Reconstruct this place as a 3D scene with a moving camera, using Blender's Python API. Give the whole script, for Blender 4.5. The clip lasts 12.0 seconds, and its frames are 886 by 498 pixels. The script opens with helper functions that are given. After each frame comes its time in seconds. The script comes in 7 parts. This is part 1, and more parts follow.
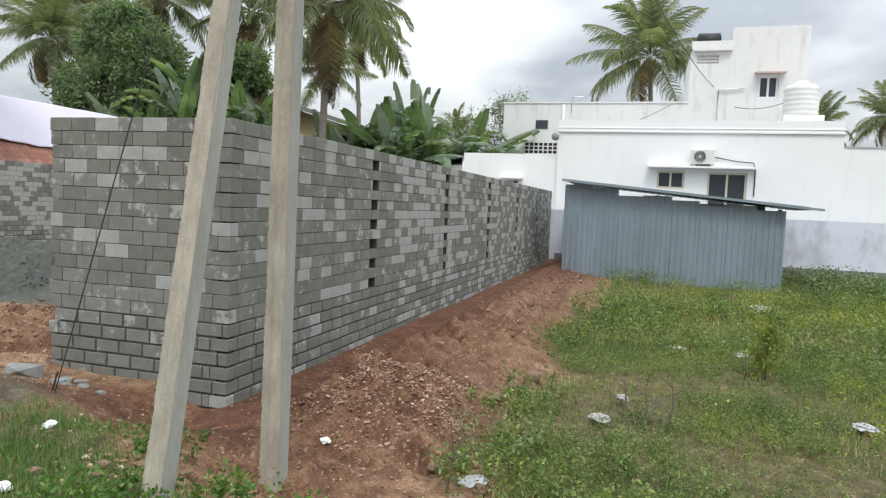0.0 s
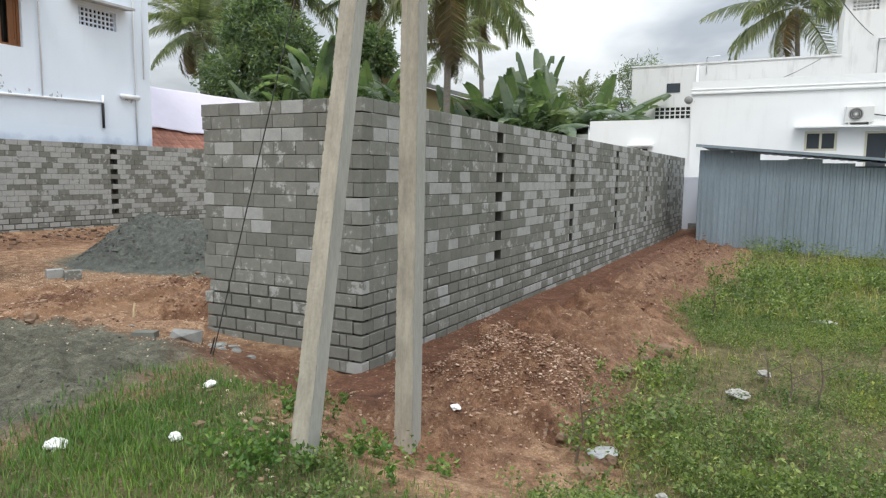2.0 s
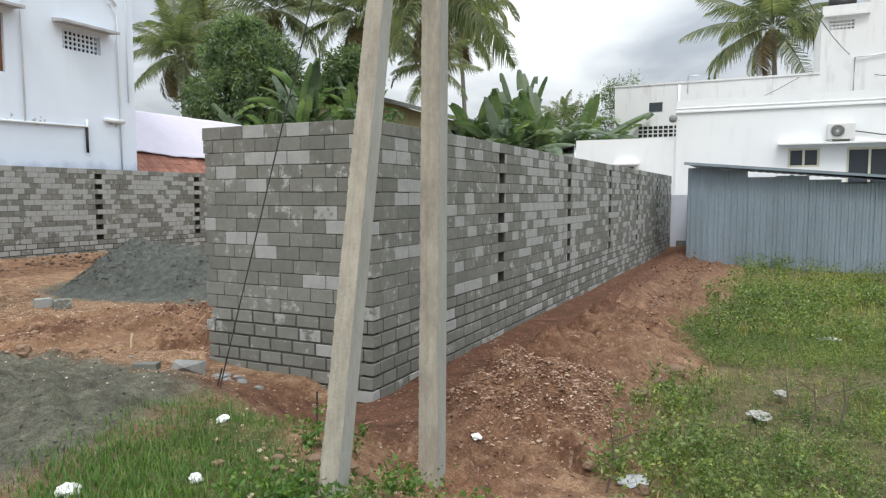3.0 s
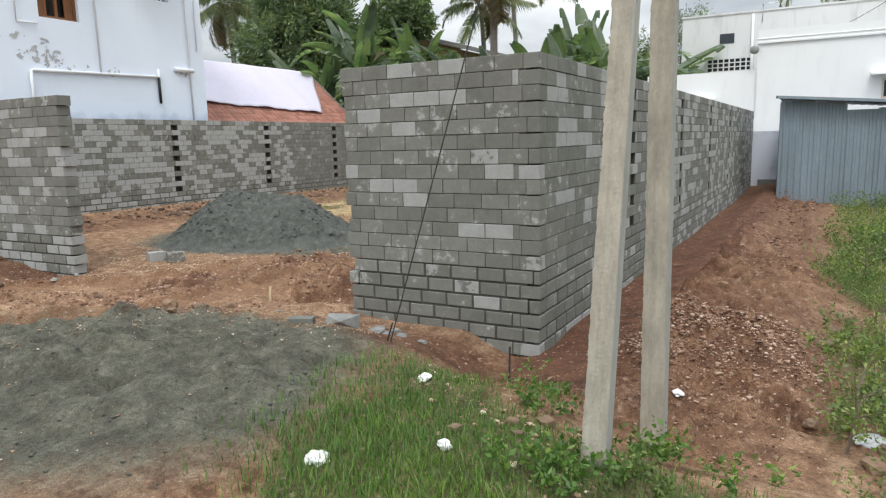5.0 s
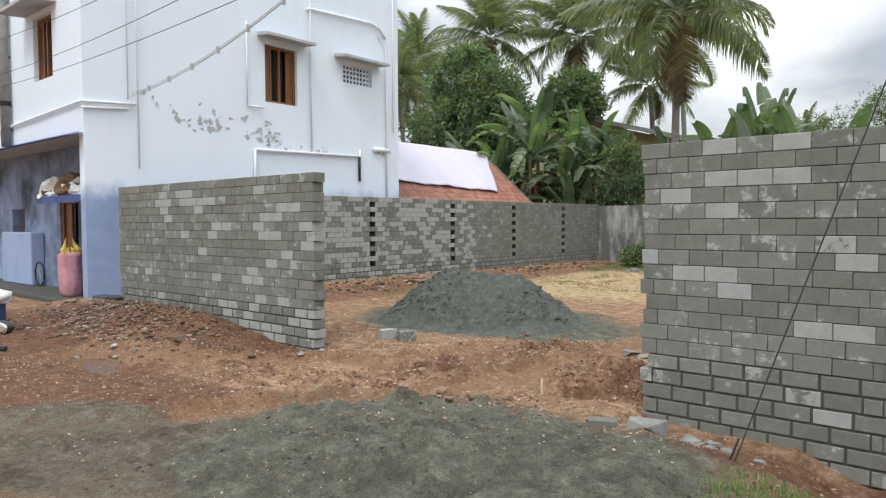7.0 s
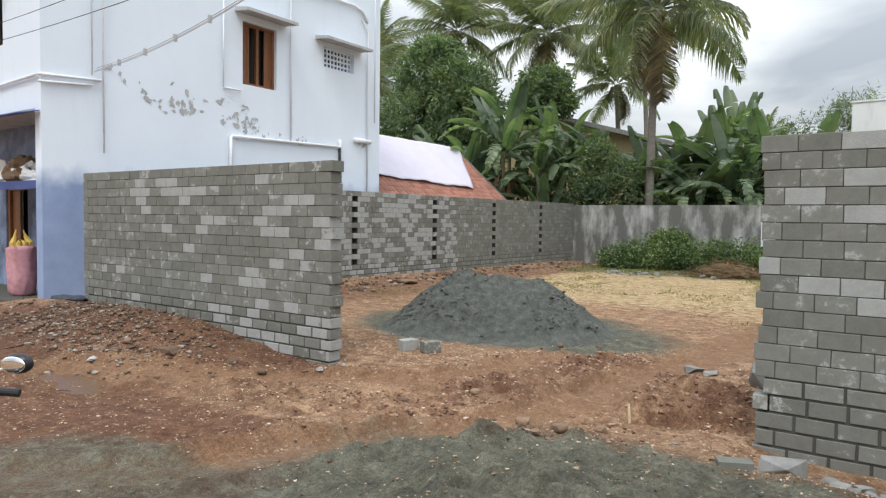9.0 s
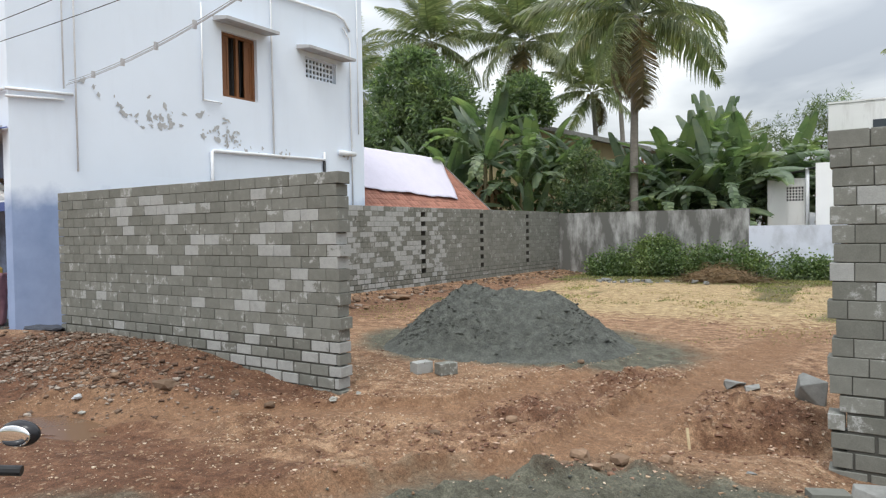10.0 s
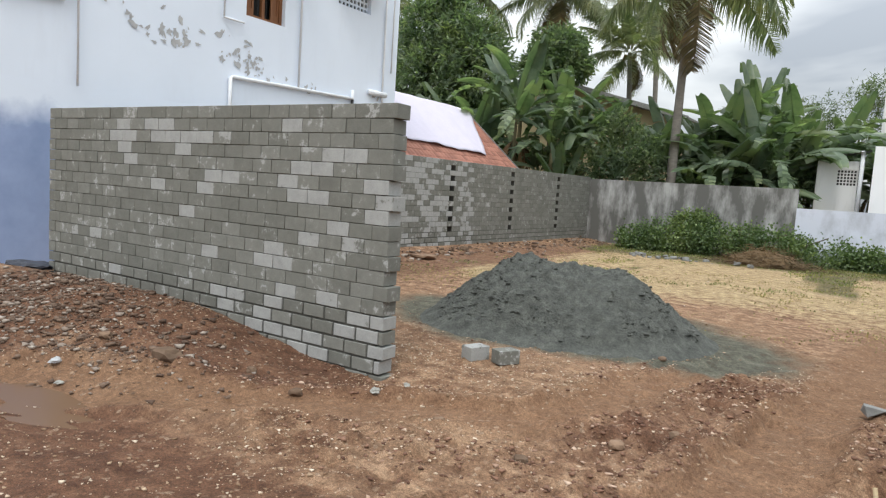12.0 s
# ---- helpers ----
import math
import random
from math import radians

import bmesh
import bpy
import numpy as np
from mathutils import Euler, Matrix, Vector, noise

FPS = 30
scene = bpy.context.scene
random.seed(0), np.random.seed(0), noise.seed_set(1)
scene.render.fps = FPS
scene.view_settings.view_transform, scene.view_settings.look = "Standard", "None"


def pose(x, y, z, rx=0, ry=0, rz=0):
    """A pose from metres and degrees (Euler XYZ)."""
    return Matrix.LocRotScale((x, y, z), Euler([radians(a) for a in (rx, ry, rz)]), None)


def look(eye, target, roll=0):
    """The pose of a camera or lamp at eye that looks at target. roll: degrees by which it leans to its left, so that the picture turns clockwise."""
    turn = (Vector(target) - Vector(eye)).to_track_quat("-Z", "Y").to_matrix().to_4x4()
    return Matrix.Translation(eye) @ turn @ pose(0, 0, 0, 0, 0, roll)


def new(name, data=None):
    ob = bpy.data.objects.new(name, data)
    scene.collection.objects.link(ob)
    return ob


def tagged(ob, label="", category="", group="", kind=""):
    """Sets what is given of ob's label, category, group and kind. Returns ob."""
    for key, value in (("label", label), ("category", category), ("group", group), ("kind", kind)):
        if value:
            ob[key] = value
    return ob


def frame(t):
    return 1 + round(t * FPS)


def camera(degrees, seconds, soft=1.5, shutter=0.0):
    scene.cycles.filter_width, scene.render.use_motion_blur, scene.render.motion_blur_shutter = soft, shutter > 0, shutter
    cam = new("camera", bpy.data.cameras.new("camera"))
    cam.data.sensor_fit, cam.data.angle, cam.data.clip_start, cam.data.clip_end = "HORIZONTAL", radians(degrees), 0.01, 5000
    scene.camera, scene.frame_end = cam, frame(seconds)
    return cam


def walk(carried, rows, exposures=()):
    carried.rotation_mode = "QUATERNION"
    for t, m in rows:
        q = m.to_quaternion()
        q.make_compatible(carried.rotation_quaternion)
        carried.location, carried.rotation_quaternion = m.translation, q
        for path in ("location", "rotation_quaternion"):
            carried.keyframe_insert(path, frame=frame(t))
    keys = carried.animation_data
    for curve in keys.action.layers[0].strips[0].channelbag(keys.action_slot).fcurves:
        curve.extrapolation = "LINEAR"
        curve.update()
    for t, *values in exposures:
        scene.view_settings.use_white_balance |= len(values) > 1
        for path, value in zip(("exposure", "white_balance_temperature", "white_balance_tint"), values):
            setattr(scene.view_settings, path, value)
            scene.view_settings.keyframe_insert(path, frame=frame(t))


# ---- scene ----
cam = camera(66.8, 12.0, soft=1.25)
METRES, EYE, TILT, LEAN, TURN = 7.5, 1.75, 0.0, 0.0, 16.4
ROWS = [
    (0.0, 0.0, 0.0, 0.0, 0.16, -3.69, -2.46),
    (0.5, -0.0003, -0.0011, 0.0, 2.99, -3.78, -2.26),
    (1.0, -0.0008, -0.002, -0.0, 5.03, -3.83, -1.57),
    (1.5, -0.001, -0.0031, -0.0004, 5.77, -4.44, -1.82),
    (2.0, -0.0013, -0.0047, -0.0023, 10.66, -6.24, -0.76),
    (2.5, -0.0139, 0.0005, 0.0002, 12.22, -5.84, -1.29),
    (3.0, -0.0448, 0.0084, 0.0, 8.99, -4.52, -0.04),
    (5.0, -0.2154, 0.0329, -0.0023, 11.95, -9.14, 1.42),
    (5.5, -0.267, 0.0396, -0.0046, 14.29, -7.94, 2.67),
    (6.0, -0.3288, 0.0389, -0.0023, 17.6, -4.07, -1.91),
    (6.5, -0.3848, 0.0321, 0.0029, 18.95, -3.98, -2.22),
    (7.0, -0.4379, 0.052, 0.0031, 23.52, -2.31, 0.3),
    (9.0, -0.6372, 0.128, 0.0045, 18.8, -2.59, -0.76),
    (9.5, -0.685, 0.149, 0.0071, 13.72, -3.44, -0.18),
    (10.0, -0.7262, 0.1819, 0.0054, 16.41, -1.58, 0.89),
    (10.5, -0.7671, 0.2189, 0.0076, 15.75, -3.21, -0.24),
    (11.0, -0.8061, 0.2555, 0.0046, 11.44, -4.37, 0.22),
    (11.5, -0.8373, 0.3067, 0.0018, 17.02, -3.78, 0.15),
    (12.0, -0.8715, 0.3544, 0.0029, 16.92, -5.37, -3.69),
]
EXTRA = [
    (3.2, pose(-0.455, -0.045, 1.740, 83.957, -0.698, 27.426)),
    (4.8, pose(-1.466, -0.188, 1.740, 80.696, 2.154, 27.496)),
    (7.2, pose(-3.411, -0.556, 1.790, 87.483, -1.807, 40.336)),
    (8.8, pose(-4.684, -0.460, 1.807, 86.684, -1.622, 37.350)),
]
PATH = [(t, pose(0, 0, EYE, TILT, LEAN, TURN) @ pose(METRES * x, METRES * y, METRES * z, 90 + pitch, roll, yaw)) for t, x, y, z, yaw, pitch, roll in ROWS]
walk(cam, sorted(PATH + EXTRA, key=lambda row: row[0]))

# ---- world, sun, exposure ----
SUN_ELEVATION, SUN_AZIMUTH = radians(58), radians(200)   # high, behind the walker, veiled by cloud
world = bpy.data.worlds.new("overcast_sky")
scene.world = world
world.use_nodes = True


def make_sky():
    nt = world.node_tree
    nt.nodes.clear()
    n, l = nt.nodes.new, nt.links.new
    sky = n("ShaderNodeTexSky")
    sky.sky_type, sky.sun_disc = "NISHITA", False
    sky.sun_elevation, sky.sun_rotation = SUN_ELEVATION, SUN_AZIMUTH
    clear = n("ShaderNodeVectorMath")
    clear.operation = "SCALE"
    clear.inputs["Scale"].default_value = 0.10
    l(sky.outputs[0], clear.inputs[0])
    co = n("ShaderNodeTexCoord")
    sep = n("ShaderNodeSeparateXYZ")
    l(co.outputs["Generated"], sep.inputs[0])
    up = n("ShaderNodeClamp")
    l(sep.outputs[2], up.inputs[0])
    # cloud layer seen in perspective: direction divided by its height
    lift = n("ShaderNodeMath")
    lift.operation = "ADD"
    lift.inputs[1].default_value = 0.22
    l(up.outputs[0], lift.inputs[0])
    flat = n("ShaderNodeVectorMath")
    flat.operation = "DIVIDE"
    comb = n("ShaderNodeCombineXYZ")
    for i in range(3):
        l(lift.outputs[0], comb.inputs[i])
    l(co.outputs["Generated"], flat.inputs[0])
    l(comb.outputs[0], flat.inputs[1])
    nz = n("ShaderNodeTexNoise")
    nz.inputs["Scale"].default_value, nz.inputs["Detail"].default_value = 1.25, 5
    nz.inputs["Roughness"].default_value, nz.inputs["Distortion"].default_value = 0.48, 0.3
    l(flat.outputs[0], nz.inputs["Vector"])
    ramp = n("ShaderNodeValToRGB")
    e = ramp.color_ramp.elements
    e[0].position, e[0].color = 0.38, (0.428, 0.466, 0.512, 1)
    e[1].position, e[1].color = 0.66, (0.968, 1.0, 1.004, 1)
    l(nz.outputs[0], ramp.inputs[0])
    # overcast: the zenith is about two and a half times as bright as the horizon
    grad = n("ShaderNodeMapRange")
    grad.inputs["From Min"].default_value, grad.inputs["From Max"].default_value = 0.0, 1.0
    grad.inputs["To Min"].default_value, grad.inputs["To Max"].default_value = 0.60, 3.3
    l(up.outputs[0], grad.inputs[0])
    cloud = n("ShaderNodeVectorMath")
    cloud.operation = "SCALE"
    l(ramp.outputs[0], cloud.inputs[0])
    l(grad.outputs[0], cloud.inputs["Scale"])
    mix = n("ShaderNodeMix")
    mix.data_type = "RGBA"
    mix.inputs[0].default_value = 0.88
    l(clear.outputs[0], mix.inputs[6])
    l(cloud.outputs[0], mix.inputs[7])
    bg = n("ShaderNodeBackground")
    bg.inputs[1].default_value = 0.95
    l(mix.outputs[2], bg.inputs[0])
    out = n("ShaderNodeOutputWorld")
    l(bg.outputs[0], out.inputs[0])


make_sky()
sun = new("sun", bpy.data.lights.new("sun", "SUN"))
sun.data.energy, sun.data.angle, sun.data.color = 1.3, radians(16), (0.98, 0.965, 0.915)
sun.matrix_world = look((0, 0, 30), (30 * math.cos(SUN_ELEVATION) * -0.34, 30 * math.cos(SUN_ELEVATION) * 0.94, 30 - 30 * math.sin(SUN_ELEVATION)))
scene.view_settings.exposure = 0.25

# ---- materials ----


def nodes_of(mat):
    mat.use_nodes = True
    nt = mat.node_tree
    nt.nodes.clear()
    out = nt.nodes.new("ShaderNodeOutputMaterial")
    bsdf = nt.nodes.new("ShaderNodeBsdfPrincipled")
    nt.links.new(bsdf.outputs[0], out.inputs[0])
    return nt, bsdf


def noise_node(nt, scale, detail=6, rough=0.6, stretch=None, coord="Object"):
    co = nt.nodes.new("ShaderNodeTexCoord")
    if coord == "World":
        co = nt.nodes.new("ShaderNodeNewGeometry")
    mp = nt.nodes.new("ShaderNodeMapping")
    mp.inputs["Scale"].default_value = stretch or (1, 1, 1)
    nt.links.new(co.outputs["Position" if coord == "World" else coord], mp.inputs[0])
    nz = nt.nodes.new("ShaderNodeTexNoise")
    nz.inputs["Scale"].default_value, nz.inputs["Detail"].default_value, nz.inputs["Roughness"].default_value = scale, detail, rough
    nt.links.new(mp.outputs[0], nz.inputs["Vector"])
    return nz


def ramp_node(nt, src, stops):
    r = nt.nodes.new("ShaderNodeValToRGB")
    e = r.color_ramp.elements
    while len(e) < len(stops):
        e.new(0.5)
    for k, (p, c) in enumerate(stops):
        e[k].position = p
        e[k].color = (c, c, c, 1) if isinstance(c, (int, float)) else (*c, 1)
    nt.links.new(src, r.inputs[0])
    return r.outputs[0]


def mix_node(nt, fac, a, b, mode="MIX"):
    m = nt.nodes.new("ShaderNodeMix")
    m.data_type, m.blend_type = "RGBA", mode
    for sock, v in ((m.inputs[0], fac), (m.inputs[6], a), (m.inputs[7], b)):
        if isinstance(v, (int, float)):
            sock.default_value = v
        elif isinstance(v, tuple):
            sock.default_value = (*v, 1)
        else:
            nt.links.new(v, sock)
    return m.outputs[2]


def bump(nt, bsdf, height, strength=0.4, distance=0.01):
    b = nt.nodes.new("ShaderNodeBump")
    b.inputs["Strength"].default_value, b.inputs["Distance"].default_value = strength, distance
    nt.links.new(height, b.inputs["Height"])
    nt.links.new(b.outputs[0], bsdf.inputs["Normal"])


def simple(name, colour, rough=0.7, metal=0.0, vary=0.18, scale=6.0, grain=60.0, relief=0.25, coord="Object", spec=0.3, stretch=None, per_object=0.0):
    """Colour with stains at one scale and grain at another."""
    mat = bpy.data.materials.new(name)
    nt, b = nodes_of(mat)
    big = noise_node(nt, scale, 5, 0.6, stretch, coord)
    fine = noise_node(nt, grain, 3, 0.6, stretch, coord)
    dark = tuple(c * (1 - vary) for c in colour)
    light = tuple(min(1.0, c * (1 + vary * 0.8)) for c in colour)
    col = ramp_node(nt, big.outputs[0], [(0.32, dark), (0.68, light)])
    col = mix_node(nt, 0.35, col, ramp_node(nt, fine.outputs[0], [(0.3, tuple(c * 0.75 for c in colour)), (0.7, tuple(min(1, c * 1.2) for c in colour))]))
    if per_object:
        oi = nt.nodes.new("ShaderNodeObjectInfo")
        col = mix_node(nt, 1.0, col, ramp_node(nt, oi.outputs["Random"], [(0, 1 - per_object), (1, 1.0)]), "MULTIPLY")
    nt.links.new(col, b.inputs["Base Color"])
    b.inputs["Roughness"].default_value, b.inputs["Metallic"].default_value = rough, metal
    b.inputs["Specular IOR Level"].default_value = spec
    if relief:
        bump(nt, b, fine.outputs[0], relief, 0.004)
    return mat


def block_material(name, island, pale=-0.85, loads=(0.75, 1.5)):
    """Cement block: mid and dark grey with some pale, limewashed ones, scuffs and grit."""
    mat = bpy.data.materials.new(name)
    nt, b = nodes_of(mat)
    if island:
        rnd = nt.nodes.new("ShaderNodeNewGeometry").outputs["Random Per Island"]
    else:
        rnd = nt.nodes.new("ShaderNodeObjectInfo").outputs["Random"]
    scuff = noise_node(nt, 8.0, 9, 0.70, None, "World")
    cloudy = noise_node(nt, loads[0], 3, 0.5, None, "World")
    # pale blocks come from the same loads, so they lie in loose groups
    pile = nt.nodes.new("ShaderNodeMath")
    pile.operation = "MULTIPLY_ADD"
    pile.inputs[1].default_value, pile.inputs[2].default_value = loads[1], pale
    nt.links.new(cloudy.outputs[0], pile.inputs[0])
    both = nt.nodes.new("ShaderNodeMath")
    both.operation = "ADD"
    nt.links.new(rnd, both.inputs[0])
    nt.links.new(pile.outputs[0], both.inputs[1])
    tone = ramp_node(nt, rnd, [(0.0, (0.166, 0.167, 0.148)), (0.5, (0.192, 0.193, 0.172)), (1.0, (0.225, 0.226, 0.204))])
    grit = noise_node(nt, 140.0, 3, 0.6, None, "World")
    # lime bloom: a ragged wash over the pale blocks, specks on the others
    wash = nt.nodes.new("ShaderNodeMath")
    wash.operation = "MULTIPLY_ADD"
    wash.inputs[1].default_value = 1.5
    nt.links.new(scuff.outputs[0], wash.inputs[0])
    share = ramp_node(nt, both.outputs[0], [(0.0, 0.0), (0.78, 0.12), (0.84, 0.36), (1.0, 0.58)])
    nt.links.new(share, wash.inputs[2])
    bloom = ramp_node(nt, wash.outputs[0], [(0.92, 0.0), (1.12, 0.40), (1.40, 0.90)])
    col = mix_node(nt, bloom, tone, (0.365, 0.37, 0.36))
    col = mix_node(nt, 1.0, col, ramp_node(nt, scuff.outputs[0], [(0.32, 0.86), (0.6, 1.05)]), "MULTIPLY")
    col = mix_node(nt, 1.0, col, ramp_node(nt, grit.outputs[0], [(0.3, 0.86), (0.7, 1.1)]), "MULTIPLY")
    nt.links.new(col, b.inputs["Base Color"])
    b.inputs["Roughness"].default_value = 0.92
    b.inputs["Specular IOR Level"].default_value = 0.2
    bump(nt, b, grit.outputs[0], 0.5, 0.004)
    return mat


def plaster(name, colour, stain, amount=0.5, streak=(3, 3, 0.5), peel=None, reach=(0.52, 0.75)):
    """Painted plaster with rain streaks, and grey patches where the paint peels."""
    mat = bpy.data.materials.new(name)
    nt, b = nodes_of(mat)
    st = noise_node(nt, 1.0, 7, 0.65, streak, "World")
    bl = noise_node(nt, 0.5, 5, 0.6, None, "World")
    fine = noise_node(nt, 45.0, 4, 0.6, None, "World")
    col = ramp_node(nt, bl.outputs[0], [(0.3, tuple(c * 0.95 for c in colour)), (0.7, colour)])
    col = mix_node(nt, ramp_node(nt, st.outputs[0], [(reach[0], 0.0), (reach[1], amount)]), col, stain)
    if peel:
        pe = noise_node(nt, peel[0], 9, 0.72, None, "World")
        col = mix_node(nt, ramp_node(nt, pe.outputs[0], [(peel[1], 0.0), (peel[1] + 0.02, 0.85)]), col, (0.26, 0.26, 0.26))
    nt.links.new(col, b.inputs["Base Color"])
    b.inputs["Roughness"].default_value = 0.85
    b.inputs["Specular IOR Level"].default_value = 0.2
    bump(nt, b, fine.outputs[0], 0.25, 0.004)
    return mat


def soil_material():
    """Red earth, grey sand, pale dry soil and turf soil, laid out by the sheet's soil attribute."""
    mat = bpy.data.materials.new("soil")
    nt, b = nodes_of(mat)
    at = nt.nodes.new("ShaderNodeAttribute")
    at.attribute_name = "soil"
    sep = nt.nodes.new("ShaderNodeSeparateColor")
    nt.links.new(at.outputs["Color"], sep.inputs[0])
    big = noise_node(nt, 0.9, 8, 0.65, None, "World")
    mid = noise_node(nt, 5.0, 8, 0.7, None, "World")
    fine = noise_node(nt, 30.0, 8, 0.75, None, "World")
    grit = noise_node(nt, 110.0, 4, 0.7, None, "World")
    peb = nt.nodes.new("ShaderNodeTexVoronoi")
    geo = nt.nodes.new("ShaderNodeNewGeometry")
    nt.links.new(geo.outputs["Position"], peb.inputs["Vector"])
    peb.inputs["Scale"].default_value = 34.0
    red = ramp_node(nt, mid.outputs[0], [(0.34, (0.108, 0.054, 0.031)), (0.48, (0.248, 0.140, 0.082)), (0.62, (0.44, 0.288, 0.180))])
    red = mix_node(nt, ramp_node(nt, big.outputs[0], [(0.42, 0.0), (0.62, 0.6)]), red, (0.31, 0.196, 0.122))
    deep = ramp_node(nt, mid.outputs[0], [(0.30, (0.078, 0.035, 0.021)), (0.7, (0.182, 0.086, 0.050))])
    red = mix_node(nt, at.outputs["Alpha"], red, deep)
    # wheel tracks: long streaks of trodden and loose earth
    trk = noise_node(nt, 1.0, 6, 0.65, (0.45, 4.5, 1.0), "World")
    trk.inputs["Vector"].links[0].from_node.inputs["Rotation"].default_value = (0, 0, radians(-52))
    red = mix_node(nt, 1.0, red, ramp_node(nt, trk.outputs[0], [(0.38, (0.84, 0.81, 0.79)), (0.5, (1.0, 1.0, 1.0)), (0.62, (1.10, 1.10, 1.09))]), "MULTIPLY")
    # trodden smooth where wheels pass
    wn = nt.nodes.new("ShaderNodeAttribute")
    wn.attribute_name = "worn"
    red = mix_node(nt, mix_node(nt, 1.0, wn.outputs["Color"], (0.9, 0.9, 0.9), "MULTIPLY"), red, ramp_node(nt, mid.outputs[0], [(0.3, (0.195, 0.107, 0.060)), (0.7, (0.285, 0.165, 0.096))]))
    pale = ramp_node(nt, mid.outputs[0], [(0.38, (0.26, 0.175, 0.093)), (0.62, (0.52, 0.395, 0.225))])
    sand = ramp_node(nt, mid.outputs[0], [(0.34, (0.066, 0.064, 0.048)), (0.5, (0.112, 0.108, 0.081)), (0.67, (0.182, 0.175, 0.133))])
    turf = ramp_node(nt, mid.outputs[0], [(0.35, (0.080, 0.070, 0.034)), (0.65, (0.185, 0.155, 0.075))])
    # ragged edges between the soils
    def edge(sock, lo=0.36, hi=0.62):
        add = nt.nodes.new("ShaderNodeMath")
        add.operation = "ADD"
        half = nt.nodes.new("ShaderNodeMath")
        half.operation = "MULTIPLY_ADD"
        half.inputs[1].default_value, half.inputs[2].default_value = 0.9, -0.45
        nt.links.new(mid.outputs[0], half.inputs[0])
        nt.links.new(sock, add.inputs[0])
        nt.links.new(half.outputs[0], add.inputs[1])
        return ramp_node(nt, add.outputs[0], [(lo, 0.0), (hi, 1.0)])
    col = mix_node(nt, edge(sep.outputs[2]), red, pale)
    col = mix_node(nt, edge(sep.outputs[1]), col, turf)
    col = mix_node(nt, ramp_node(nt, peb.outputs["Color"], [(0.85, 0.0), (0.89, 0.5)]), col, (0.44, 0.33, 0.235))
    col = mix_node(nt, edge(sep.outputs[0], 0.22, 0.85), col, sand)
    col = mix_node(nt, 1.0, col, ramp_node(nt, fine.outputs[0], [(0.32, 0.58), (0.5, 1.0), (0.66, 1.36)]), "MULTIPLY")
    col = mix_node(nt, 1.0, col, ramp_node(nt, grit.outputs[0], [(0.34, 0.60), (0.5, 1.0), (0.66, 1.42)]), "MULTIPLY")
    nt.links.new(col, b.inputs["Base Color"])
    rg = ramp_node(nt, big.outputs[0], [(0.3, 0.72), (0.6, 0.95)])
    nt.links.new(rg, b.inputs["Roughness"])
    b.inputs["Specular IOR Level"].default_value = 0.25
    relief = nt.nodes.new("ShaderNodeMath")
    relief.operation = "MULTIPLY_ADD"
    relief.inputs[1].default_value = 0.7
    nt.links.new(mid.outputs[0], relief.inputs[0])
    gritty = nt.nodes.new("ShaderNodeMath")
    gritty.operation = "MULTIPLY_ADD"
    gritty.inputs[1].default_value = 0.6
    nt.links.new(grit.outputs[0], gritty.inputs[0])
    nt.links.new(fine.outputs[0], gritty.inputs[2])
    nt.links.new(gritty.outputs[0], relief.inputs[2])
    bump(nt, b, relief.outputs[0], 0.85, 0.03)
    return mat


def leaf_material(name, colour, tip, spread=0.35, gloss=0.45, through_light=0.25):
    mat = bpy.data.materials.new(name)
    nt, b = nodes_of(mat)
    isl = nt.nodes.new("ShaderNodeNewGeometry").outputs["Random Per Island"]
    nz = noise_node(nt, 0.8, 5, 0.65, None, "World")
    col = ramp_node(nt, isl, [(0.0, tuple(c * (1 - spread) for c in colour)), (0.7, colour), (1.0, tip)])
    col = mix_node(nt, 1.0, col, ramp_node(nt, nz.outputs[0], [(0.34, (0.58, 0.66, 0.62)), (0.5, (1.0, 1.0, 1.0)), (0.66, (1.35, 1.2, 1.05))]), "MULTIPLY")
    nt.links.new(col, b.inputs["Base Color"])
    b.inputs["Roughness"].default_value = gloss
    b.inputs["Specular IOR Level"].default_value = 0.5
    tr = nt.nodes.new("ShaderNodeBsdfTranslucent")
    nt.links.new(mix_node(nt, 1.0, col, (1.0, 1.15, 0.55), "MULTIPLY"), tr.inputs[0])
    ms = nt.nodes.new("ShaderNodeMixShader")
    ms.inputs[0].default_value = through_light
    nt.links.new(b.outputs[0], ms.inputs[1])
    nt.links.new(tr.outputs[0], ms.inputs[2])
    out = next(n for n in nt.nodes if n.type == "OUTPUT_MATERIAL")
    nt.links.new(ms.outputs[0], out.inputs[0])
    return mat


def glass_material(name, tint=(0.05, 0.06, 0.07)):
    mat = bpy.data.materials.new(name)
    nt, b = nodes_of(mat)
    b.inputs["Base Color"].default_value = (*tint, 1)
    b.inputs["Roughness"].default_value = 0.25
    b.inputs["Specular IOR Level"].default_value = 0.25
    return mat


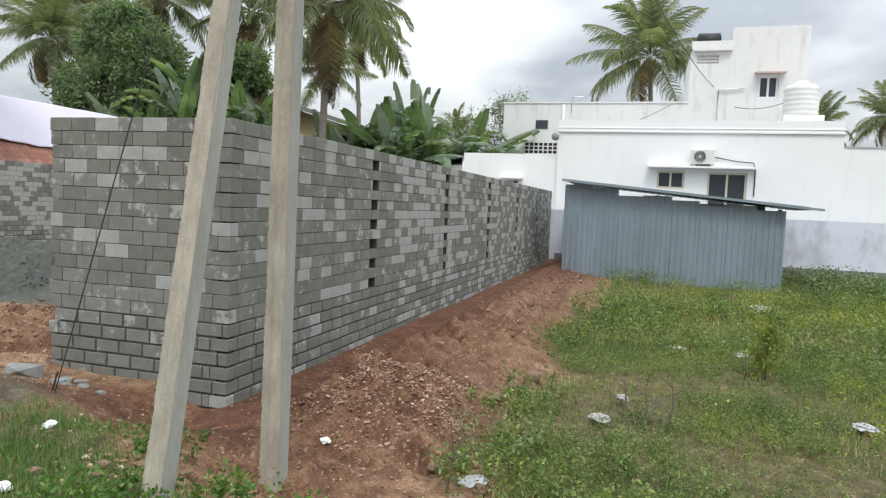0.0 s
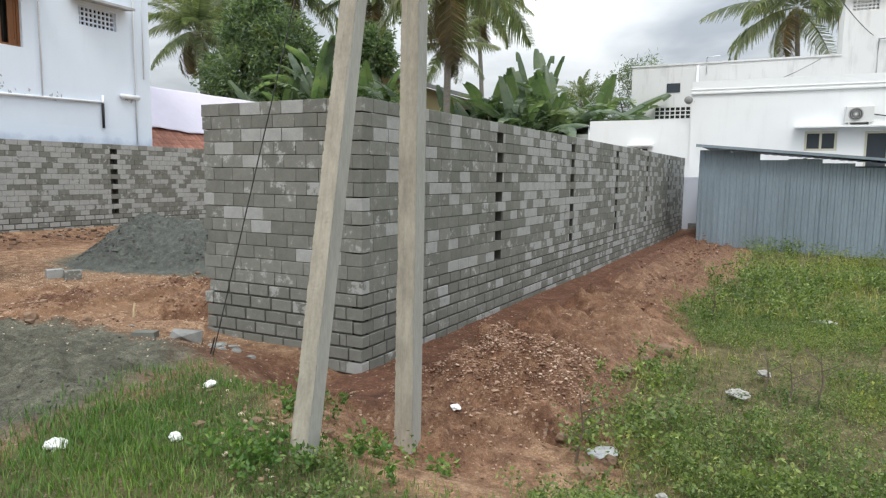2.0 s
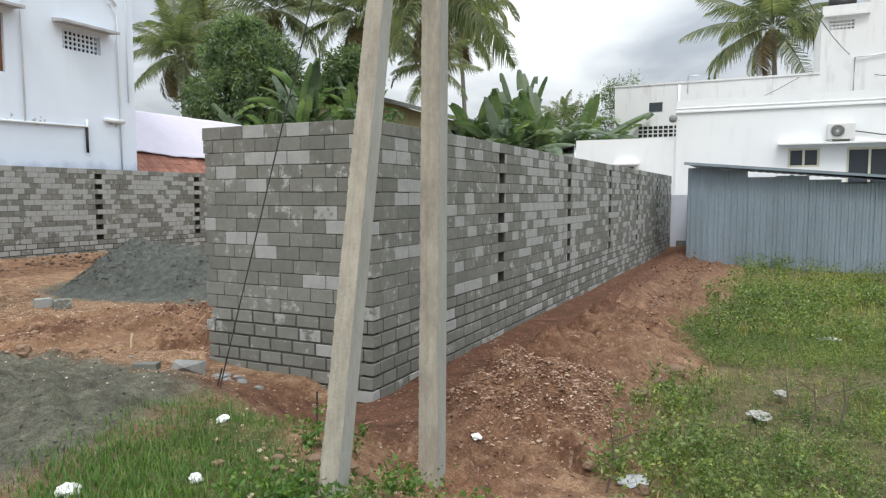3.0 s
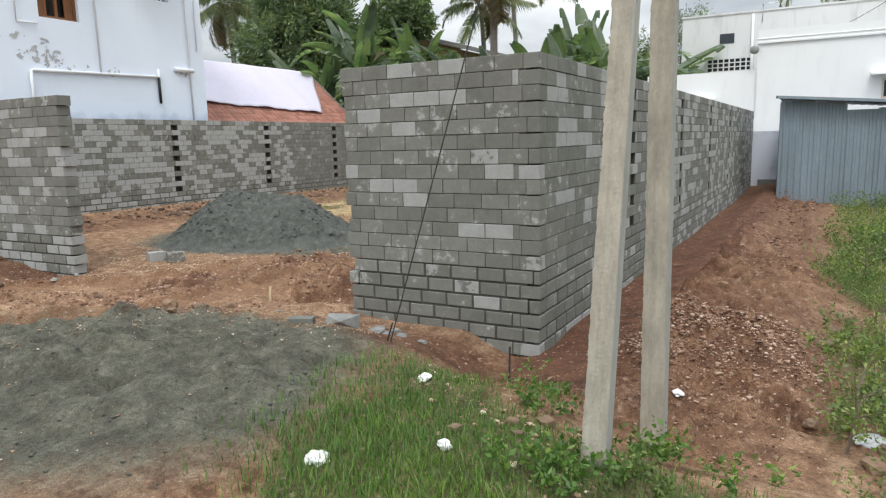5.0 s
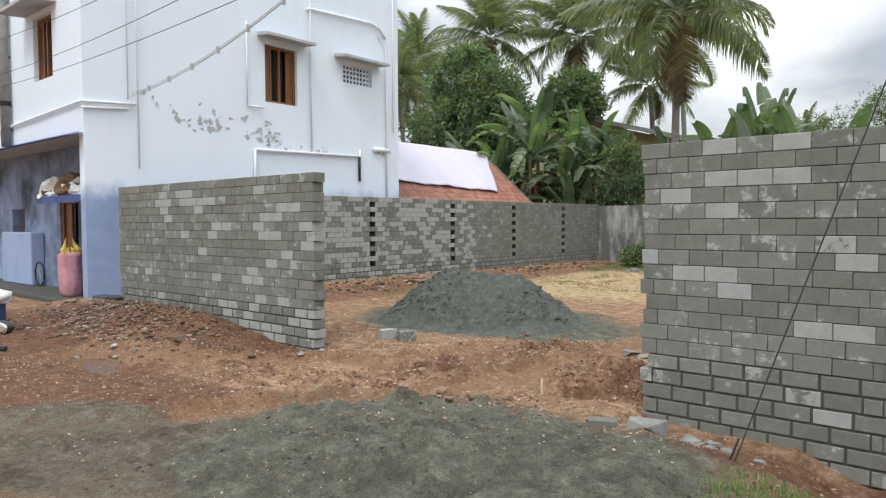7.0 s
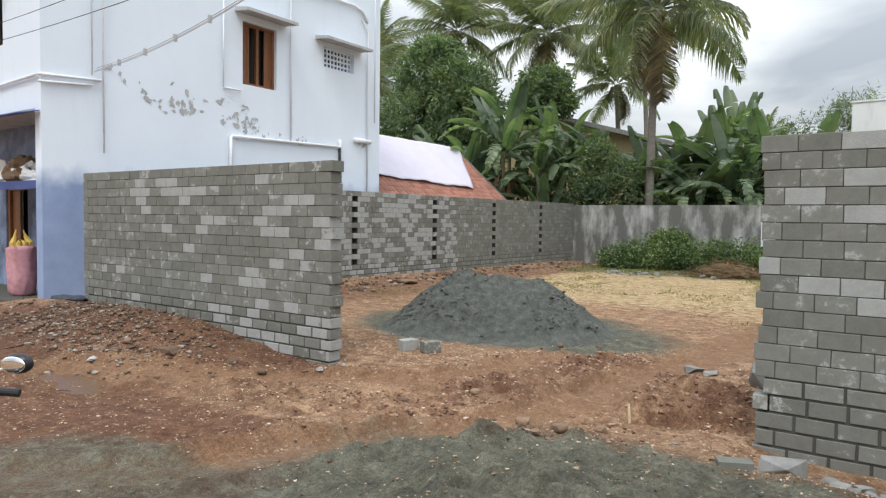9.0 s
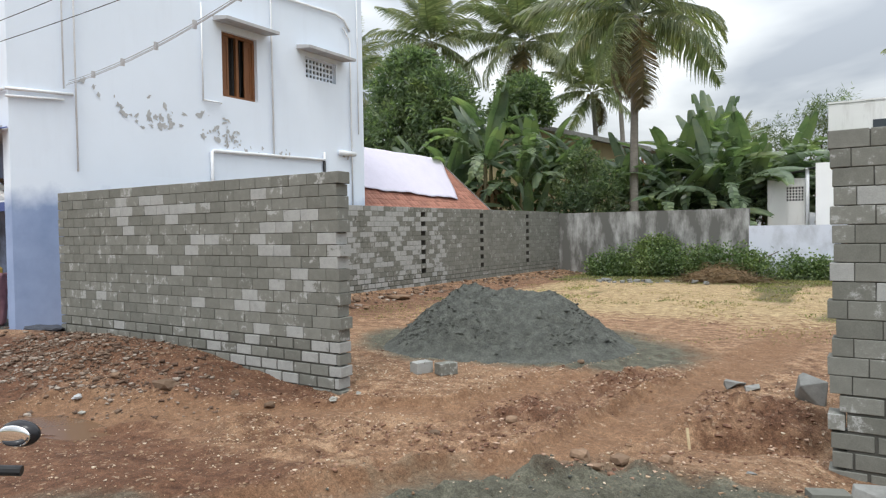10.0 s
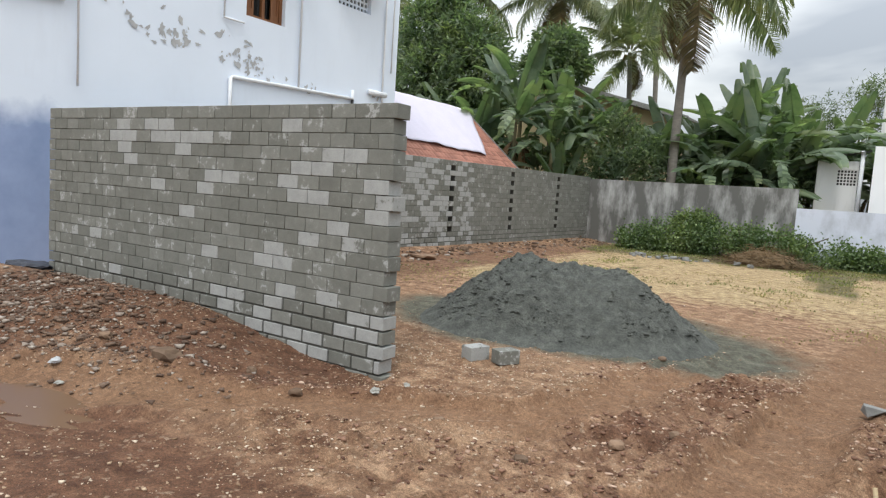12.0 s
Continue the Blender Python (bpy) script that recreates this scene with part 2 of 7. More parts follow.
M_SOIL = soil_material()
M_BLOCK, M_BLOCKS = block_material("cement_block", False, -0.56, (0.75, 0.6)), block_material("cement_block_far", True, -0.44, (0.5, 1.25))
M_BLOCK_PALE = block_material("cement_block_pale", False, 0.12, (0.5, 0.8))
M_BLOCKS_DARK = block_material("cement_block_late", True, -0.58, (0.5, 0.7))
M_MORTAR = simple("mortar", (0.088, 0.087, 0.078), 0.95, vary=0.2, scale=5, grain=90, relief=0.4)
M_CONCRETE = simple("pole_concrete", (0.335, 0.335, 0.305), 0.9, vary=0.22, scale=4, grain=55, relief=0.2, coord="World", stretch=(1, 1, 0.25))
M_CONCRETE_ROUGH = simple("pole_concrete_rough", (0.35, 0.322, 0.265), 0.95, vary=0.34, scale=9, grain=60, relief=0.45, coord="World", stretch=(1, 1, 0.35))
M_WHITE = plaster("white_wall_paint", (0.84, 0.85, 0.85), (0.60, 0.60, 0.58), 0.22)
M_WHITE_OLD = plaster("weathered_white_paint", (0.74, 0.74, 0.73), (0.40, 0.39, 0.37), 0.55)
M_HOUSE = plaster("bluish_white_limewash", (0.775, 0.845, 0.945), (0.66, 0.71, 0.79), 0.3)
M_BLUE = plaster("pale_blue_paint", (0.34, 0.42, 0.62), (0.25, 0.30, 0.44), 0.5)
M_BLUE_DARK = simple("blue_enamel_edge", (0.06, 0.09, 0.26), 0.5, vary=0.3, scale=4)
M_STAINED = plaster("stained_lime_plaster", (0.44, 0.44, 0.43), (0.10, 0.098, 0.09), 0.9, (2.2, 2.2, 0.7), None, (0.32, 0.56))
M_BLUEWASH = plaster("bluish_compound_paint", (0.66, 0.69, 0.78), (0.33, 0.34, 0.37), 0.75, (1.2, 1.2, 0.7))
M_YELLOW = plaster("yellow_ochre_plaster", (0.54, 0.46, 0.28), (0.26, 0.22, 0.13), 0.6)
M_GREY_WALL = plaster("grey_old_plaster", (0.45, 0.45, 0.46), (0.20, 0.20, 0.20), 0.7)
# near-black that stands in for shade behind doors, windows, vents and lattices
M_DARK = simple("shade_behind_openings", (0.035, 0.034, 0.033), 0.9, vary=0.2, relief=0)
M_SHEET = simple("weathered_blue_sheet", (0.225, 0.278, 0.318), 0.6, 0.1, 0.22, 1.4, 30, 0.1, "World", 0.4, (1, 1, 0.25))
M_SHEET_EDGE = simple("dull_sheet_roof", (0.19, 0.235, 0.265), 0.6, 0.3, 0.3, 2, 30, 0.1)
M_WOOD = simple("brown_window_wood", (0.20, 0.085, 0.036), 0.5, 0, 0.3, 5, 50, 0.2, stretch=(1, 1, 0.2))
M_TILE = simple("red_roof_tile", (0.40, 0.185, 0.135), 0.85, 0, 0.3, 3, 40, 0.3, per_object=0.35)
M_CLOTH = simple("lilac_white_sheet", (0.62, 0.585, 0.68), 0.9, 0, 0.05, 3, 200, 0.1)
M_PVC = simple("pvc_pipe", (0.80, 0.82, 0.86), 0.45, 0, 0.1, 3, 40, 0.05)
M_STONE = simple("rubble_stone", (0.25, 0.165, 0.11), 0.9, 0, 0.35, 9, 60, 0.6, "World", per_object=0.5)
M_STONE_GREY = simple("grey_granite", (0.27, 0.272, 0.26), 0.85, 0, 0.3, 8, 60, 0.6, "World", per_object=0.3)
M_BRICK = simple("old_red_brick", (0.26, 0.13, 0.085), 0.9, 0, 0.3, 9, 60, 0.5, "World", per_object=0.5)
M_GLASS = glass_material("dark_window_glass")
M_STEEL = simple("painted_white_metal", (0.72, 0.72, 0.70), 0.45, 0.1, 0.06, 4, 40, 0.05)
M_BLACK = simple("black_plastic", (0.022, 0.022, 0.024), 0.45, 0, 0.15, 6, 60, 0.05)
M_WIRE = simple("galvanised_stay_wire", (0.07, 0.07, 0.07), 0.55, 0.5, 0.2, 6, 60, 0)

# ---- building helpers ----


def thing(name, at=(0, 0, 0), label="", category="", group="", kind="", turn=0.0):
    ob = new(name)
    ob.matrix_basis = pose(*at, 0, 0, turn)
    ob.empty_display_size = 0.2
    return tagged(ob, label, category, group, kind)


def part(name, bm, material, parent=None, label="", smooth=False):
    me = bpy.data.meshes.new(name)
    if isinstance(bm, bmesh.types.BMesh):
        bmesh.ops.recalc_face_normals(bm, faces=bm.faces)
        bm.to_mesh(me)
        bm.free()
    else:
        me.from_pydata([tuple(v) for v in bm[0]], [], [tuple(f) for f in bm[1]])
    me.materials.append(material)
    if smooth:
        for p in me.polygons:
            p.use_smooth = True
    ob = new(name, me)
    ob.parent = parent
    if label:
        ob["label"] = label
    return ob


def add_box(bm, x0, x1, y0, y1, z0, z1, bevel=0.0, m=None):
    r = bmesh.ops.create_cube(bm, size=1.0, matrix=Matrix.Translation(((x0 + x1) / 2, (y0 + y1) / 2, (z0 + z1) / 2)) @ Matrix.Diagonal((abs(x1 - x0), abs(y1 - y0), abs(z1 - z0), 1)))
    vs = r["verts"]
    if bevel:
        es = list({e for v in vs for e in v.link_edges})
        res = bmesh.ops.bevel(bm, geom=es, offset=bevel, segments=1, affect="EDGES", profile=0.5)
        vs = res["verts"]
    if m is not None:
        bmesh.ops.transform(bm, matrix=m, verts=list(set(vs)))
    return vs


def box(x0, x1, y0, y1, z0, z1, bevel=0.0):
    bm = bmesh.new()
    add_box(bm, x0, x1, y0, y1, z0, z1, bevel)
    return bm


def tube(points, radius, sides=8, taper=None, cap=True):
    """A tube along points; radius may be a list."""
    pts = [Vector(p) for p in points]
    rad = radius if isinstance(radius, (list, tuple)) else [radius] * len(pts)
    bm = bmesh.new()
    rings = []
    for i, p in enumerate(pts):
        d = (pts[min(i + 1, len(pts) - 1)] - pts[max(i - 1, 0)]).normalized()
        ref = Vector((0, 0, 1)) if abs(d.z) < 0.9 else Vector((1, 0, 0))
        a = d.cross(ref).normalized()
        b = d.cross(a)
        rings.append([bm.verts.new(p + rad[i] * (math.cos(k * math.tau / sides) * a + math.sin(k * math.tau / sides) * b)) for k in range(sides)])
    for r0, r1 in zip(rings, rings[1:]):
        for k in range(sides):
            bm.faces.new((r0[k], r0[(k + 1) % sides], r1[(k + 1) % sides], r1[k]))
    if cap:
        bm.faces.new(rings[0][::-1])
        bm.faces.new(rings[-1])
    return bm


def pierced(a0, a1, z0, z1, openings, depth, to_world):
    """A slab from a0 to a1 and z0 to z1 with rectangular openings right through; to_world(a, d, z) lays it out."""
    As = sorted({a0, a1, *[v for o in openings for v in o[:2]]})
    Zs = sorted({z0, z1, *[v for o in openings for v in o[2:]]})
    bm = bmesh.new()
    solid = {}
    for i in range(len(As) - 1):
        for j in range(len(Zs) - 1):
            am, zm = (As[i] + As[i + 1]) / 2, (Zs[j] + Zs[j + 1]) / 2
            solid[i, j] = not any(o[0] < am < o[1] and o[2] < zm < o[3] for o in openings)
    vcache = {}

    def v(i, d, j):
        if (i, d, j) not in vcache:
            vcache[i, d, j] = bm.verts.new(to_world(As[i], depth * d, Zs[j]))
        return vcache[i, d, j]
    for (i, j), s in solid.items():
        if not s:
            continue
        for d in (0, 1):
            bm.faces.new((v(i, d, j), v(i + 1, d, j), v(i + 1, d, j + 1), v(i, d, j + 1)))
        for ni, nj, c in ((i - 1, j, ((i, j), (i, j + 1))), (i + 1, j, ((i + 1, j), (i + 1, j + 1))), (i, j - 1, ((i, j), (i + 1, j))), (i, j + 1, ((i, j + 1), (i + 1, j + 1)))):
            if not solid.get((ni, nj), False):
                (p, q), (r, s2) = c
                bm.faces.new((v(p, 0, q), v(r, 0, s2), v(r, 1, s2), v(p, 1, q)))
    return bm


# ---- the ground: one sheet to the horizon ----


def lattice(x, y, seed):
    xi, yi = np.floor(x).astype(np.int64), np.floor(y).astype(np.int64)
    fx, fy = x - xi, y - yi
    fx, fy = fx * fx * (3 - 2 * fx), fy * fy * (3 - 2 * fy)

    def h(a, b):
        n = (a * 374761393 + b * 668265263 + seed * 1442695041) & 0x7FFFFFFF
        n = ((n ^ (n >> 13)) * 1274126177) & 0x7FFFFFFF
        return ((n ^ (n >> 16)) & 0xFFFF) / 65535.0
    return (h(xi, yi) * (1 - fx) + h(xi + 1, yi) * fx) * (1 - fy) + (h(xi, yi + 1) * (1 - fx) + h(xi + 1, yi + 1) * fx) * fy


def rough_noise(x, y, scale, octaves=4, seed=1):
    v, amp, tot = 0.0, 1.0, 0.0
    for k in range(octaves):
        v = v + amp * lattice(x * scale * 2 ** k + 17 * k, y * scale * 2 ** k - 9 * k, seed + k)
        tot += amp
        amp *= 0.5
    return v / tot - 0.5


def step(a, b, v):
    t = np.clip((v - a) / (b - a), 0, 1)
    return t * t * (3 - 2 * t)


def bell(x, y, cx, cy, rx, ry, turn=0.0):
    c, s = math.cos(radians(turn)), math.sin(radians(turn))
    dx, dy = x - cx, y - cy
    return np.exp(-(((dx * c + dy * s) / rx) ** 2 + ((-dx * s + dy * c) / ry) ** 2))


def soil_masks(x, y):
    """Shares of grey sand, turf, pale dry soil and deep red earth."""
    w = rough_noise(x, y, 0.8, 4, 5)
    sand = step(0.12, 0.65, bell(x, y, -6.2, 2.95, 2.6, 1.75, 12) + 0.3 * w)
    sand = np.maximum(sand, 0.9 * step(0.3, 0.6, bell(x, y, -10.3, 9.2, 3.1, 2.1) + 0.3 * w) * step(6.6, 7.3, y))
    sand = np.maximum(sand, 0.7 * step(0.38, 0.62, bell(x, y, -8.9, 1.7, 2.1, 1.1) + 0.25 * w))
    field = step(-1.9, -0.9, x - 0.05 * (y - 5) + 1.3 * w - 0.5 * step(6, 4, y)) * step(-3, 0, y)
    near = step(3.7, 2.9, y + 0.45 * (x + 2.5) + 1.0 * w) * step(-4.5, -3.8, x + 0.8 * w + 0.35 * (y - 2.4)) * step(-4, -2, y)
    turf = np.maximum(field, near * 0.95)
    turf = np.maximum(turf, step(0.25, 0.5, bell(x, y, -10.2, 24.6, 6, 2.1) + 0.4 * w) * step(6, 8, y))
    turf = np.maximum(turf, 0.66 * step(0.0, 0.2, rough_noise(x, y, 0.9, 4, 31)) * step(11, 15, y) * step(-4.5, -5.5, x) * step(-17, -15, x))
    out = step(30, 45, np.hypot(x + 6, y - 12))
    turf = np.maximum(turf, out)
    pale = (0.55 + 0.45 * step(-0.25, 0.15, rough_noise(x, y, 0.3, 3, 61))) * step(10.5, 14.5, y + 2 * w) * step(-16, -13.5, x) * step(-4.0, -6.5, x) * step(26, 23, y)
    deep = step(-4.4, -3.8, x) * step(-2.35, -2.95, x - 0.035 * (y - 6) + 0.7 * w) * step(3.6, 4.6, y) * step(27, 26, y)
    deep = np.maximum(deep, 0.55 * step(0.3, 0.6, bell(x, y, -2.5, 4.6, 1.1, 0.6) + 0.4 * w))
    deep = np.maximum(deep, (0.62 + 0.7 * w) * step(-4.4, -3.8, x) * step(-0.5, -1.5, x + 0.8 * w) * step(4.6, 5.2, y) * step(27, 26, y))
    deep = np.maximum(deep, 0.8 * step(0.3, 0.6, bell(x, y, -4.5, 4.8, 1.1, 0.6) + 0.3 * w))
    deep = np.maximum(deep, 0.8 * step(0.3, 0.6, bell(x, y, -13.2, 5.0, 3.6, 1.1) + 0.3 * w))
    deep = np.maximum(deep, 0.85 * step(0.25, 0.6, bell(x, y, -11.3, 2.2, 4.4, 1.4) + 0.35 * w))
    deep = np.maximum(deep, 0.9 * step(0.25, 0.6, bell(x, y, -16.0, 3.3, 3.6, 1.6) + 0.35 * w))
    deep = np.maximum(deep, 0.6 * step(0.4, 0.6, bell(x, y, -15.6, 15, 1.4, 9) + 0.2 * w))
    deep = np.maximum(deep, 0.85 * clods(x, y) * step(-0.15, 0.15, rough_noise(x, y, 1.6, 3, 19)))
    return sand * (1 - turf * 0.6), turf * (1 - 0.6 * sand), pale, deep


def clods(x, y):
    """Where the earth is churned up round the wheel tracks."""
    return np.clip(bell(x, y, -8.5, 5.6, 0.8, 0.5) + bell(x, y, -8.1, 7.3, 0.75, 1.1) + 1.1 * bell(x, y, -7.5, 4.05, 0.95, 0.2, 48) + bell(x, y, -6.5, 6.3, 0.6, 0.6) + 0.8 * bell(x, y, -9.3, 4.3, 0.9, 0.22, 35) + 0.7 * bell(x, y, -10.2, 4.0, 1.6, 0.5, -10), 0, 1)


RUTS = (((-10.2, 1.2), (-9.07, 2.13), (-8.6, 3.0), (-8.23, 3.6), (-7.77, 4.3), (-7.46, 5.7), (-7.3, 7.0), (-7.1, 8.6), (-6.7, 11.8), (-6.4, 15.0)),
        ((-13.0, 3.3), (-11.0, 4.2), (-9.98, 4.95), (-9.22, 5.27), (-8.85, 5.9), (-8.75, 6.9), (-8.3, 8.2), (-7.8, 9.6)))


def ruts(x, y):
    """Distance to the nearest wheel track."""
    best = np.full(np.shape(x), 99.0)
    wob = 0.10 * rough_noise(x, y, 0.9, 2, 22)
    for line in RUTS:
        for (ax, ay), (bx, by) in zip(line, line[1:]):
            t = np.clip(((x - ax) * (bx - ax) + (y - ay) * (by - ay)) / ((bx - ax) ** 2 + (by - ay) ** 2), 0, 1)
            best = np.minimum(best, np.hypot(x - ax - t * (bx - ax), y - ay - t * (by - ay)) + wob)
    return best


def ground(x, y):
    """Height of the ground."""
    x, y = np.asarray(x, float), np.asarray(y, float)
    n1, n2, n3 = rough_noise(x, y, 0.35, 4, 11), rough_noise(x, y, 1.5, 4, 12), rough_noise(x, y, 6.0, 3, 13)
    near = step(60, 30, np.hypot(x + 5, y - 10))
    gate = step(-18, -12, x) * step(-5.5, -6.5, x) * step(1.5, 3.5, y) * step(11, 8, y)
    h = 0.04 * n1 + (0.05 + 0.01 * gate) * n2 * near + (0.026 + 0.03 * gate) * n3 * near
    field = step(-3.3, -2.3, x - 0.03 * (y - 5)) * step(3.15, 4.15, y) * step(27, 25, y)
    h = h - 0.40 * field
    h = h - 0.26 * step(-4.6, -3.9, x) * step(-2.5, -3.4, x) * step(3.7, 4.9, y) * step(27, 26, y)   # footing trench
    h = h - 0.08 * bell(x, y, -4.2, 4.95, 0.6, 0.4)
    h = h - 0.12 * step(-6.3, -5.6, x) * step(-3.5, -4.4, x) * step(4.4, 5.3, y) * step(6.6, 6.0, y)
    # spoil bank beside the trench: a broken edge over the trench, lumpy top, falling to the field
    bx = x - 0.035 * (y - 6) + 0.45 * n2 + 0.22 * n3
    bank = step(-3.02, -2.62, bx) * step(-1.05, -1.85, bx) * step(4.7, 5.5, y + 0.5 * n2) * step(25, 21, y)
    lumps = np.abs(rough_noise(x, y, 3.4, 3, 15))
    h = h + bank * (0.20 + 0.28 * n2 + 0.30 * n3 + 0.30 * np.minimum(lumps, 0.2))
    h = h + (0.24 + 0.15 * n2 + 0.15 * n3) * bell(x, y, -2.25, 6.05, 0.62, 0.72)
    h = h + (0.13 + 0.5 * n3) * bell(x, y, -2.45, 4.5, 0.55, 0.3)
    h = h - 0.17 * bell(x, y, -2.80, 5.25, 0.17, 0.13) - 0.17 * bell(x, y, -2.15, 4.92, 0.2, 0.09) - 0.15 * bell(x, y, -1.62, 5.05, 0.18, 0.1)
    h = h + 0.22 * bell(x, y, -6.2, 3.1, 1.9, 1.15, 12) * (1 + 0.7 * n2 + 1.0 * n3 + 0.6 * rough_noise(x, y, 2.6, 3, 18))      # spread sand
    h = h + 0.08 * bell(x, y, -3.5, 2.6, 1.2, 0.8)
    # gate: wheel ruts curving in
    d = ruts(x, y)
    worn = step(0.34, 0.16, d)
    h = h * (1 - 0.75 * worn * gate) - 0.04 * worn
    h = h + 0.045 * np.exp(-(((d - 0.42) / 0.12) ** 2)) * (1 + 1.8 * rough_noise(x, y, 2.0, 3, 21) + 1.6 * n3) * step(8.4, 6.6, y)
    # tyre grooves that run beside the tracks
    h = h + 0.030 * np.cos(d * math.tau / 0.19 + 5 * n1) * step(1.25, 0.45, d) * step(0.14, 0.30, d) * gate * np.clip(0.55 + 2.2 * rough_noise(x, y, 0.8, 3, 24), 0, 1)
    clod = clods(x, y)
    h = h + clod * (0.03 + 0.12 * np.abs(rough_noise(x, y, 3.2, 3, 16)) + 0.20 * rough_noise(x, y, 7.0, 3, 17))
    h = h - 0.20 * bell(x, y, -6.55, 5.72, 0.62, 0.17, 20) + 0.12 * bell(x, y, -6.5, 6.15, 0.6, 0.25, 20)
    # spoil along the outside of the gate's far wall
    h = h + 0.30 * np.exp(-(((y - 5.1) / 0.75) ** 2)) * step(-11.6, -13.4, x) * step(-19, -17.5, x)
    h = h + 0.22 * bell(x, y, -14.4, 4.4, 1.9, 0.75) * (1 + n2)
    h = h - 0.13 * bell(x, y, -12.3, 3.2, 0.9, 0.34)
    h = h + 0.18 * step(-15.6, -17.0, x + 0.6 * n2) * step(6, 7, y) * step(26.5, 26, y)
    h = h + 0.25 * bell(x, y, -5.3, 22.5, 1.1, 2.4) - 0.05 * step(12, 20, y) * step(-4, -5, x)
    h = h + 0.1 * step(0.45, 0.7, bell(x, y, -6.6, 6.6, 0.9, 0.5) + 0.3 * n2)
    h = h - 0.09 * bell(x, y, -10.9, 5.35, 0.8, 0.5)   # hollow at the wall's end
    return h


def axis(lo, hi, step_in, far):
    mid = np.arange(lo, hi + 1e-6, step_in)
    out = step_in * 1.35 ** np.arange(1, 40)
    grow = np.cumsum(out)
    grow = grow[grow < far]
    return np.concatenate([(lo - grow)[::-1], mid, hi + grow])


def make_ground():
    xs, ys = axis(-14, 0.5, 0.04, 2500), axis(1.2, 10.5, 0.04, 2500)
    X, Y = np.meshgrid(xs, ys)
    Z = ground(X, Y)
    nx, ny = len(xs), len(ys)
    idx = np.arange(nx * ny).reshape(ny, nx)
    quads = np.stack([idx[:-1, :-1], idx[:-1, 1:], idx[1:, 1:], idx[1:, :-1]], -1).reshape(-1, 4)
    me = bpy.data.meshes.new("ground")
    me.vertices.add(nx * ny)
    me.vertices.foreach_set("co", np.stack([X, Y, Z], -1).ravel())
    me.loops.add(quads.size)
    me.loops.foreach_set("vertex_index", quads.ravel())
    me.polygons.add(len(quads))
    me.polygons.foreach_set("loop_start", np.arange(0, quads.size, 4))
    me.polygons.foreach_set("loop_total", np.full(len(quads), 4))
    me.polygons.foreach_set("use_smooth", np.ones(len(quads), bool))
    me.update()
    soil = me.attributes.new("soil", "FLOAT_COLOR", "POINT")
    soil.data.foreach_set("color", np.stack(soil_masks(X, Y), -1).ravel())
    worn = me.attributes.new("worn", "FLOAT", "POINT")
    worn.data.foreach_set("value", step(0.50, 0.24, ruts(X, Y)).ravel())
    me.materials.append(M_SOIL)
    tagged(new("ground", me), "red earth building plot with grey sand and weedy grass", "ground", kind="structure")


make_ground()


def gz(x, y):
    return float(ground(np.array([x]), np.array([y]))[0])


# ---- block walls of the compound ----
COURSE, MODULE, TOP, THICK = 0.1406, 0.289, 2.49, 0.2


def block_mesh(name, low, seed):
    rnd = random.Random(seed)
    bm = box(-0.5 * MODULE, 0.5 * MODULE, 0, THICK, -COURSE / 2, COURSE / 2)
    joint = 0.023 if low else 0.0065
    sx, sz = (MODULE - joint) / MODULE, (COURSE - joint) / COURSE
    for v in bm.verts:
        v.co = Vector((v.co.x * sx + rnd.uniform(-0.0015, 0.0015), v.co.y + rnd.uniform(-0.002, 0.002), v.co.z * sz + rnd.uniform(-0.0015, 0.0015)))
    bmesh.ops.bevel(bm, geom=list(bm.edges), offset=0.004, segments=1, affect="EDGES")
    bmesh.ops.recalc_face_normals(bm, faces=bm.faces)
    me = bpy.data.meshes.new(name)
    bm.to_mesh(me)
    bm.free()
    return me


BLOCK_MESHES = {low: [block_mesh("block", low, 10 * low + k) for k in range(4)] for low in (False, True)}
PALE_MESHES = {low: [me.copy() for me in group_of] for low, group_of in BLOCK_MESHES.items()}
for meshes, stock in ((BLOCK_MESHES, M_BLOCK), (PALE_MESHES, M_BLOCK_PALE)):
    for group_of in meshes.values():
        for me in group_of:
            me.materials.append(stock)


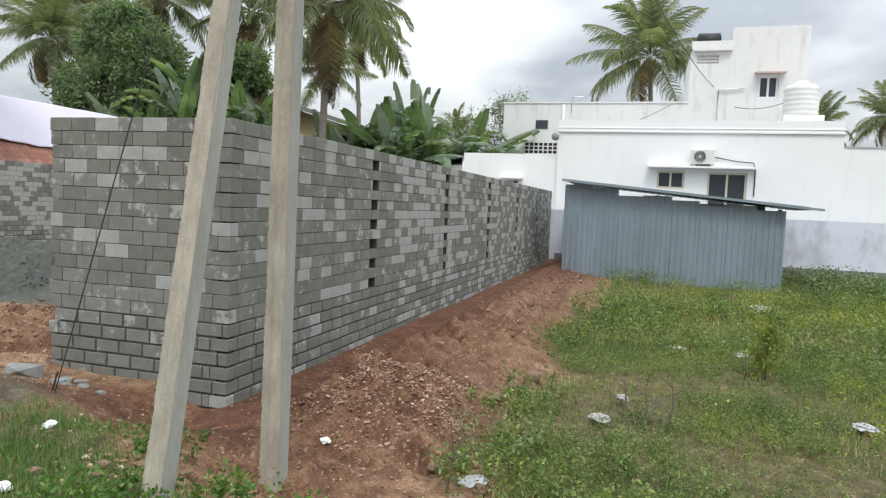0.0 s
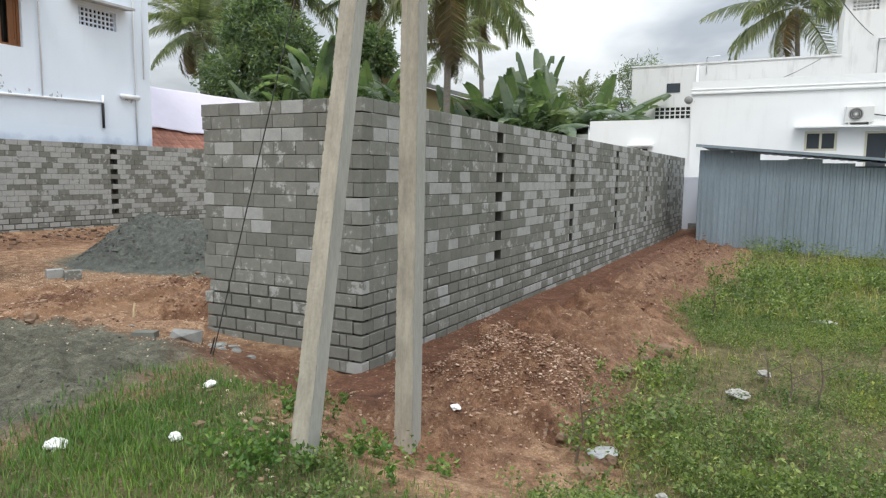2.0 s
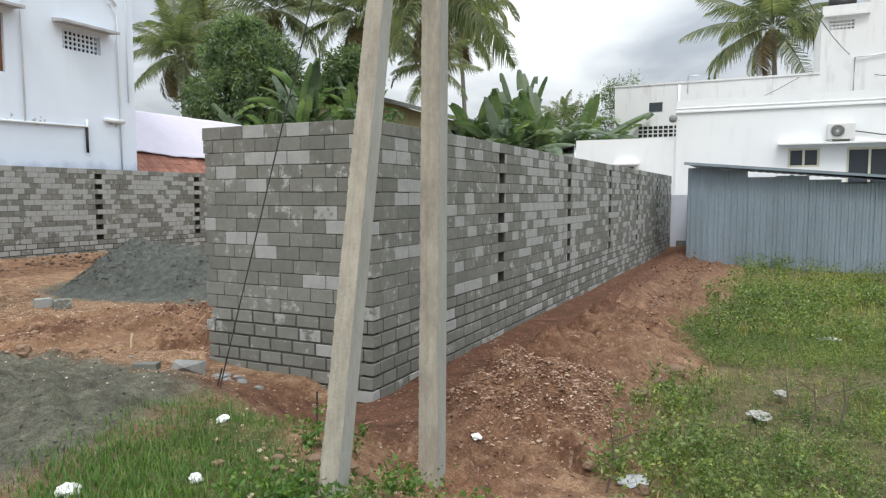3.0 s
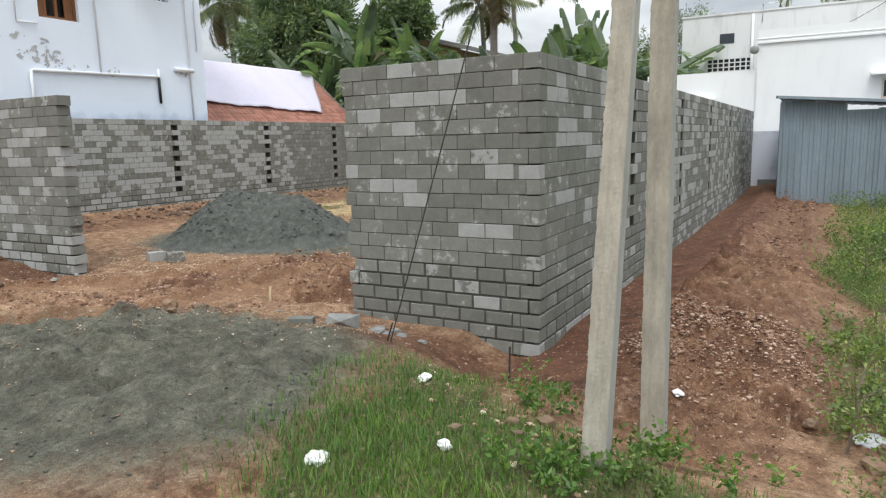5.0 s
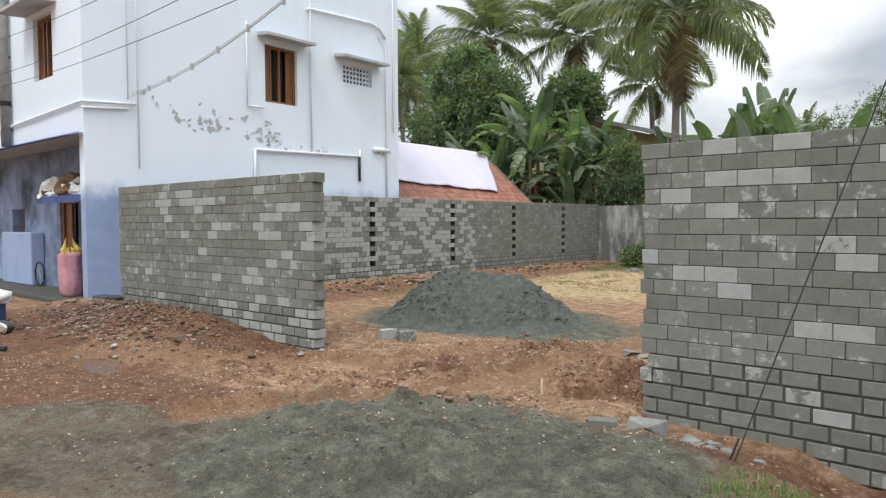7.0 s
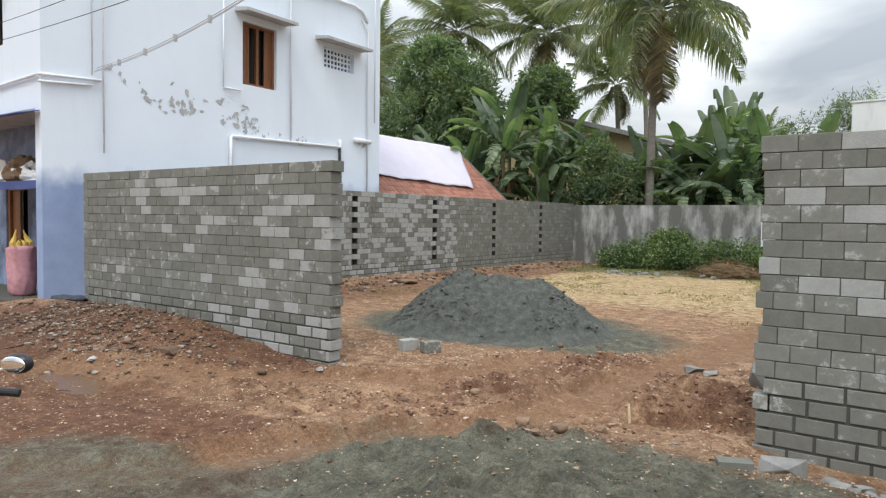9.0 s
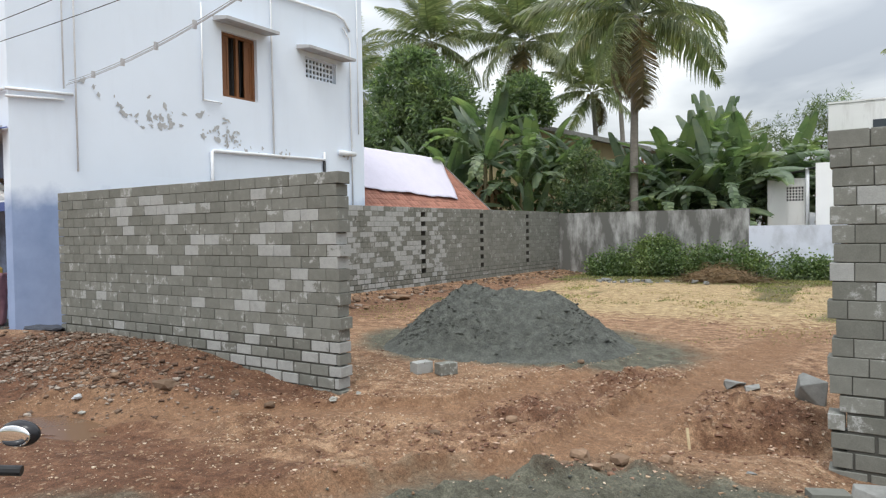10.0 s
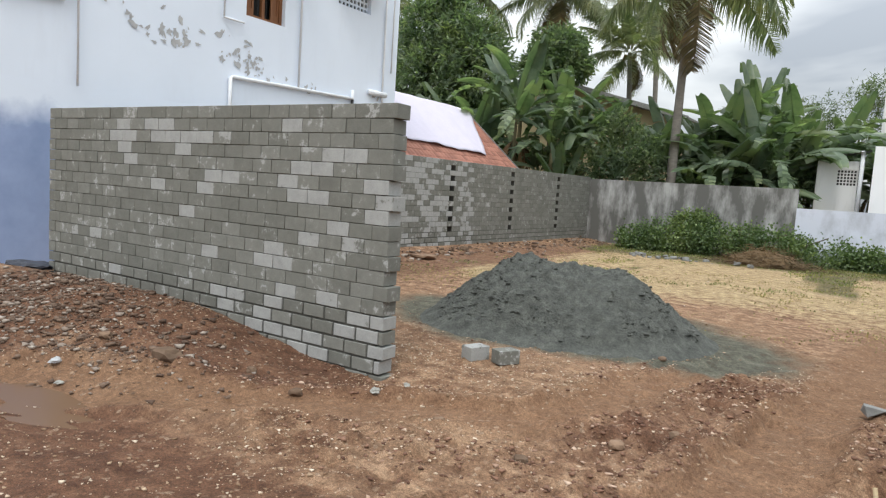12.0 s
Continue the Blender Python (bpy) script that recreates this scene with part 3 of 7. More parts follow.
def block_wall(name, label, p0, p1, courses, piers=(), start=None, finish=None, near=None, low_from=14, slot=False, bottom=None, load_from=99.0, pale=None):
    """Courses of cement blocks from p0 to p1 with the seen face to the right of that way; alternate courses are left open at the piers."""
    p0, p1 = Vector((*p0, 0)), Vector((*p1, 0))
    length = (p1 - p0).length
    u = (p1 - p0).normalized()
    ang = math.degrees(math.atan2(u.y, u.x))
    root = thing(name, (p0.x, p0.y, 0), label, "wall", kind="structure", turn=ang)
    rnd = random.Random(name)
    singles, rest = [], []
    lots = random.Random(name + "lots")
    for k in range(courses):
        zc = TOP - COURSE * (k + 0.5)
        s0 = start(k) if start else 0.0
        s1 = length - (finish(k) if finish else 0.0)
        cuts = [s0]
        s = s0 + MODULE * ((0.5 if k % 2 else 1.0) + (0.08 * rnd.uniform(-1, 1)))
        while s < s1 - 0.05:
            cuts.append(s)
            s += MODULE * (1 + 0.03 * rnd.uniform(-1, 1))
        cuts.append(s1)
        holes = [(c - 0.115, c + 0.115) for c in piers] if (k % 2 == 1 and k < low_from) else []
        spans = list(zip(cuts, cuts[1:]))
        for h0, h1 in holes:
            spans = [q for a, b in spans for q in (((a, b),) if b <= h0 or a >= h1 else tuple(r for r in ((a, h0), (h1, b)) if r[1] - r[0] > 0.03))]
        for n, (a, b) in enumerate(spans):
            c = p0 + u * ((a + b) / 2)
            if bottom is not None and zc + COURSE < bottom(c.x, c.y):
                continue
            sc = (b - a) / MODULE
            sz = 0.95 if (slot and n == 0 and k % 2 == 1 and 0 < k < low_from) else 1.0
            item = ((a + b) / 2, rnd.uniform(-0.004, 0.004), zc - (1 - sz) * COURSE / 2, sc, sz, k >= low_from, rnd.randrange(4))
            (singles if near is None or near(c.x, c.y, k) else rest).append(item)
    for a, d, z, sc, sz, low, v in singles:
        k = int((TOP - z) / COURSE)
        ob = new("block", (PALE_MESHES if pale and k < 18 and lots.random() < pale(a, k) else BLOCK_MESHES)[low][v])
        ob.parent = root
        ob.matrix_basis = Matrix.LocRotScale((a, d, z), None, (sc, 1, sz))
    for batch, material in (([q for q in rest if q[0] < load_from], M_BLOCKS), ([q for q in rest if q[0] >= load_from], M_BLOCKS_DARK)):
        if not batch:
            continue
        V, F = [], []
        for a, d, z, sc, sz, low, v in batch:
            me = BLOCK_MESHES[low][v]
            n0 = len(V)
            V += [(q.co.x * sc + a, q.co.y + d, q.co.z * sz + z) for q in me.vertices]
            F += [tuple(i + n0 for i in f.vertices) for f in me.polygons]
        tagged(part("far_blocks", (V, F), material, root, "grey cement blocks further along"), kind="stuff")
    # mortar bed inside, pulled back from the faces; at the piers only a thin skin at the hidden face
    bm = bmesh.new()
    zb, zt = TOP - COURSE * courses, TOP - 0.012
    edges = [0.13] + [e for c in piers for e in (c - 0.115, c + 0.115)] + [length - 0.13]
    for i in range(0, len(edges), 2):
        add_box(bm, edges[i], edges[i + 1], 0.015, THICK - 0.015, zb, TOP - COURSE * low_from)
        add_box(bm, edges[i], edges[i + 1], 0.012, THICK - 0.012, TOP - COURSE * low_from + 0.0005, zt)
    for c in piers:
        add_box(bm, c - 0.1145, c + 0.1145, THICK - 0.03, THICK - 0.012, zb, zt)
        add_box(bm, c - 0.1145, c + 0.1145, 0.010, THICK - 0.031, zb, TOP - COURSE * low_from)
    part("mortar", bm, M_MORTAR, root, "recessed grey cement mortar")
    return root


CORNER = (-3.75, 5.55)
block_wall("wall_front_right", "grey cement block wall beside the open gateway", (-5.92, 5.55), CORNER, 20,
           start=lambda k: 0.015 * (k % 3) + (0.04 if k in (3, 6, 10, 14) else 0), finish=lambda k: 0.2 if k % 2 else 0.0,
           pale=lambda s, k: 0.55 if 0.7 < s < 1.6 and k in (0, 2, 3, 4) else 0.35 if k in (7, 8) and s < 0.9 else 0.10)
# runs from the corner to the back; seen from outside
block_wall("wall_side_right", "long grey cement block wall with toothed pier gaps", (-3.75, 5.55), (-3.42, 26.25), 20, piers=(3.45, 6.95, 10.45, 13.95, 17.45),
           start=lambda k: 0.0 if k % 2 else 0.2, near=lambda x, y, k: y < 9.8 and k < 19, slot=True, pale=lambda s, k: 0.30 if k < 14 else 0.10)
block_wall("wall_front_left", "grey cement block wall ending in toothed blocks", (-16.75, 5.55), (-10.76, 5.58), 19,
           finish=lambda k: 0.03 * (k % 2) + 0.012 * (k % 3), load_from=0.0, near=lambda x, y, k: x > -15.2, pale=lambda s, k: 0.6 if 1 <= k <= 3 and 1.0 < s < 3.4 else 0.6 if k in (14, 15) and s > 2.8 else 0.36 if s > 4.3 and k > 2 else 0.07, bottom=lambda x, y: 0.0 if x > -13 else -0.1)
block_wall("wall_side_left", "grey cement block boundary wall, patchy light and dark", (-17.2, 7.0), (-16.85, 26.25), 18, piers=(5.85, 9.4, 12.85, 16.3),
           near=lambda x, y, k: 10.5 < y < 14.6, bottom=lambda x, y: -0.2, load_from=10.6, pale=lambda s, k: 0.12 if s < 3.6 and 4 <= k <= 10 else 0.62)


def far_wall():
    def lay(a, d, z):
        return (a, 26.3 + d, z)
    w = thing("wall_back", (0, 0, 0), "old stained boundary wall, lime plaster blackened by rain", "wall", kind="structure")
    part("tall_wall", pierced(-17.6, -9.5, -0.6, 2.43, [], 0.25, lay), M_STAINED, w)
    part("low_wall", pierced(-9.5, 30.0, -0.6, 1.79, [(-6.63, -5.97, 0.72, 1.76)], 0.25, lay), M_BLUEWASH, w, "faded bluish white wall, dirty along the top")
    part("stone_plinth", box(-3.2, 30, 26.2, 26.297, -0.6, 0.10), M_STONE_GREY, w, "dark rubble stone base")
    patch = part("brick_backing", box(-6.63, -5.97, 26.42, 26.5, 0.72, 1.76), M_MORTAR, w)
    bm = box(-0.105, 0.105, -0.05, 0.05, -0.033, 0.033, 0.004)
    first = part("brick", bm, M_BRICK, w)
    me = first.data
    first.matrix_basis = pose(-6.52, 26.36, 0.76)
    for r in range(13):
        for c in range(4):
            x = -6.63 + 0.11 + c * 0.22 - (0.11 if r % 2 else 0)
            if (r, c) == (0, 0) or x > -6.0 or x < -6.6:
                continue
            ob = new("brick", me)
            ob.parent = w
            ob.matrix_basis = pose(x, 26.36, 0.76 + r * 0.078)


far_wall()


# ---- the two-storey house beside the plot ----


def grille(root, name, a0, a1, z0, z1, nx, nz, bar, lay, material, depth=0.04):
    """A pierced screen: a lattice of bars."""
    openings = []
    w, h = (a1 - a0) / nx, (z1 - z0) / nz
    for i in range(nx):
        for j in range(nz):
            openings.append((a0 + i * w + bar / 2, a0 + (i + 1) * w - bar / 2, z0 + j * h + bar / 2, z0 + (j + 1) * h - bar / 2))
    return part(name, pierced(a0, a1, z0, z1, openings, depth, lay), material, root)


def wooden_window(name, lay, a0, a1, z0, z1, parent_label):
    """A wooden casement set back in its opening: frame, two shutters with panels, bars and a near-black panel for the
    room's shade behind.
    """
    w = thing(name, (0, 0, 0), parent_label, "window", kind="structure")
    f = 0.07
    part("window_frame", pierced(a0, a1, z0, z1, [(a0 + f, (a0 + a1) / 2 - f / 2, z0 + f, z1 - f), ((a0 + a1) / 2 + f / 2, a1 - f, z0 + f, z1 - f)], 0.08, lambda a, d, z: lay(a, 0.10 + d, z)), M_WOOD, w)
    # room shade as a near-black sheet behind the frame
    part("room_shade_panel", pierced(a0 - 0.1, a1 + 0.1, z0 - 0.1, z1 + 0.1, [], 0.02, lambda a, d, z: lay(a, 0.40 + d, z)), M_DARK, w)
    half = (a1 - a0) / 2
    for s0, s1 in ((a0 + f + 0.005, a0 + f + half * 0.42), (a1 - f - half * 0.42, a1 - f - 0.005)):
        sh = part("shutter", pierced(s0, s1, z0 + f, z1 - f, [(s0 + 0.05, s1 - 0.05, z0 + 0.2, z1 - 0.2)], 0.035, lambda a, d, z: lay(a, 0.13 + d, z)), M_WOOD, w)
        part("panel", pierced(s0 + 0.05, s1 - 0.05, z0 + 0.2, z1 - 0.2, [], 0.012, lambda a, d, z: lay(a, 0.145 + d, z)), M_WOOD, sh)
    for k in range(3):
        a = (a0 + a1) / 2 + (k - 1) * 0.11
        part("bar", tube([lay(a, 0.14, z0 + f), lay(a, 0.14, z1 - f)], 0.009, 6), M_BLACK, w)
    return w


def slab(name, root, a0, a1, z, lay, out=0.48, thick=0.07, material=None, drop=0.05):
    """A sunshade slab that juts from a wall and falls a little towards its edge."""
    bm = bmesh.new()
    v = [bm.verts.new(lay(a, d, zz)) for a in (a0, a1) for d, zz in ((-0.0, z), (-0.0, z + thick + 0.03), (-out, z - drop + thick), (-out, z - drop))]
    for f in ((0, 1, 2, 3), (7, 6, 5, 4), (0, 4, 5, 1), (1, 5, 6, 2), (2, 6, 7, 3), (3, 7, 4, 0)):
        bm.faces.new([v[i] for i in f])
    return part(name, bm, material or M_GREY_WALL, root, "weathered concrete sunshade")


def pipe(root, pts, r=0.04, label="", material=None):
    p = part("pipe", tube(pts, r, 8), material or M_PVC, root, label, True)
    return p


def blue_house():
    XS, YF, YB = -18.2, 5.52, 15.1
    PB = YF + 0.95   # back of the recessed porch
    side = lambda a, d, z: (XS - d, a, z)
    front = lambda a, d, z: (a, YF + d, z)
    h = thing("house", (0, 0, 0), "two-storey house in bluish white limewash, paint peeling, pale blue base", "house")
    part("side_wall", pierced(YF, YB, 3.0, 10.5, [(10.08, 11.12, 4.95, 6.45), (12.75, 13.95, 5.88, 6.42)], 0.24, side), M_HOUSE, h)
    part("side_base", pierced(YF, YB, -0.4, 3.0, [], 0.243, lambda a, d, z: (XS + 0.003 - d, a, z)), M_HOUSE_BASE, h, "pale blue painted base with damp stains")
    part("front_wall", pierced(-34, XS - 0.24, 3.75, 10.5, [(-20.85, -19.75, 5.1, 6.55), (-25.5, -24.6, 5.6, 6.9)], 0.24, front), M_HOUSE, h)
    # the wall colour carries dark patches for the shade under the porch
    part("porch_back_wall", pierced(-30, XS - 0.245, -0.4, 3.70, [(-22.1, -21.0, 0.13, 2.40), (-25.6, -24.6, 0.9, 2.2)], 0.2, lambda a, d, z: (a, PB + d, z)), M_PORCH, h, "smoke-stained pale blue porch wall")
    part("porch_ceiling", box(-30, XS - 0.245, YF + 0.005, PB + 0.3, 3.702, 3.748), M_GREY_WALL, h)
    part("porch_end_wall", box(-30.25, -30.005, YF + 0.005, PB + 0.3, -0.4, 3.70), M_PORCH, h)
    part("porch_floor", box(-30, XS - 0.245, YF - 0.25, PB - 0.004, -0.4, 0.12, 0.02), M_MORTAR, h, "low dark cement porch floor")
    # black sheets stand in for the shade inside the doorway and porch window
    part("door_shade_panel", box(-22.4, -20.7, PB + 0.5, PB + 0.53, 0, 2.6), M_DARK, h)
    part("porch_window_shade_panel", box(-25.8, -24.4, PB + 0.5, PB + 0.53, 0.6, 2.5), M_DARK, h)
    part("doorframe", pierced(-22.1, -21.0, 0.13, 2.40, [(-22.0, -21.1, 0.13, 2.30)], 0.08, lambda a, d, z: (a, PB + 0.04 + d, z)), M_WOOD, h)
    part("door_leaf", box(-21.98, -21.62, PB + 0.10, PB + 0.14, 0.14, 2.29), M_WOOD, h, "narrow brown door leaf standing half open")
    part("half_wall", box(-25.4, -23.2, PB - 0.35, PB - 0.005, 0.12, 1.55, 0.03), M_BLUE, h, "pale blue half-height masonry counter")
    shelf = part("loft_shelf", box(-21.3, XS - 0.25, YF + 0.14, PB - 0.005, 2.32, 2.40), M_BLUE, h, "blue-edged concrete shelf over the door")
    part("edge_band", box(-21.3, XS - 0.25, YF + 0.11, YF + 0.138, 2.26, 2.42), M_BLUE_DARK, shelf)
    part("porch_sheet_roof", corrugated(9.0, 0.36, 0.076, 0.018), M_BLUE_DARK, h, "thin blue sheet awning over the porch").matrix_basis = pose(-27.22, YF - 0.36, 3.60, 14, 0, 0)
    part("rear_wall", box(-34, XS - 0.24, YB - 0.24, YB - 0.001, -0.4, 10.5), M_HOUSE, h)
    part("far_side_wall", box(-34, -33.76, YF + 0.25, YB - 0.25, -0.4, 10.5), M_HOUSE, h)
    part("roof", box(-34.1, XS + 0.1, YF - 0.1, YB + 0.1, 10.5, 10.65), M_GREY_WALL, h)
    part("upper_floor", box(-33.7, XS - 0.25, YF + 0.25, YB - 0.25, 3.76, 3.86), M_GREY_WALL, h)
    # peeled patches: flakes of bare grey plaster
    rnd = random.Random(4)
    lay_up = 0.004
    for cy, cz, sy, sz, n in ((8.45, 4.22, 0.42, 0.22, 34), (9.55, 4.28, 0.25, 0.22, 7), (10.2, 4.05, 0.22, 0.32, 30), (10.5, 3.95, 0.1, 0.3, 7), (7.5, 4.3, 0.35, 0.2, 4), (11.0, 3.75, 0.3, 0.12, 4), (11.9, 3.85, 0.25, 0.12, 5), (14.2, 3.9, 0.2, 0.15, 4), (6.9, 4.7, 0.2, 0.3, 3)):
        for _ in range(n):
            bm = bmesh.new()
            y, z = rnd.gauss(cy, sy * 0.6), rnd.gauss(cz, sz * 0.6)
            r0, k = rnd.uniform(0.02, 0.085), rnd.randrange(8, 13)
            stretch, tilt = rnd.uniform(0.35, 0.9), rnd.uniform(0, 3.1)
            lay_up += 0.0002
            ring = []
            for i in range(k):
                a = i * math.tau / k
                r = r0 * rnd.uniform(0.35, 1.45)
                p, q = r * math.cos(a), r * stretch * math.sin(a)
                ring.append(bm.verts.new((XS + lay_up, y + p * math.cos(tilt) - q * math.sin(tilt), z + p * math.sin(tilt) + q * math.cos(tilt))))
            bm.faces.new(ring)
            part("peeled_patch", bm, M_BARE, h)
    # sunshades, ventilator, pipes
    slab("sunshade", h, 9.85, 11.42, 6.62, side)
    slab("sunshade", h, 12.45, 14.25, 6.55, side)
    slab("sunshade", h, -21.3, -19.45, 6.68, front, 0.6)
    slab("sunshade", h, -25.9, -24.3, 7.0, front, 0.6)
    grille(h, "ventilator", 12.75, 13.95, 5.88, 6.42, 9, 4, 0.045, lambda a, d, z: side(a, 0.12 + d, z), M_HOUSE)
    # black sheet gives the pierced vent its shade
    part("ventilator_shade_panel", pierced(12.6, 14.1, 5.7, 6.6, [], 0.02, lambda a, d, z: side(a, 0.36 + d, z)), M_DARK, h)
    X = XS + 0.05
    pipe(h, [(X, 6.67, 3.0), (X, 6.67, 10.4)], 0.018)
    pipe(h, [(X, 6.45, 4.5), (X, 6.45, 10.4)], 0.016)
    pipe(h, [(X, YF - 0.06, 4.35), (X, 6.62, 4.42)], 0.03, "")
    pipe(h, [(X, YF - 0.06, 4.22), (X, 6.45, 4.30)], 0.024, "")
    pipe(h, [(-18.25, YF - 0.05, 4.35), (-28, YF - 0.05, 4.0)], 0.03, "")
    pipe(h, [(X, 9.7, 2.4), (X, 9.7, 3.64), (X, 9.75, 3.66), (X, 13.3, 3.74), (X, 13.36, 3.74), (X, 13.36, 3.95)], 0.04, "white waste pipe")
    pipe(h, [(X, 13.36, 3.0), (X, 13.36, 3.72)], 0.038, "black pipe stub", M_BLACK)
    pipe(h, [(X, 11.55, 3.68), (X, 11.55, 10.4)], 0.024)
    pipe(h, [(X, 11.45, 7.6), (X, 11.5, 7.68), (X, 13.9, 7.80), (X, 14.25, 7.72), (X, 14.5, 7.45)], 0.035, "white waste pipe")
    pipe(h, [(X, 9.5, 4.78), (X, 9.5, 6.9)], 0.018)
    pipe(h, [(X, 9.5, 4.77), (X, 10.0, 4.77)], 0.02)
    pipe(h, [(X, 14.5, 2.5), (X, 14.5, 7.2), (X, 14.2, 7.5)], 0.025)
    pipe(h, [(X, 14.82, 4.6), (X, 14.82, 10.4)], 0.018)
    pipe(h, [(X + 0.03, 13.95, 4.0), (X + 0.03, 14.6, 4.0)], 0.07, "fat grey overflow pipe")
    wooden_window("window_1", side, 10.08, 11.12, 4.95, 6.45, "brown wooden window with half-open shutters and iron bars")
    wooden_window("window_2", front, -20.85, -19.75, 5.1, 6.55, "brown wooden window with half-open shutters and iron bars")
    wooden_window("window_3", front, -25.5, -24.6, 5.6, 6.9, "brown wooden window with half-open shutters and iron bars")


def corrugated(width, length, pitch, depth, thick=0.003):
    """A ribbed sheet: ribs run along y."""
    bm = bmesh.new()
    n = max(2, int(width / pitch))
    prof = []
    for i in range(n):
        x = i * width / n
        w = width / n
        prof += [(x, 0), (x + 0.45 * w, 0), (x + 0.55 * w, depth), (x + 0.85 * w, depth), (x + 0.95 * w, 0)]
    prof.append((width, 0))
    rows = []
    for y in (0, length):
        rows.append([bm.verts.new((x, y, z)) for x, z in prof])
    under = []
    for y in (0, length):
        under.append([bm.verts.new((x, y, z - thick)) for x, z in prof])
    for i in range(len(prof) - 1):
        bm.faces.new((rows[0][i], rows[0][i + 1], rows[1][i + 1], rows[1][i]))
        bm.faces.new((under[0][i + 1], under[0][i], under[1][i], under[1][i + 1]))
        for k in (0, 1):
            bm.faces.new((rows[k][i], rows[k][i + 1], under[k][i + 1], under[k][i]))
    return bm


def base_paint():
    """Pale blue wash with a ragged upper edge and damp lower down."""
    mat = bpy.data.materials.new("pale_blue_base")
    nt, b = nodes_of(mat)
    geo = nt.nodes.new("ShaderNodeNewGeometry")
    sep = nt.nodes.new("ShaderNodeSeparateXYZ")
    nt.links.new(geo.outputs["Position"], sep.inputs[0])
    nz = noise_node(nt, 1.2, 6, 0.6, None, "World")
    add = nt.nodes.new("ShaderNodeMath")
    add.operation = "MULTIPLY_ADD"
    add.inputs[1].default_value = 0.9
    nt.links.new(nz.outputs[0], add.inputs[0])
    nt.links.new(sep.outputs[2], add.inputs[2])
    mr = nt.nodes.new("ShaderNodeMapRange")
    mr.inputs["From Min"].default_value, mr.inputs["From Max"].default_value = 2.7, 3.2
    nt.links.new(add.outputs[0], mr.inputs[0])
    fine = noise_node(nt, 45.0, 4, 0.6, None, "World")
    blue = ramp_node(nt, nz.outputs[0], [(0.3, (0.22, 0.295, 0.47)), (0.7, (0.32, 0.40, 0.60))])
    nt.links.new(mix_node(nt, mr.outputs[0], blue, (0.755, 0.825, 0.925)), b.inputs["Base Color"])
    b.inputs["Roughness"].default_value = 0.85
    bump(nt, b, fine.outputs[0], 0.25, 0.004)
    return mat


# pale blue with porch shade painted in: near-black patches as the stain colour
M_PORCH = plaster("porch_shade_blue", (0.30, 0.37, 0.55), (0.06, 0.065, 0.075), 0.9, (0.8, 0.8, 0.8), None, (0.38, 0.62))
M_HOUSE_BASE = base_paint()
M_BARE = simple("bare_grey_plaster", (0.44, 0.445, 0.45), 0.95, vary=0.25)
blue_house()


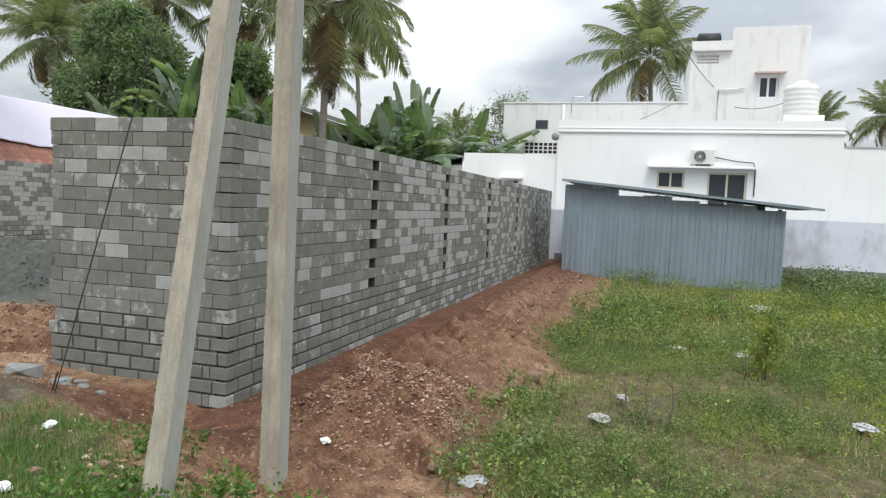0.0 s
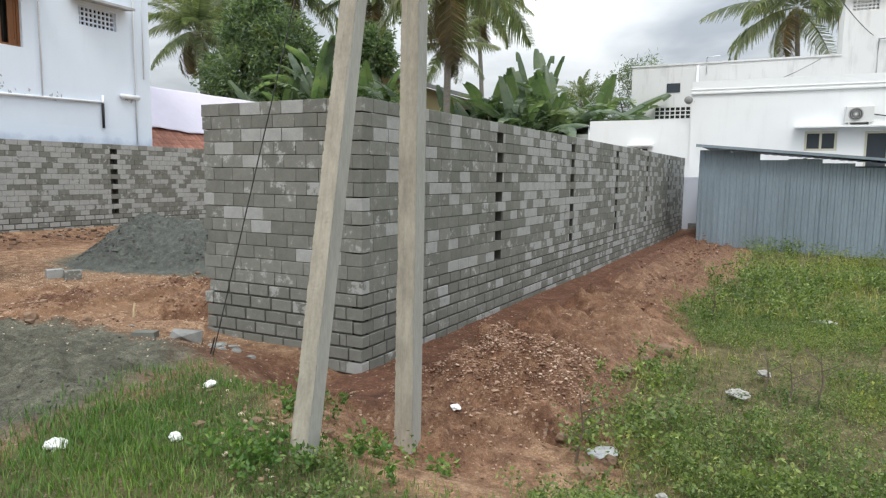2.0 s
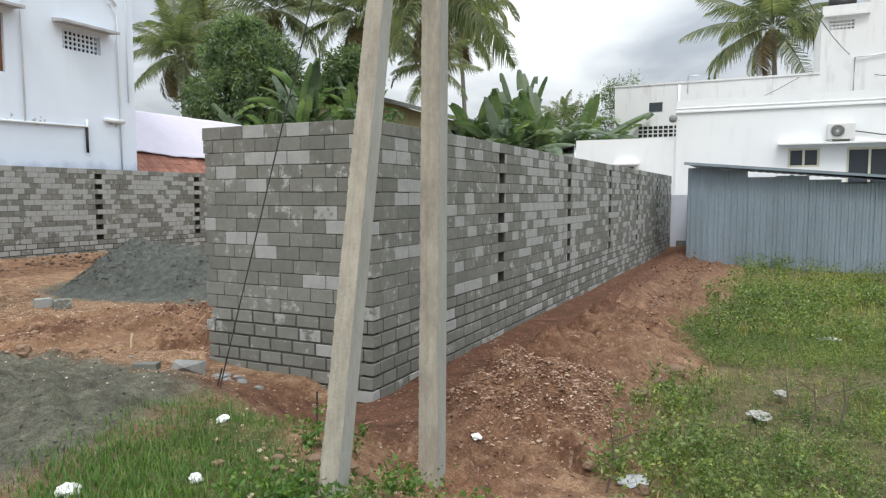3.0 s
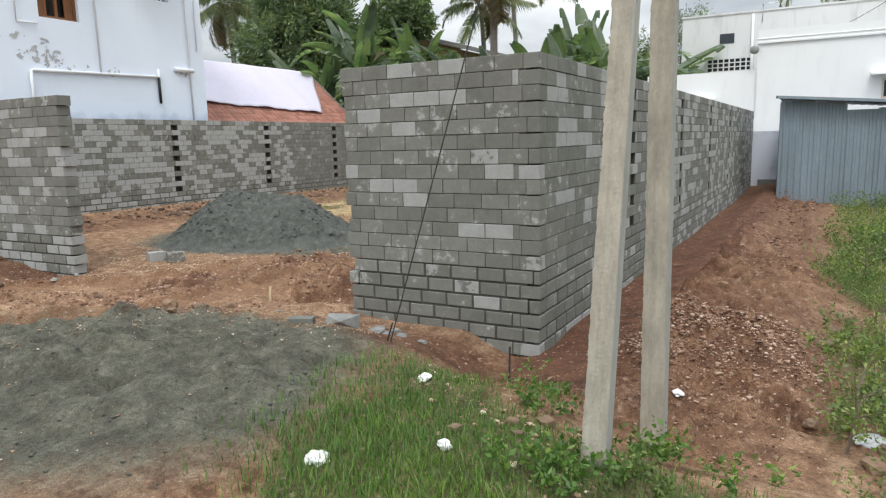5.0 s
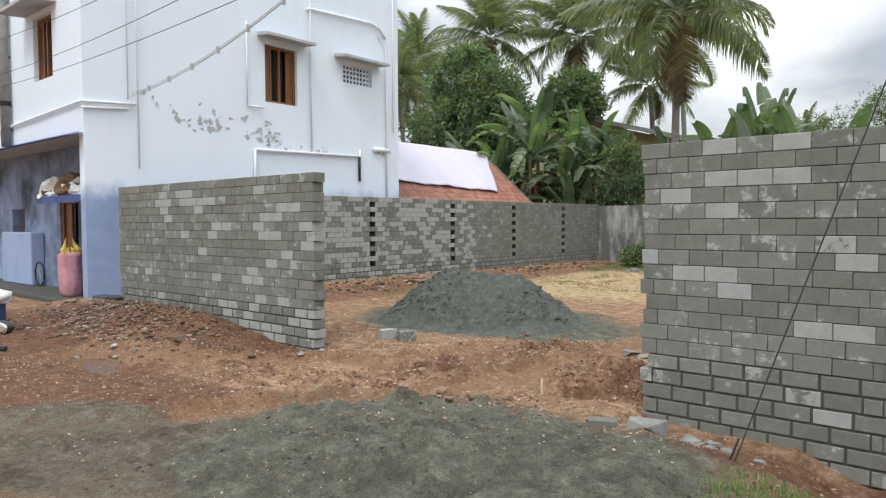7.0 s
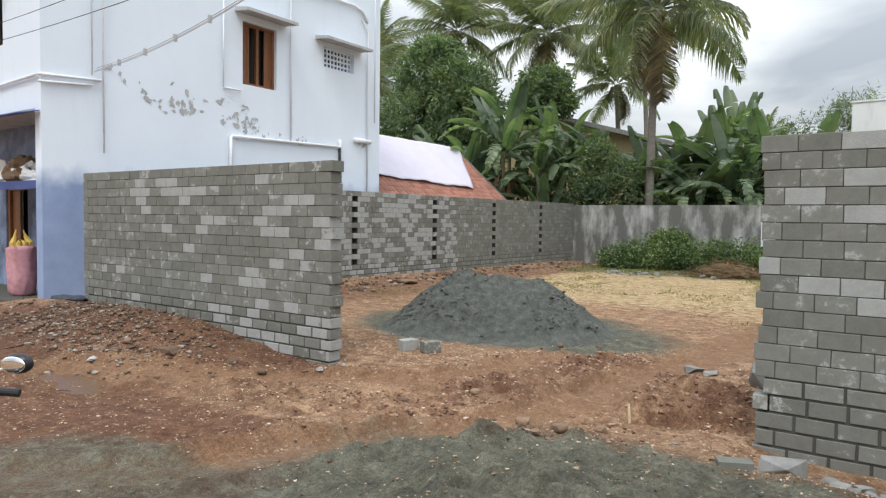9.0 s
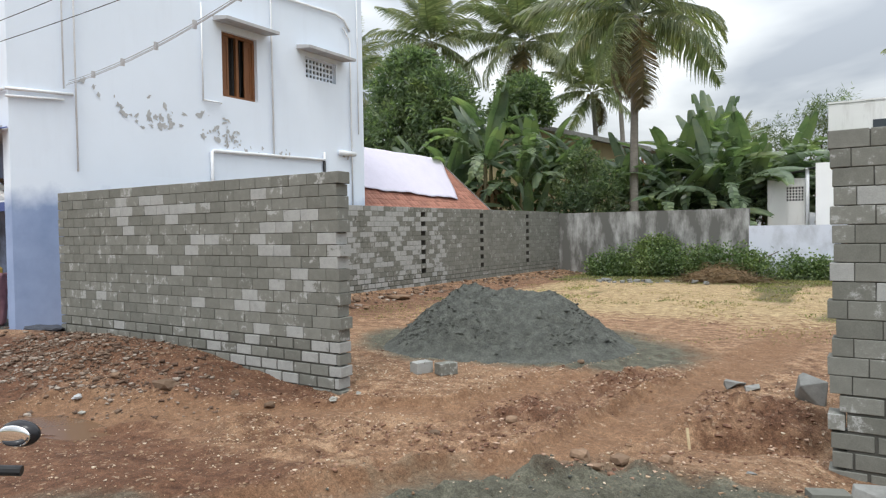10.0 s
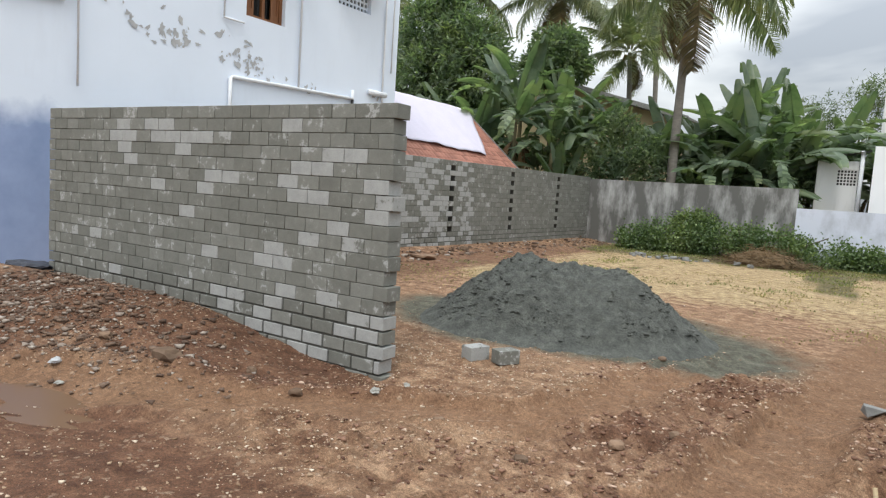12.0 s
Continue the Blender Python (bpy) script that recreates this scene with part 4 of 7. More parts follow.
def sack_and_porch():
    s = thing("sack", (-19.62, 5.75, 0.12), "tall pink woven sack stuffed with dry yellow husks", "sack")
    bm = tube([(0, 0, 0), (0, 0, 0.06), (0.01, 0, 0.3), (-0.02, 0.01, 0.6), (0.02, 0, 0.88), (0.01, 0, 0.98)], [0.17, 0.22, 0.25, 0.27, 0.28, 0.29], 18)
    bmesh.ops.subdivide_edges(bm, edges=list(bm.edges), cuts=1)
    rnd = random.Random(2)
    for v in bm.verts:
        v.co += Vector((rnd.uniform(-1, 1), rnd.uniform(-1, 1), 0)) * 0.03
    part("bag", bm, simple("pink_woven_plastic", (0.58, 0.30, 0.34), 0.75, vary=0.25, scale=8, grain=90, relief=0.4), s, smooth=True)
    for k in range(9):
        a = k * 0.7
        part("husk", tube([(0.15 * math.cos(a), 0.15 * math.sin(a), 0.92), (0.16 * math.cos(a), 0.17 * math.sin(a), 1.06), (0.05 * math.cos(a) - 0.06, 0.08 * math.sin(a), 1.12 + 0.07 * (k % 4))], [0.06, 0.05, 0.008], 6), M_HUSK, s)
    rnd = random.Random(7)
    b = thing("plastic_bundle", (-20.4, 5.98, 2.40), "white plastic sheets and bags heaped on the shelf", "plastic bundle")
    for k in range(9):
        bm = bmesh.new()
        bmesh.ops.create_icosphere(bm, subdivisions=3, radius=1.0)
        sx, sz = rnd.uniform(0.25, 0.5), rnd.uniform(0.16, 0.36)
        for v in bm.verts:
            q = 1 + 0.5 * noise.noise(v.co * 1.8 + Vector((k * 3, 0, 0))) + 0.4 * noise.noise(v.co * 5 + Vector((0, k * 3, 0)))
            v.co = Vector((v.co.x * sx * q, v.co.y * 0.28 * q, max(v.co.z, -0.5) * sz * q))
        o = part("sheet", bm, M_PLASTIC if k % 4 else M_CARD, b, "" if k % 4 else "brown card box flap")
        o.matrix_basis = pose(rnd.uniform(-0.65, 1.3), rnd.uniform(-0.1, 0.1), 0.5 * sz + 0.02)
    d = thing("drum", (-15.95, 3.02, gz(-15.95, 3.02)), "blue plastic drum covered with a white plastic bag", "drum")
    part("barrel", tube([(0, 0, 0), (0, 0, 0.05), (0, 0, 0.5), (0, 0, 0.55)], [0.24, 0.27, 0.27, 0.25], 20), simple("blue_plastic", (0.05, 0.09, 0.22), 0.4), d, smooth=True)
    bm = bmesh.new()
    bmesh.ops.create_icosphere(bm, subdivisions=3, radius=0.36)
    for v in bm.verts:
        q = 1 + 0.4 * noise.noise(v.co * 6)
        v.co = Vector((v.co.x * q, v.co.y * q, 0.55 + max(v.co.z * 0.55, -0.06) * q))
    part("cover", bm, M_PLASTIC, d, "crumpled white plastic bag", True)
    p = thing("utility_post", (-22.4, 5.38, 3.70), "round old steel service post fixed to the house wall", "post")
    part("shaft", tube([(0, 0, 0), (0, 0, 5.4)], 0.11, 14), M_STONE_GREY, p, smooth=True)
    part("clamp", tube([(0, 0, 1.0), (0, 0, 1.12)], 0.13, 14), M_BLACK, p)
    for z in (0.4, 2.2):
        part("bracket", box(-0.02, 0.02, 0.09, 0.135, z, z + 0.05), M_BLACK, p)
    w = thing("bicycle_wheel", (-22.9, 6.2, 0.12 + 0.33), "dark bicycle wheel leaning in the porch", "wheel")
    ring = [(0.31 * math.cos(i * math.tau / 28), 0.02, 0.31 * math.sin(i * math.tau / 28)) for i in range(29)]
    part("tyre", tube(ring, 0.022, 8, cap=False), M_BLACK, w, smooth=True)
    for k in range(9):
        a = k * math.tau / 9
        part("spoke", tube([(0, 0.02, 0), (0.3 * math.cos(a), 0.02, 0.3 * math.sin(a))], 0.003, 4), M_STEEL, w)


M_PLASTIC = simple("white_plastic_film", (0.74, 0.74, 0.73), 0.4, vary=0.12, scale=7, grain=30, relief=0.3)
M_CARD = simple("brown_card", (0.17, 0.11, 0.07), 0.85)
M_HUSK = simple("dry_yellow_husk", (0.55, 0.40, 0.10), 0.8, vary=0.3)
sack_and_porch()


# ---- the tiled cottage with the sheet drying on its roof ----


def cottage():
    c = thing("cottage", (0, 0, 0), "low cottage with a red clay tile roof and grey walls", "house")
    part("wall", box(-24.6, -19.3, 15.6, 23.9, -0.2, 2.75), M_GREY_WALL, c)
    part("gable", _prism([(-24.6, 2.75), (-19.3, 2.75), (-21.6, 4.62)], 15.6, 23.9), M_GREY_WALL, c)
    ux, uz = 2.6, -2.25
    ln = math.hypot(ux, uz)
    rows, cols = 13, 40
    deck = part("roof_deck", _prism([(-21.6, 4.70), (-21.6, 4.60), (-18.95, 2.31), (-18.95, 2.41)], 15.4, 24.3), M_WOOD, c)
    part("rear_deck", _prism([(-21.62, 4.70), (-25.0, 2.41), (-25.0, 2.31), (-21.62, 4.60)], 15.4, 24.3), M_TILE, c)
    part("ridge_cap", tube([(-21.6, 15.4, 4.74), (-21.6, 24.35, 4.74)], 0.09, 10), M_TILE, c, smooth=True)
    part("barge_board", _prism([(-21.6, 4.83), (-21.6, 4.62), (-18.93, 2.30), (-18.93, 2.50)], 24.305, 24.36), M_STONE_GREY, c, "dark weathered verge")
    bm = bmesh.new()
    n = 6
    w, l = 8.9 / cols, ln / rows * 1.25
    v = [[bm.verts.new((i / (n - 1) * w * 1.03, j * l, 0.03 * math.sin(i / (n - 1) * math.pi) + j * -0.012)) for i in range(n)] for j in (0, 1)]
    u = [[bm.verts.new((q.co.x, q.co.y, q.co.z - 0.014)) for q in r] for r in v]
    for i in range(n - 1):
        bm.faces.new((v[0][i], v[0][i + 1], v[1][i + 1], v[1][i]))
        bm.faces.new((u[0][i + 1], u[0][i], u[1][i], u[1][i + 1]))
        bm.faces.new((v[0][i], u[0][i], u[0][i + 1], v[0][i + 1]))
    slope = math.degrees(math.atan2(2.25, 2.6))
    first = None
    rnd = random.Random(3)
    for r in range(rows):
        for q in range(cols):
            if r < 6 and q < 34:
                continue   # under the sheet
            if first is None:
                ob = first = part("tile", bm, M_TILE, c)
            else:
                ob = new("tile", first.data)
                ob.parent = c
            s = (r + 1.12) / rows
            ob.matrix_basis = pose(-21.6 + ux * s, 15.4 + q * w, 4.75 + uz * s + 0.03 + rnd.uniform(0, 0.006), 0, 0, 90) @ pose(0, 0, 0, slope, 0, 0)
    k = thing("drying_sheet", (0, 0, 0), "large lilac white cotton sheet spread over the tile roof", "sheet")
    V, F = [], []
    nu, nv = 60, 24
    for j in range(nv + 1):
        for i in range(nu + 1):
            t, s = i / nu, j / nv
            y = 15.5 + t * (8.95 - 2.1 * s)
            x = -21.62 + (1.9 + 0.3 * t) * s
            z = 4.75 - 2.25 / 2.6 * (1.9 + 0.3 * t) * s + 0.17 + 0.018 * math.sin(y * 2.6 + 2 * s) * (0.3 + s) + 0.012 * math.sin(y * 7.1 - s * 3) * s
            V.append((x + 0.02 * math.sin(y * 5), y, z))
    for j in range(nv):
        for i in range(nu):
            a = j * (nu + 1) + i
            F.append((a, a + 1, a + nu + 2, a + nu + 1))
    o = part("cloth", (V, F), M_CLOTH, k, smooth=True)
    m = o.modifiers.new("thickness", "SOLIDIFY")
    m.thickness = 0.012
    g = thing("grey_building", (0, 0, 0), "small grey flat-roofed building with a stained parapet", "house")
    part("wall", box(-30, -25.6, 18, 25, -0.2, 4.6), M_GREY_WALL, g)
    part("parapet", box(-30.1, -25.5, 17.9, 25.1, 4.6, 4.95), M_STAINED, g)
    g2 = thing("cream_building", (0, 0, 0), "cream building with a flat roof beyond the cottage", "house")
    part("wall", box(-42, -31, 30, 36, -0.2, 6.1), M_CREAM, g2)
    part("roof", box(-42.2, -30.8, 29.6, 36, 6.1, 6.3), M_GREY_WALL, g2)


def _prism(profile, y0, y1):
    bm = bmesh.new()
    a = [bm.verts.new((x, y0, z)) for x, z in profile]
    b = [bm.verts.new((x, y1, z)) for x, z in profile]
    bm.faces.new(a[::-1])
    bm.faces.new(b)
    for i in range(len(a)):
        j = (i + 1) % len(a)
        bm.faces.new((a[i], a[j], b[j], b[i]))
    return bm


M_CREAM = plaster("cream_paint", (0.66, 0.63, 0.50), (0.4, 0.38, 0.32), 0.4)
cottage()


def yellow_house():
    h = thing("farmhouse", (0, 0, 0), "ochre yellow plastered house under a sloping tiled roof", "house")
    lay = lambda a, d, z: (a, 38.0 + d, z)
    part("wall", pierced(-29, -17.1, -0.2, 6.0, [(-21.3, -20.7, 4.3, 5.7), (-18.25, -17.45, 4.3, 5.8)], 0.25, lay), M_YELLOW, h)
    part("gable", _prism([(-29, 6.0), (-17.1, 6.0), (-17.1, 6.2), (-25, 8.45), (-29, 7.3)], 38.0, 38.25), M_YELLOW, h)
    part("window", box(-21.35, -20.65, 38.2, 38.26, 4.2, 5.8), M_WOOD, h, "brown wooden window")
    # shade inside the opening, put in as a black slab
    part("farmhouse_shade_panel", box(-18.4, -17.36, 38.6, 38.66, 4.0, 6.0), M_DARK, h)
    part("side_wall", box(-17.35, -17.1, 38.26, 46, -0.2, 5.6), M_YELLOW, h)
    part("roof", _prism([(-25, 8.74), (-25, 8.62), (-16.1, 6.08), (-16.1, 6.20)], 37.3, 46.3), M_STONE_GREY, h, "mossy cement sheet roof")
    part("rear_slope", _prism([(-25.01, 8.74), (-30, 7.3), (-30, 7.18), (-25.01, 8.62)], 37.3, 46.3), M_STONE_GREY, h, "mossy cement sheet roof")
    part("barge_board", _prism([(-25, 8.76), (-25, 8.5), (-16.05, 5.96), (-16.05, 6.22)], 37.22, 37.29), M_STONE_GREY, h, "weathered verge board")
    part("post", tube([(-16.6, 37.5, 0), (-16.6, 37.5, 6.1)], 0.07, 8), M_WOOD, h)
    part("rear", box(-27, -17.4, 45.7, 46, -0.2, 6), M_YELLOW, h)


yellow_house()


# ---- white buildings behind the back wall ----


def white_buildings():
    lay = lambda y: (lambda a, d, z: (a, y + d, z))
    m = thing("white_house", (0, 0, 0), "single-storey white painted house with a flat parapet and cornice", "house")
    f = lay(27.9)
    part("wall", pierced(-3.5, 6.9, -0.4, 5.46, [(0.44, 1.47, 2.8, 3.5), (2.31, 3.73, 1.4, 3.48)], 0.24, f), M_WHITE, m)
    part("side_wall", box(-3.5, -3.26, 28.141, 35, -0.4, 5.46), M_WHITE, m)
    part("far_side_wall", box(6.66, 6.9, 28.141, 35, -0.4, 5.46), M_WHITE, m)
    part("cornice", box(-3.53, 6.93, 27.82, 27.897, 4.96, 5.04, 0.01), M_WHITE, m)
    part("cornice", box(-3.53, 6.93, 27.86, 27.897, 5.12, 5.16, 0.01), M_WHITE, m)
    part("roof", box(-3.2, 6.6, 28.2, 35, 4.55, 4.7), M_GREY_WALL, m)
    slab("sunshade", m, 0.1, 4.0, 3.62, f, 0.45, 0.06, M_WHITE, 0.02)
    for a0, a1, z0, z1, n in ((0.44, 1.47, 2.8, 3.5, 2), (2.31, 3.73, 1.4, 3.48, 2)):
        w = thing("window_4" if n and a0 < 1 else "window_5", (0, 0, 0), "cream framed window with dark glass panes", "window", kind="structure")
        t = 0.08
        mid = (a0 + a1) / 2
        part("window_frame", pierced(a0, a1, z0, z1, [(a0 + t, mid - t / 2, z0 + t, z1 - t), (mid + t / 2, a1 - t, z0 + t, z1 - t)], 0.06, lambda a, d, z: f(a, 0.08 + d, z)), M_CREAM, w)
        for b0, b1 in ((a0 + t, mid - t / 2), (mid + t / 2, a1 - t)):
            part("pane", pierced(b0, b1, z0 + t, z1 - t, [], 0.01, lambda a, d, z: f(a, 0.12 + d, z)), M_GLASS, w)
        # the unlit room is only a black sheet behind the panes
        part("room_shade_panel", pierced(a0 - 0.1, a1 + 0.1, z0 - 0.1, z1 + 0.1, [], 0.02, lambda a, d, z: f(a, 0.35 + d, z)), M_DARK, w)
    ac = thing("air_conditioner", (2.08, 27.7, 3.70), "white outdoor air conditioner unit with a round fan grille", "air conditioner")
    part("case", box(-0.42, 0.42, -0.17, 0.17, 0.06, 0.62, 0.02), M_STEEL, ac)
    part("fan_hole", tube([(-0.12, -0.176, 0.34), (-0.12, -0.19, 0.34)], 0.22, 24), M_BLACK, ac)
    for r in (0.08, 0.14, 0.2):
        part("guard_ring", tube([(-0.12 + r * math.cos(i * math.tau / 20), -0.2, 0.34 + r * math.sin(i * math.tau / 20)) for i in range(21)], 0.008, 5, cap=False), M_STEEL, ac)
    part("hub", tube([(-0.12, -0.19, 0.34), (-0.12, -0.21, 0.34)], 0.05, 12), M_STEEL, ac)
    for x in (-0.3, 0.3):
        part("bracket", box(x - 0.02, x + 0.02, -0.17, 0.19, -0.03, 0.055), M_STEEL, ac)
    cable = thing("cable", (0, 0, 0), "black insulated air conditioner pipe along the wall", "cable")
    part("run", tube([(2.5, 27.84, 4.05), (2.9, 27.84, 3.98), (3.3, 27.84, 3.9), (3.9, 27.84, 3.86), (3.98, 27.84, 3.6), (3.98, 27.84, 2.6)], 0.022, 6), M_BLACK, cable)
    lamp = thing("wall_lamp", (-3.6, 27.75, 4.75), "round grey bulkhead lamp on the house corner", "lamp")
    part("globe", tube([(0, 0.1, 0), (0, -0.02, 0), (0, -0.1, 0), (0, -0.14, 0)], [0.05, 0.16, 0.15, 0.06], 14), M_STONE_GREY, lamp, smooth=True)
    part("arm", tube([(0, 0.1, 0), (0.1, 0.16, -0.05)], 0.03, 6), M_STEEL, lamp)
    # wings
    wl = thing("white_wing", (0, 0, 0), "low white wing with one small window and sunshade", "house")
    f2 = lay(28.05)
    part("wall", pierced(-7.49, -3.51, -0.4, 4.06, [(-5.67, -5.08, 2.2, 2.97)], 0.24, f2), M_WHITE, wl)
    part("side_wall", box(-7.49, -7.25, 28.291, 33, -0.4, 4.06), M_WHITE, wl)
    part("roof", box(-7.2, -3.5, 28.3, 33, 3.85, 3.95), M_GREY_WALL, wl)
    slab("sunshade", wl, -5.85, -4.9, 3.02, f2, 0.4, 0.06, M_WHITE, 0.02)
    part("window_frame", pierced(-5.67, -5.08, 2.2, 2.97, [(-5.62, -5.41, 2.25, 2.92), (-5.34, -5.13, 2.25, 2.92)], 0.05, lambda a, d, z: f2(a, 0.08 + d, z)), M_STEEL, wl)
    part("pane", box(-5.62, -5.13, 28.16, 28.17, 2.25, 2.92), M_GLASS, wl)
    wr = thing("white_annex", (0, 0, 0), "plain white annex with a low parapet", "house")
    part("wall", box(6.91, 16, 28.0, 33, -0.4, 4.49), M_WHITE, wr)
    part("parapet", box(6.91, 16, 27.97, 28.12, 4.491, 4.55), M_GREY_WALL, wr)
    sh = thing("outhouse", (0, 0, 0), "small whitewashed outhouse with a pierced block vent", "outhouse")
    f3 = lay(29.5)
    part("wall", pierced(-9.28, -7.95, -0.4, 3.62, [(-8.62, -7.99, 2.72, 3.3)], 0.15, f3), M_WHITE_OLD, sh)
    grille(sh, "vent_blocks", -8.62, -7.99, 2.72, 3.3, 6, 5, 0.035, lambda a, d, z: f3(a, 0.03 + d, z), M_WHITE_OLD)
    # added black slab makes the shade behind the vent blocks
    part("vent_shade_panel", box(-8.8, -7.9, 29.75, 29.78, 2.5, 3.5), M_DARK, sh)
    part("side_wall", box(-9.28, -9.13, 29.651, 32, -0.4, 3.62), M_WHITE_OLD, sh)
    part("roof_sheet", corrugated(2.2, 3.0, 0.15, 0.03), M_STONE_GREY, sh, "grey cement sheet roof").matrix_basis = pose(-9.75, 29.2, 3.55, 3, -12, 0)
    pipe(sh, [(-7.86, 29.4, 1.0), (-7.86, 29.4, 4.0)], 0.07, "white vent pipe")
    # the taller house behind
    t = thing("stair_tower_house", (0, 0, 0), "tall weathered white house with a stair tower and terrace", "house")
    f4 = lay(36.0)
    part("terrace_wall", box(-7.5, 1.83, 36.0, 44, -0.4, 7.38), M_WHITE_OLD, t)
    part("terrace_coping", box(-7.55, 1.83, 35.95, 36.25, 7.381, 7.46), M_WHITE_OLD, t)
    part("tower", pierced(3.72, 7.15, -0.4, 11.05, [(5.0, 5.9, 7.6, 8.7)], 0.3, f4), M_WHITE_OLD, t)
    part("tower_body", box(3.72, 7.15, 36.6, 41, -0.4, 11.0), M_WHITE_OLD, t)
    part("stair_block", pierced(1.83, 3.719, -0.4, 9.9, [(2.12, 3.15, 9.3, 9.75)], 0.25, f4), M_WHITE_OLD, t)
    part("stair_body", box(1.84, 3.71, 36.6, 41, -0.4, 9.9), M_WHITE_OLD, t)
    part("ledge", box(1.9, 3.71, 35.75, 37, 9.901, 10.05), M_WHITE_OLD, t)
    part("ledge_parapet", box(1.85, 3.71, 35.9, 36.05, 10.051, 10.4), M_WHITE_OLD, t)
    grille(t, "vent_blocks", 2.12, 3.15, 9.3, 9.75, 7, 3, 0.06, lambda a, d, z: f4(a, 0.05 + d, z), M_WHITE_OLD)
    slab("sunshade", t, 4.8, 6.15, 8.78, f4, 0.5, 0.07, M_ROSE, 0.05)
    part("window_frame", pierced(5.0, 5.9, 7.6, 8.7, [(5.1, 5.4, 7.7, 8.6), (5.5, 5.8, 7.7, 8.6)], 0.06, lambda a, d, z: f4(a, 0.1 + d, z)), M_PVC, t)
    for a in (5.1, 5.5):
        part("pane", box(a, a + 0.3, 36.13, 36.14, 7.7, 8.6), M_GLASS, t)
    part("wall_window", box(-5.75, -5.1, 35.97, 35.997, 6.05, 6.5), M_GLASS, t, "small dark window")
    part("lattice", pierced(-6.3, -4.2, 4.7, 5.35, [(-6.25 + 0.25 * i, -6.06 + 0.25 * i, 4.75 + 0.2 * j, 4.9 + 0.2 * j) for i in range(8) for j in range(3)], 0.05, lambda a, d, z: (a, 35.9 + d, z)), M_WHITE_OLD, t)
    part("lattice_shadow", box(-6.3, -4.2, 35.96, 35.995, 4.7, 5.35), M_DARK, t)
    pipe(t, [(-4.3, 35.9, 3), (-4.3, 35.9, 7.3)], 0.06)
    pipe(t, [(3.2, 35.9, 6.2), (3.2, 35.9, 8.0), (4.4, 35.9, 8.1)], 0.04)
    pipe(t, [(-3.9, 35.9, 6.9), (-3.9, 35.9, 7.7), (-3.3, 35.9, 7.7)], 0.03)
    tank0 = thing("black_tank", (2.65, 36.4, 10.05), "black plastic water tank lying on the stair roof", "water tank")
    part("drum", tube([(-0.55, 0, 0.42), (-0.5, 0, 0.42), (0.5, 0, 0.42), (0.55, 0, 0.42)], [0.3, 0.42, 0.42, 0.3], 18), M_BLACK, tank0, smooth=True)
    tank = thing("water_tank", (6.35, 33.0, 4.7), "white ribbed plastic water tank on a masonry stand", "water tank")
    pts, rad = [], []
    for i in range(19):
        pts.append((0, 0, 1.6 + i * 0.07))
        rad.append(0.72 if i % 3 else 0.69)
    pts += [(0, 0, 2.92), (0, 0, 3.05), (0, 0, 3.07), (0, 0, 3.16)]
    rad += [0.62, 0.28, 0.26, 0.22]
    part("vessel", tube(pts, rad, 28), M_STEEL, tank, smooth=True)
    part("stand", box(-0.8, 0.8, -0.8, 0.8, 0, 1.58, 0.02), M_WHITE, tank)


M_ROSE = simple("faded_red_slab", (0.52, 0.40, 0.37), 0.9, vary=0.3)
white_buildings()


# ---- the sheet-metal shed ----


def sheet_shed():
    s = thing("shed", (0, 0, 0), "lean-to shed of weathered blue-grey corrugated metal sheets", "shed")
    x, k = -2.42, 0
    rnd = random.Random(5)
    first = [part("wall_sheet", corrugated(0.86, 1.0, 0.15, 0.022), M_SHEET, s)]
    mesh0 = first[0].data
    while x < 3.9:
        z_top = 2.60 - 0.085 * (x + 2.4) - (0.0 if k in (0, 1) else 0.06 + 0.05 * (k % 3))
        z0 = -0.48 + rnd.uniform(-0.03, 0.03)
        ob = first[0] if k == 0 else new("wall_sheet", mesh0)
        ob.parent = s
        ob.matrix_basis = pose(x, 21.86 - 0.012 * (k % 2), z0, 90, 0, 0) @ Matrix.Diagonal((1, z_top - z0, 1, 1))
        x += 0.80
        k += 1
    side = new("wall_sheet", mesh0)
    for j in range(4):
        o = side if j == 0 else new("wall_sheet", mesh0)
        o.parent = s
        o.matrix_basis = pose(4.04, 21.9 + j * 0.82, -0.5, 90, 0, 90) @ Matrix.Diagonal((1, 2.4, 1, 1))
        o2 = new("wall_sheet", mesh0)
        o2.parent = s
        o2.matrix_basis = pose(-2.43, 21.9 + j * 0.82, -0.5, 90, 0, 90) @ Matrix.Diagonal((1, 3.1, 1, 1))
    part("rear_wall", box(-2.4, 4.0, 25.2, 25.25, -0.5, 2.2), M_SHEET_EDGE, s)
    part("roof_sheet", corrugated(7.5, 4.2, 0.25, 0.014), M_SHEET_EDGE, s, "dull sheet roof sloping to one side").matrix_basis = pose(-2.5, 21.5, 2.74, 0, 4.9, 0)
    part("fascia", box(0, 7.5, -0.012, -0.003, -0.05, 0.02), M_SHEET, s, "flat metal edge strip").matrix_basis = pose(-2.5, 21.5, 2.74, 0, 4.9, 0)
    part("rafter", box(-2.45, 4.8, 21.92, 22.0, 0, 0.08), M_WOOD_DARK, s).matrix_basis = pose(-0.12, 0, 2.50, 0, 4.9, 0)
    for px_ in (-2.3, 0.4, 3.9):
        part("post", box(px_ - 0.05, px_ + 0.05, 21.98, 22.08, -0.5, 2.6 - 0.085 * (px_ + 2.4)), M_WOOD_DARK, s)


M_WOOD_DARK = simple("old_dark_timber", (0.10, 0.085, 0.07), 0.9, vary=0.3)
sheet_shed()


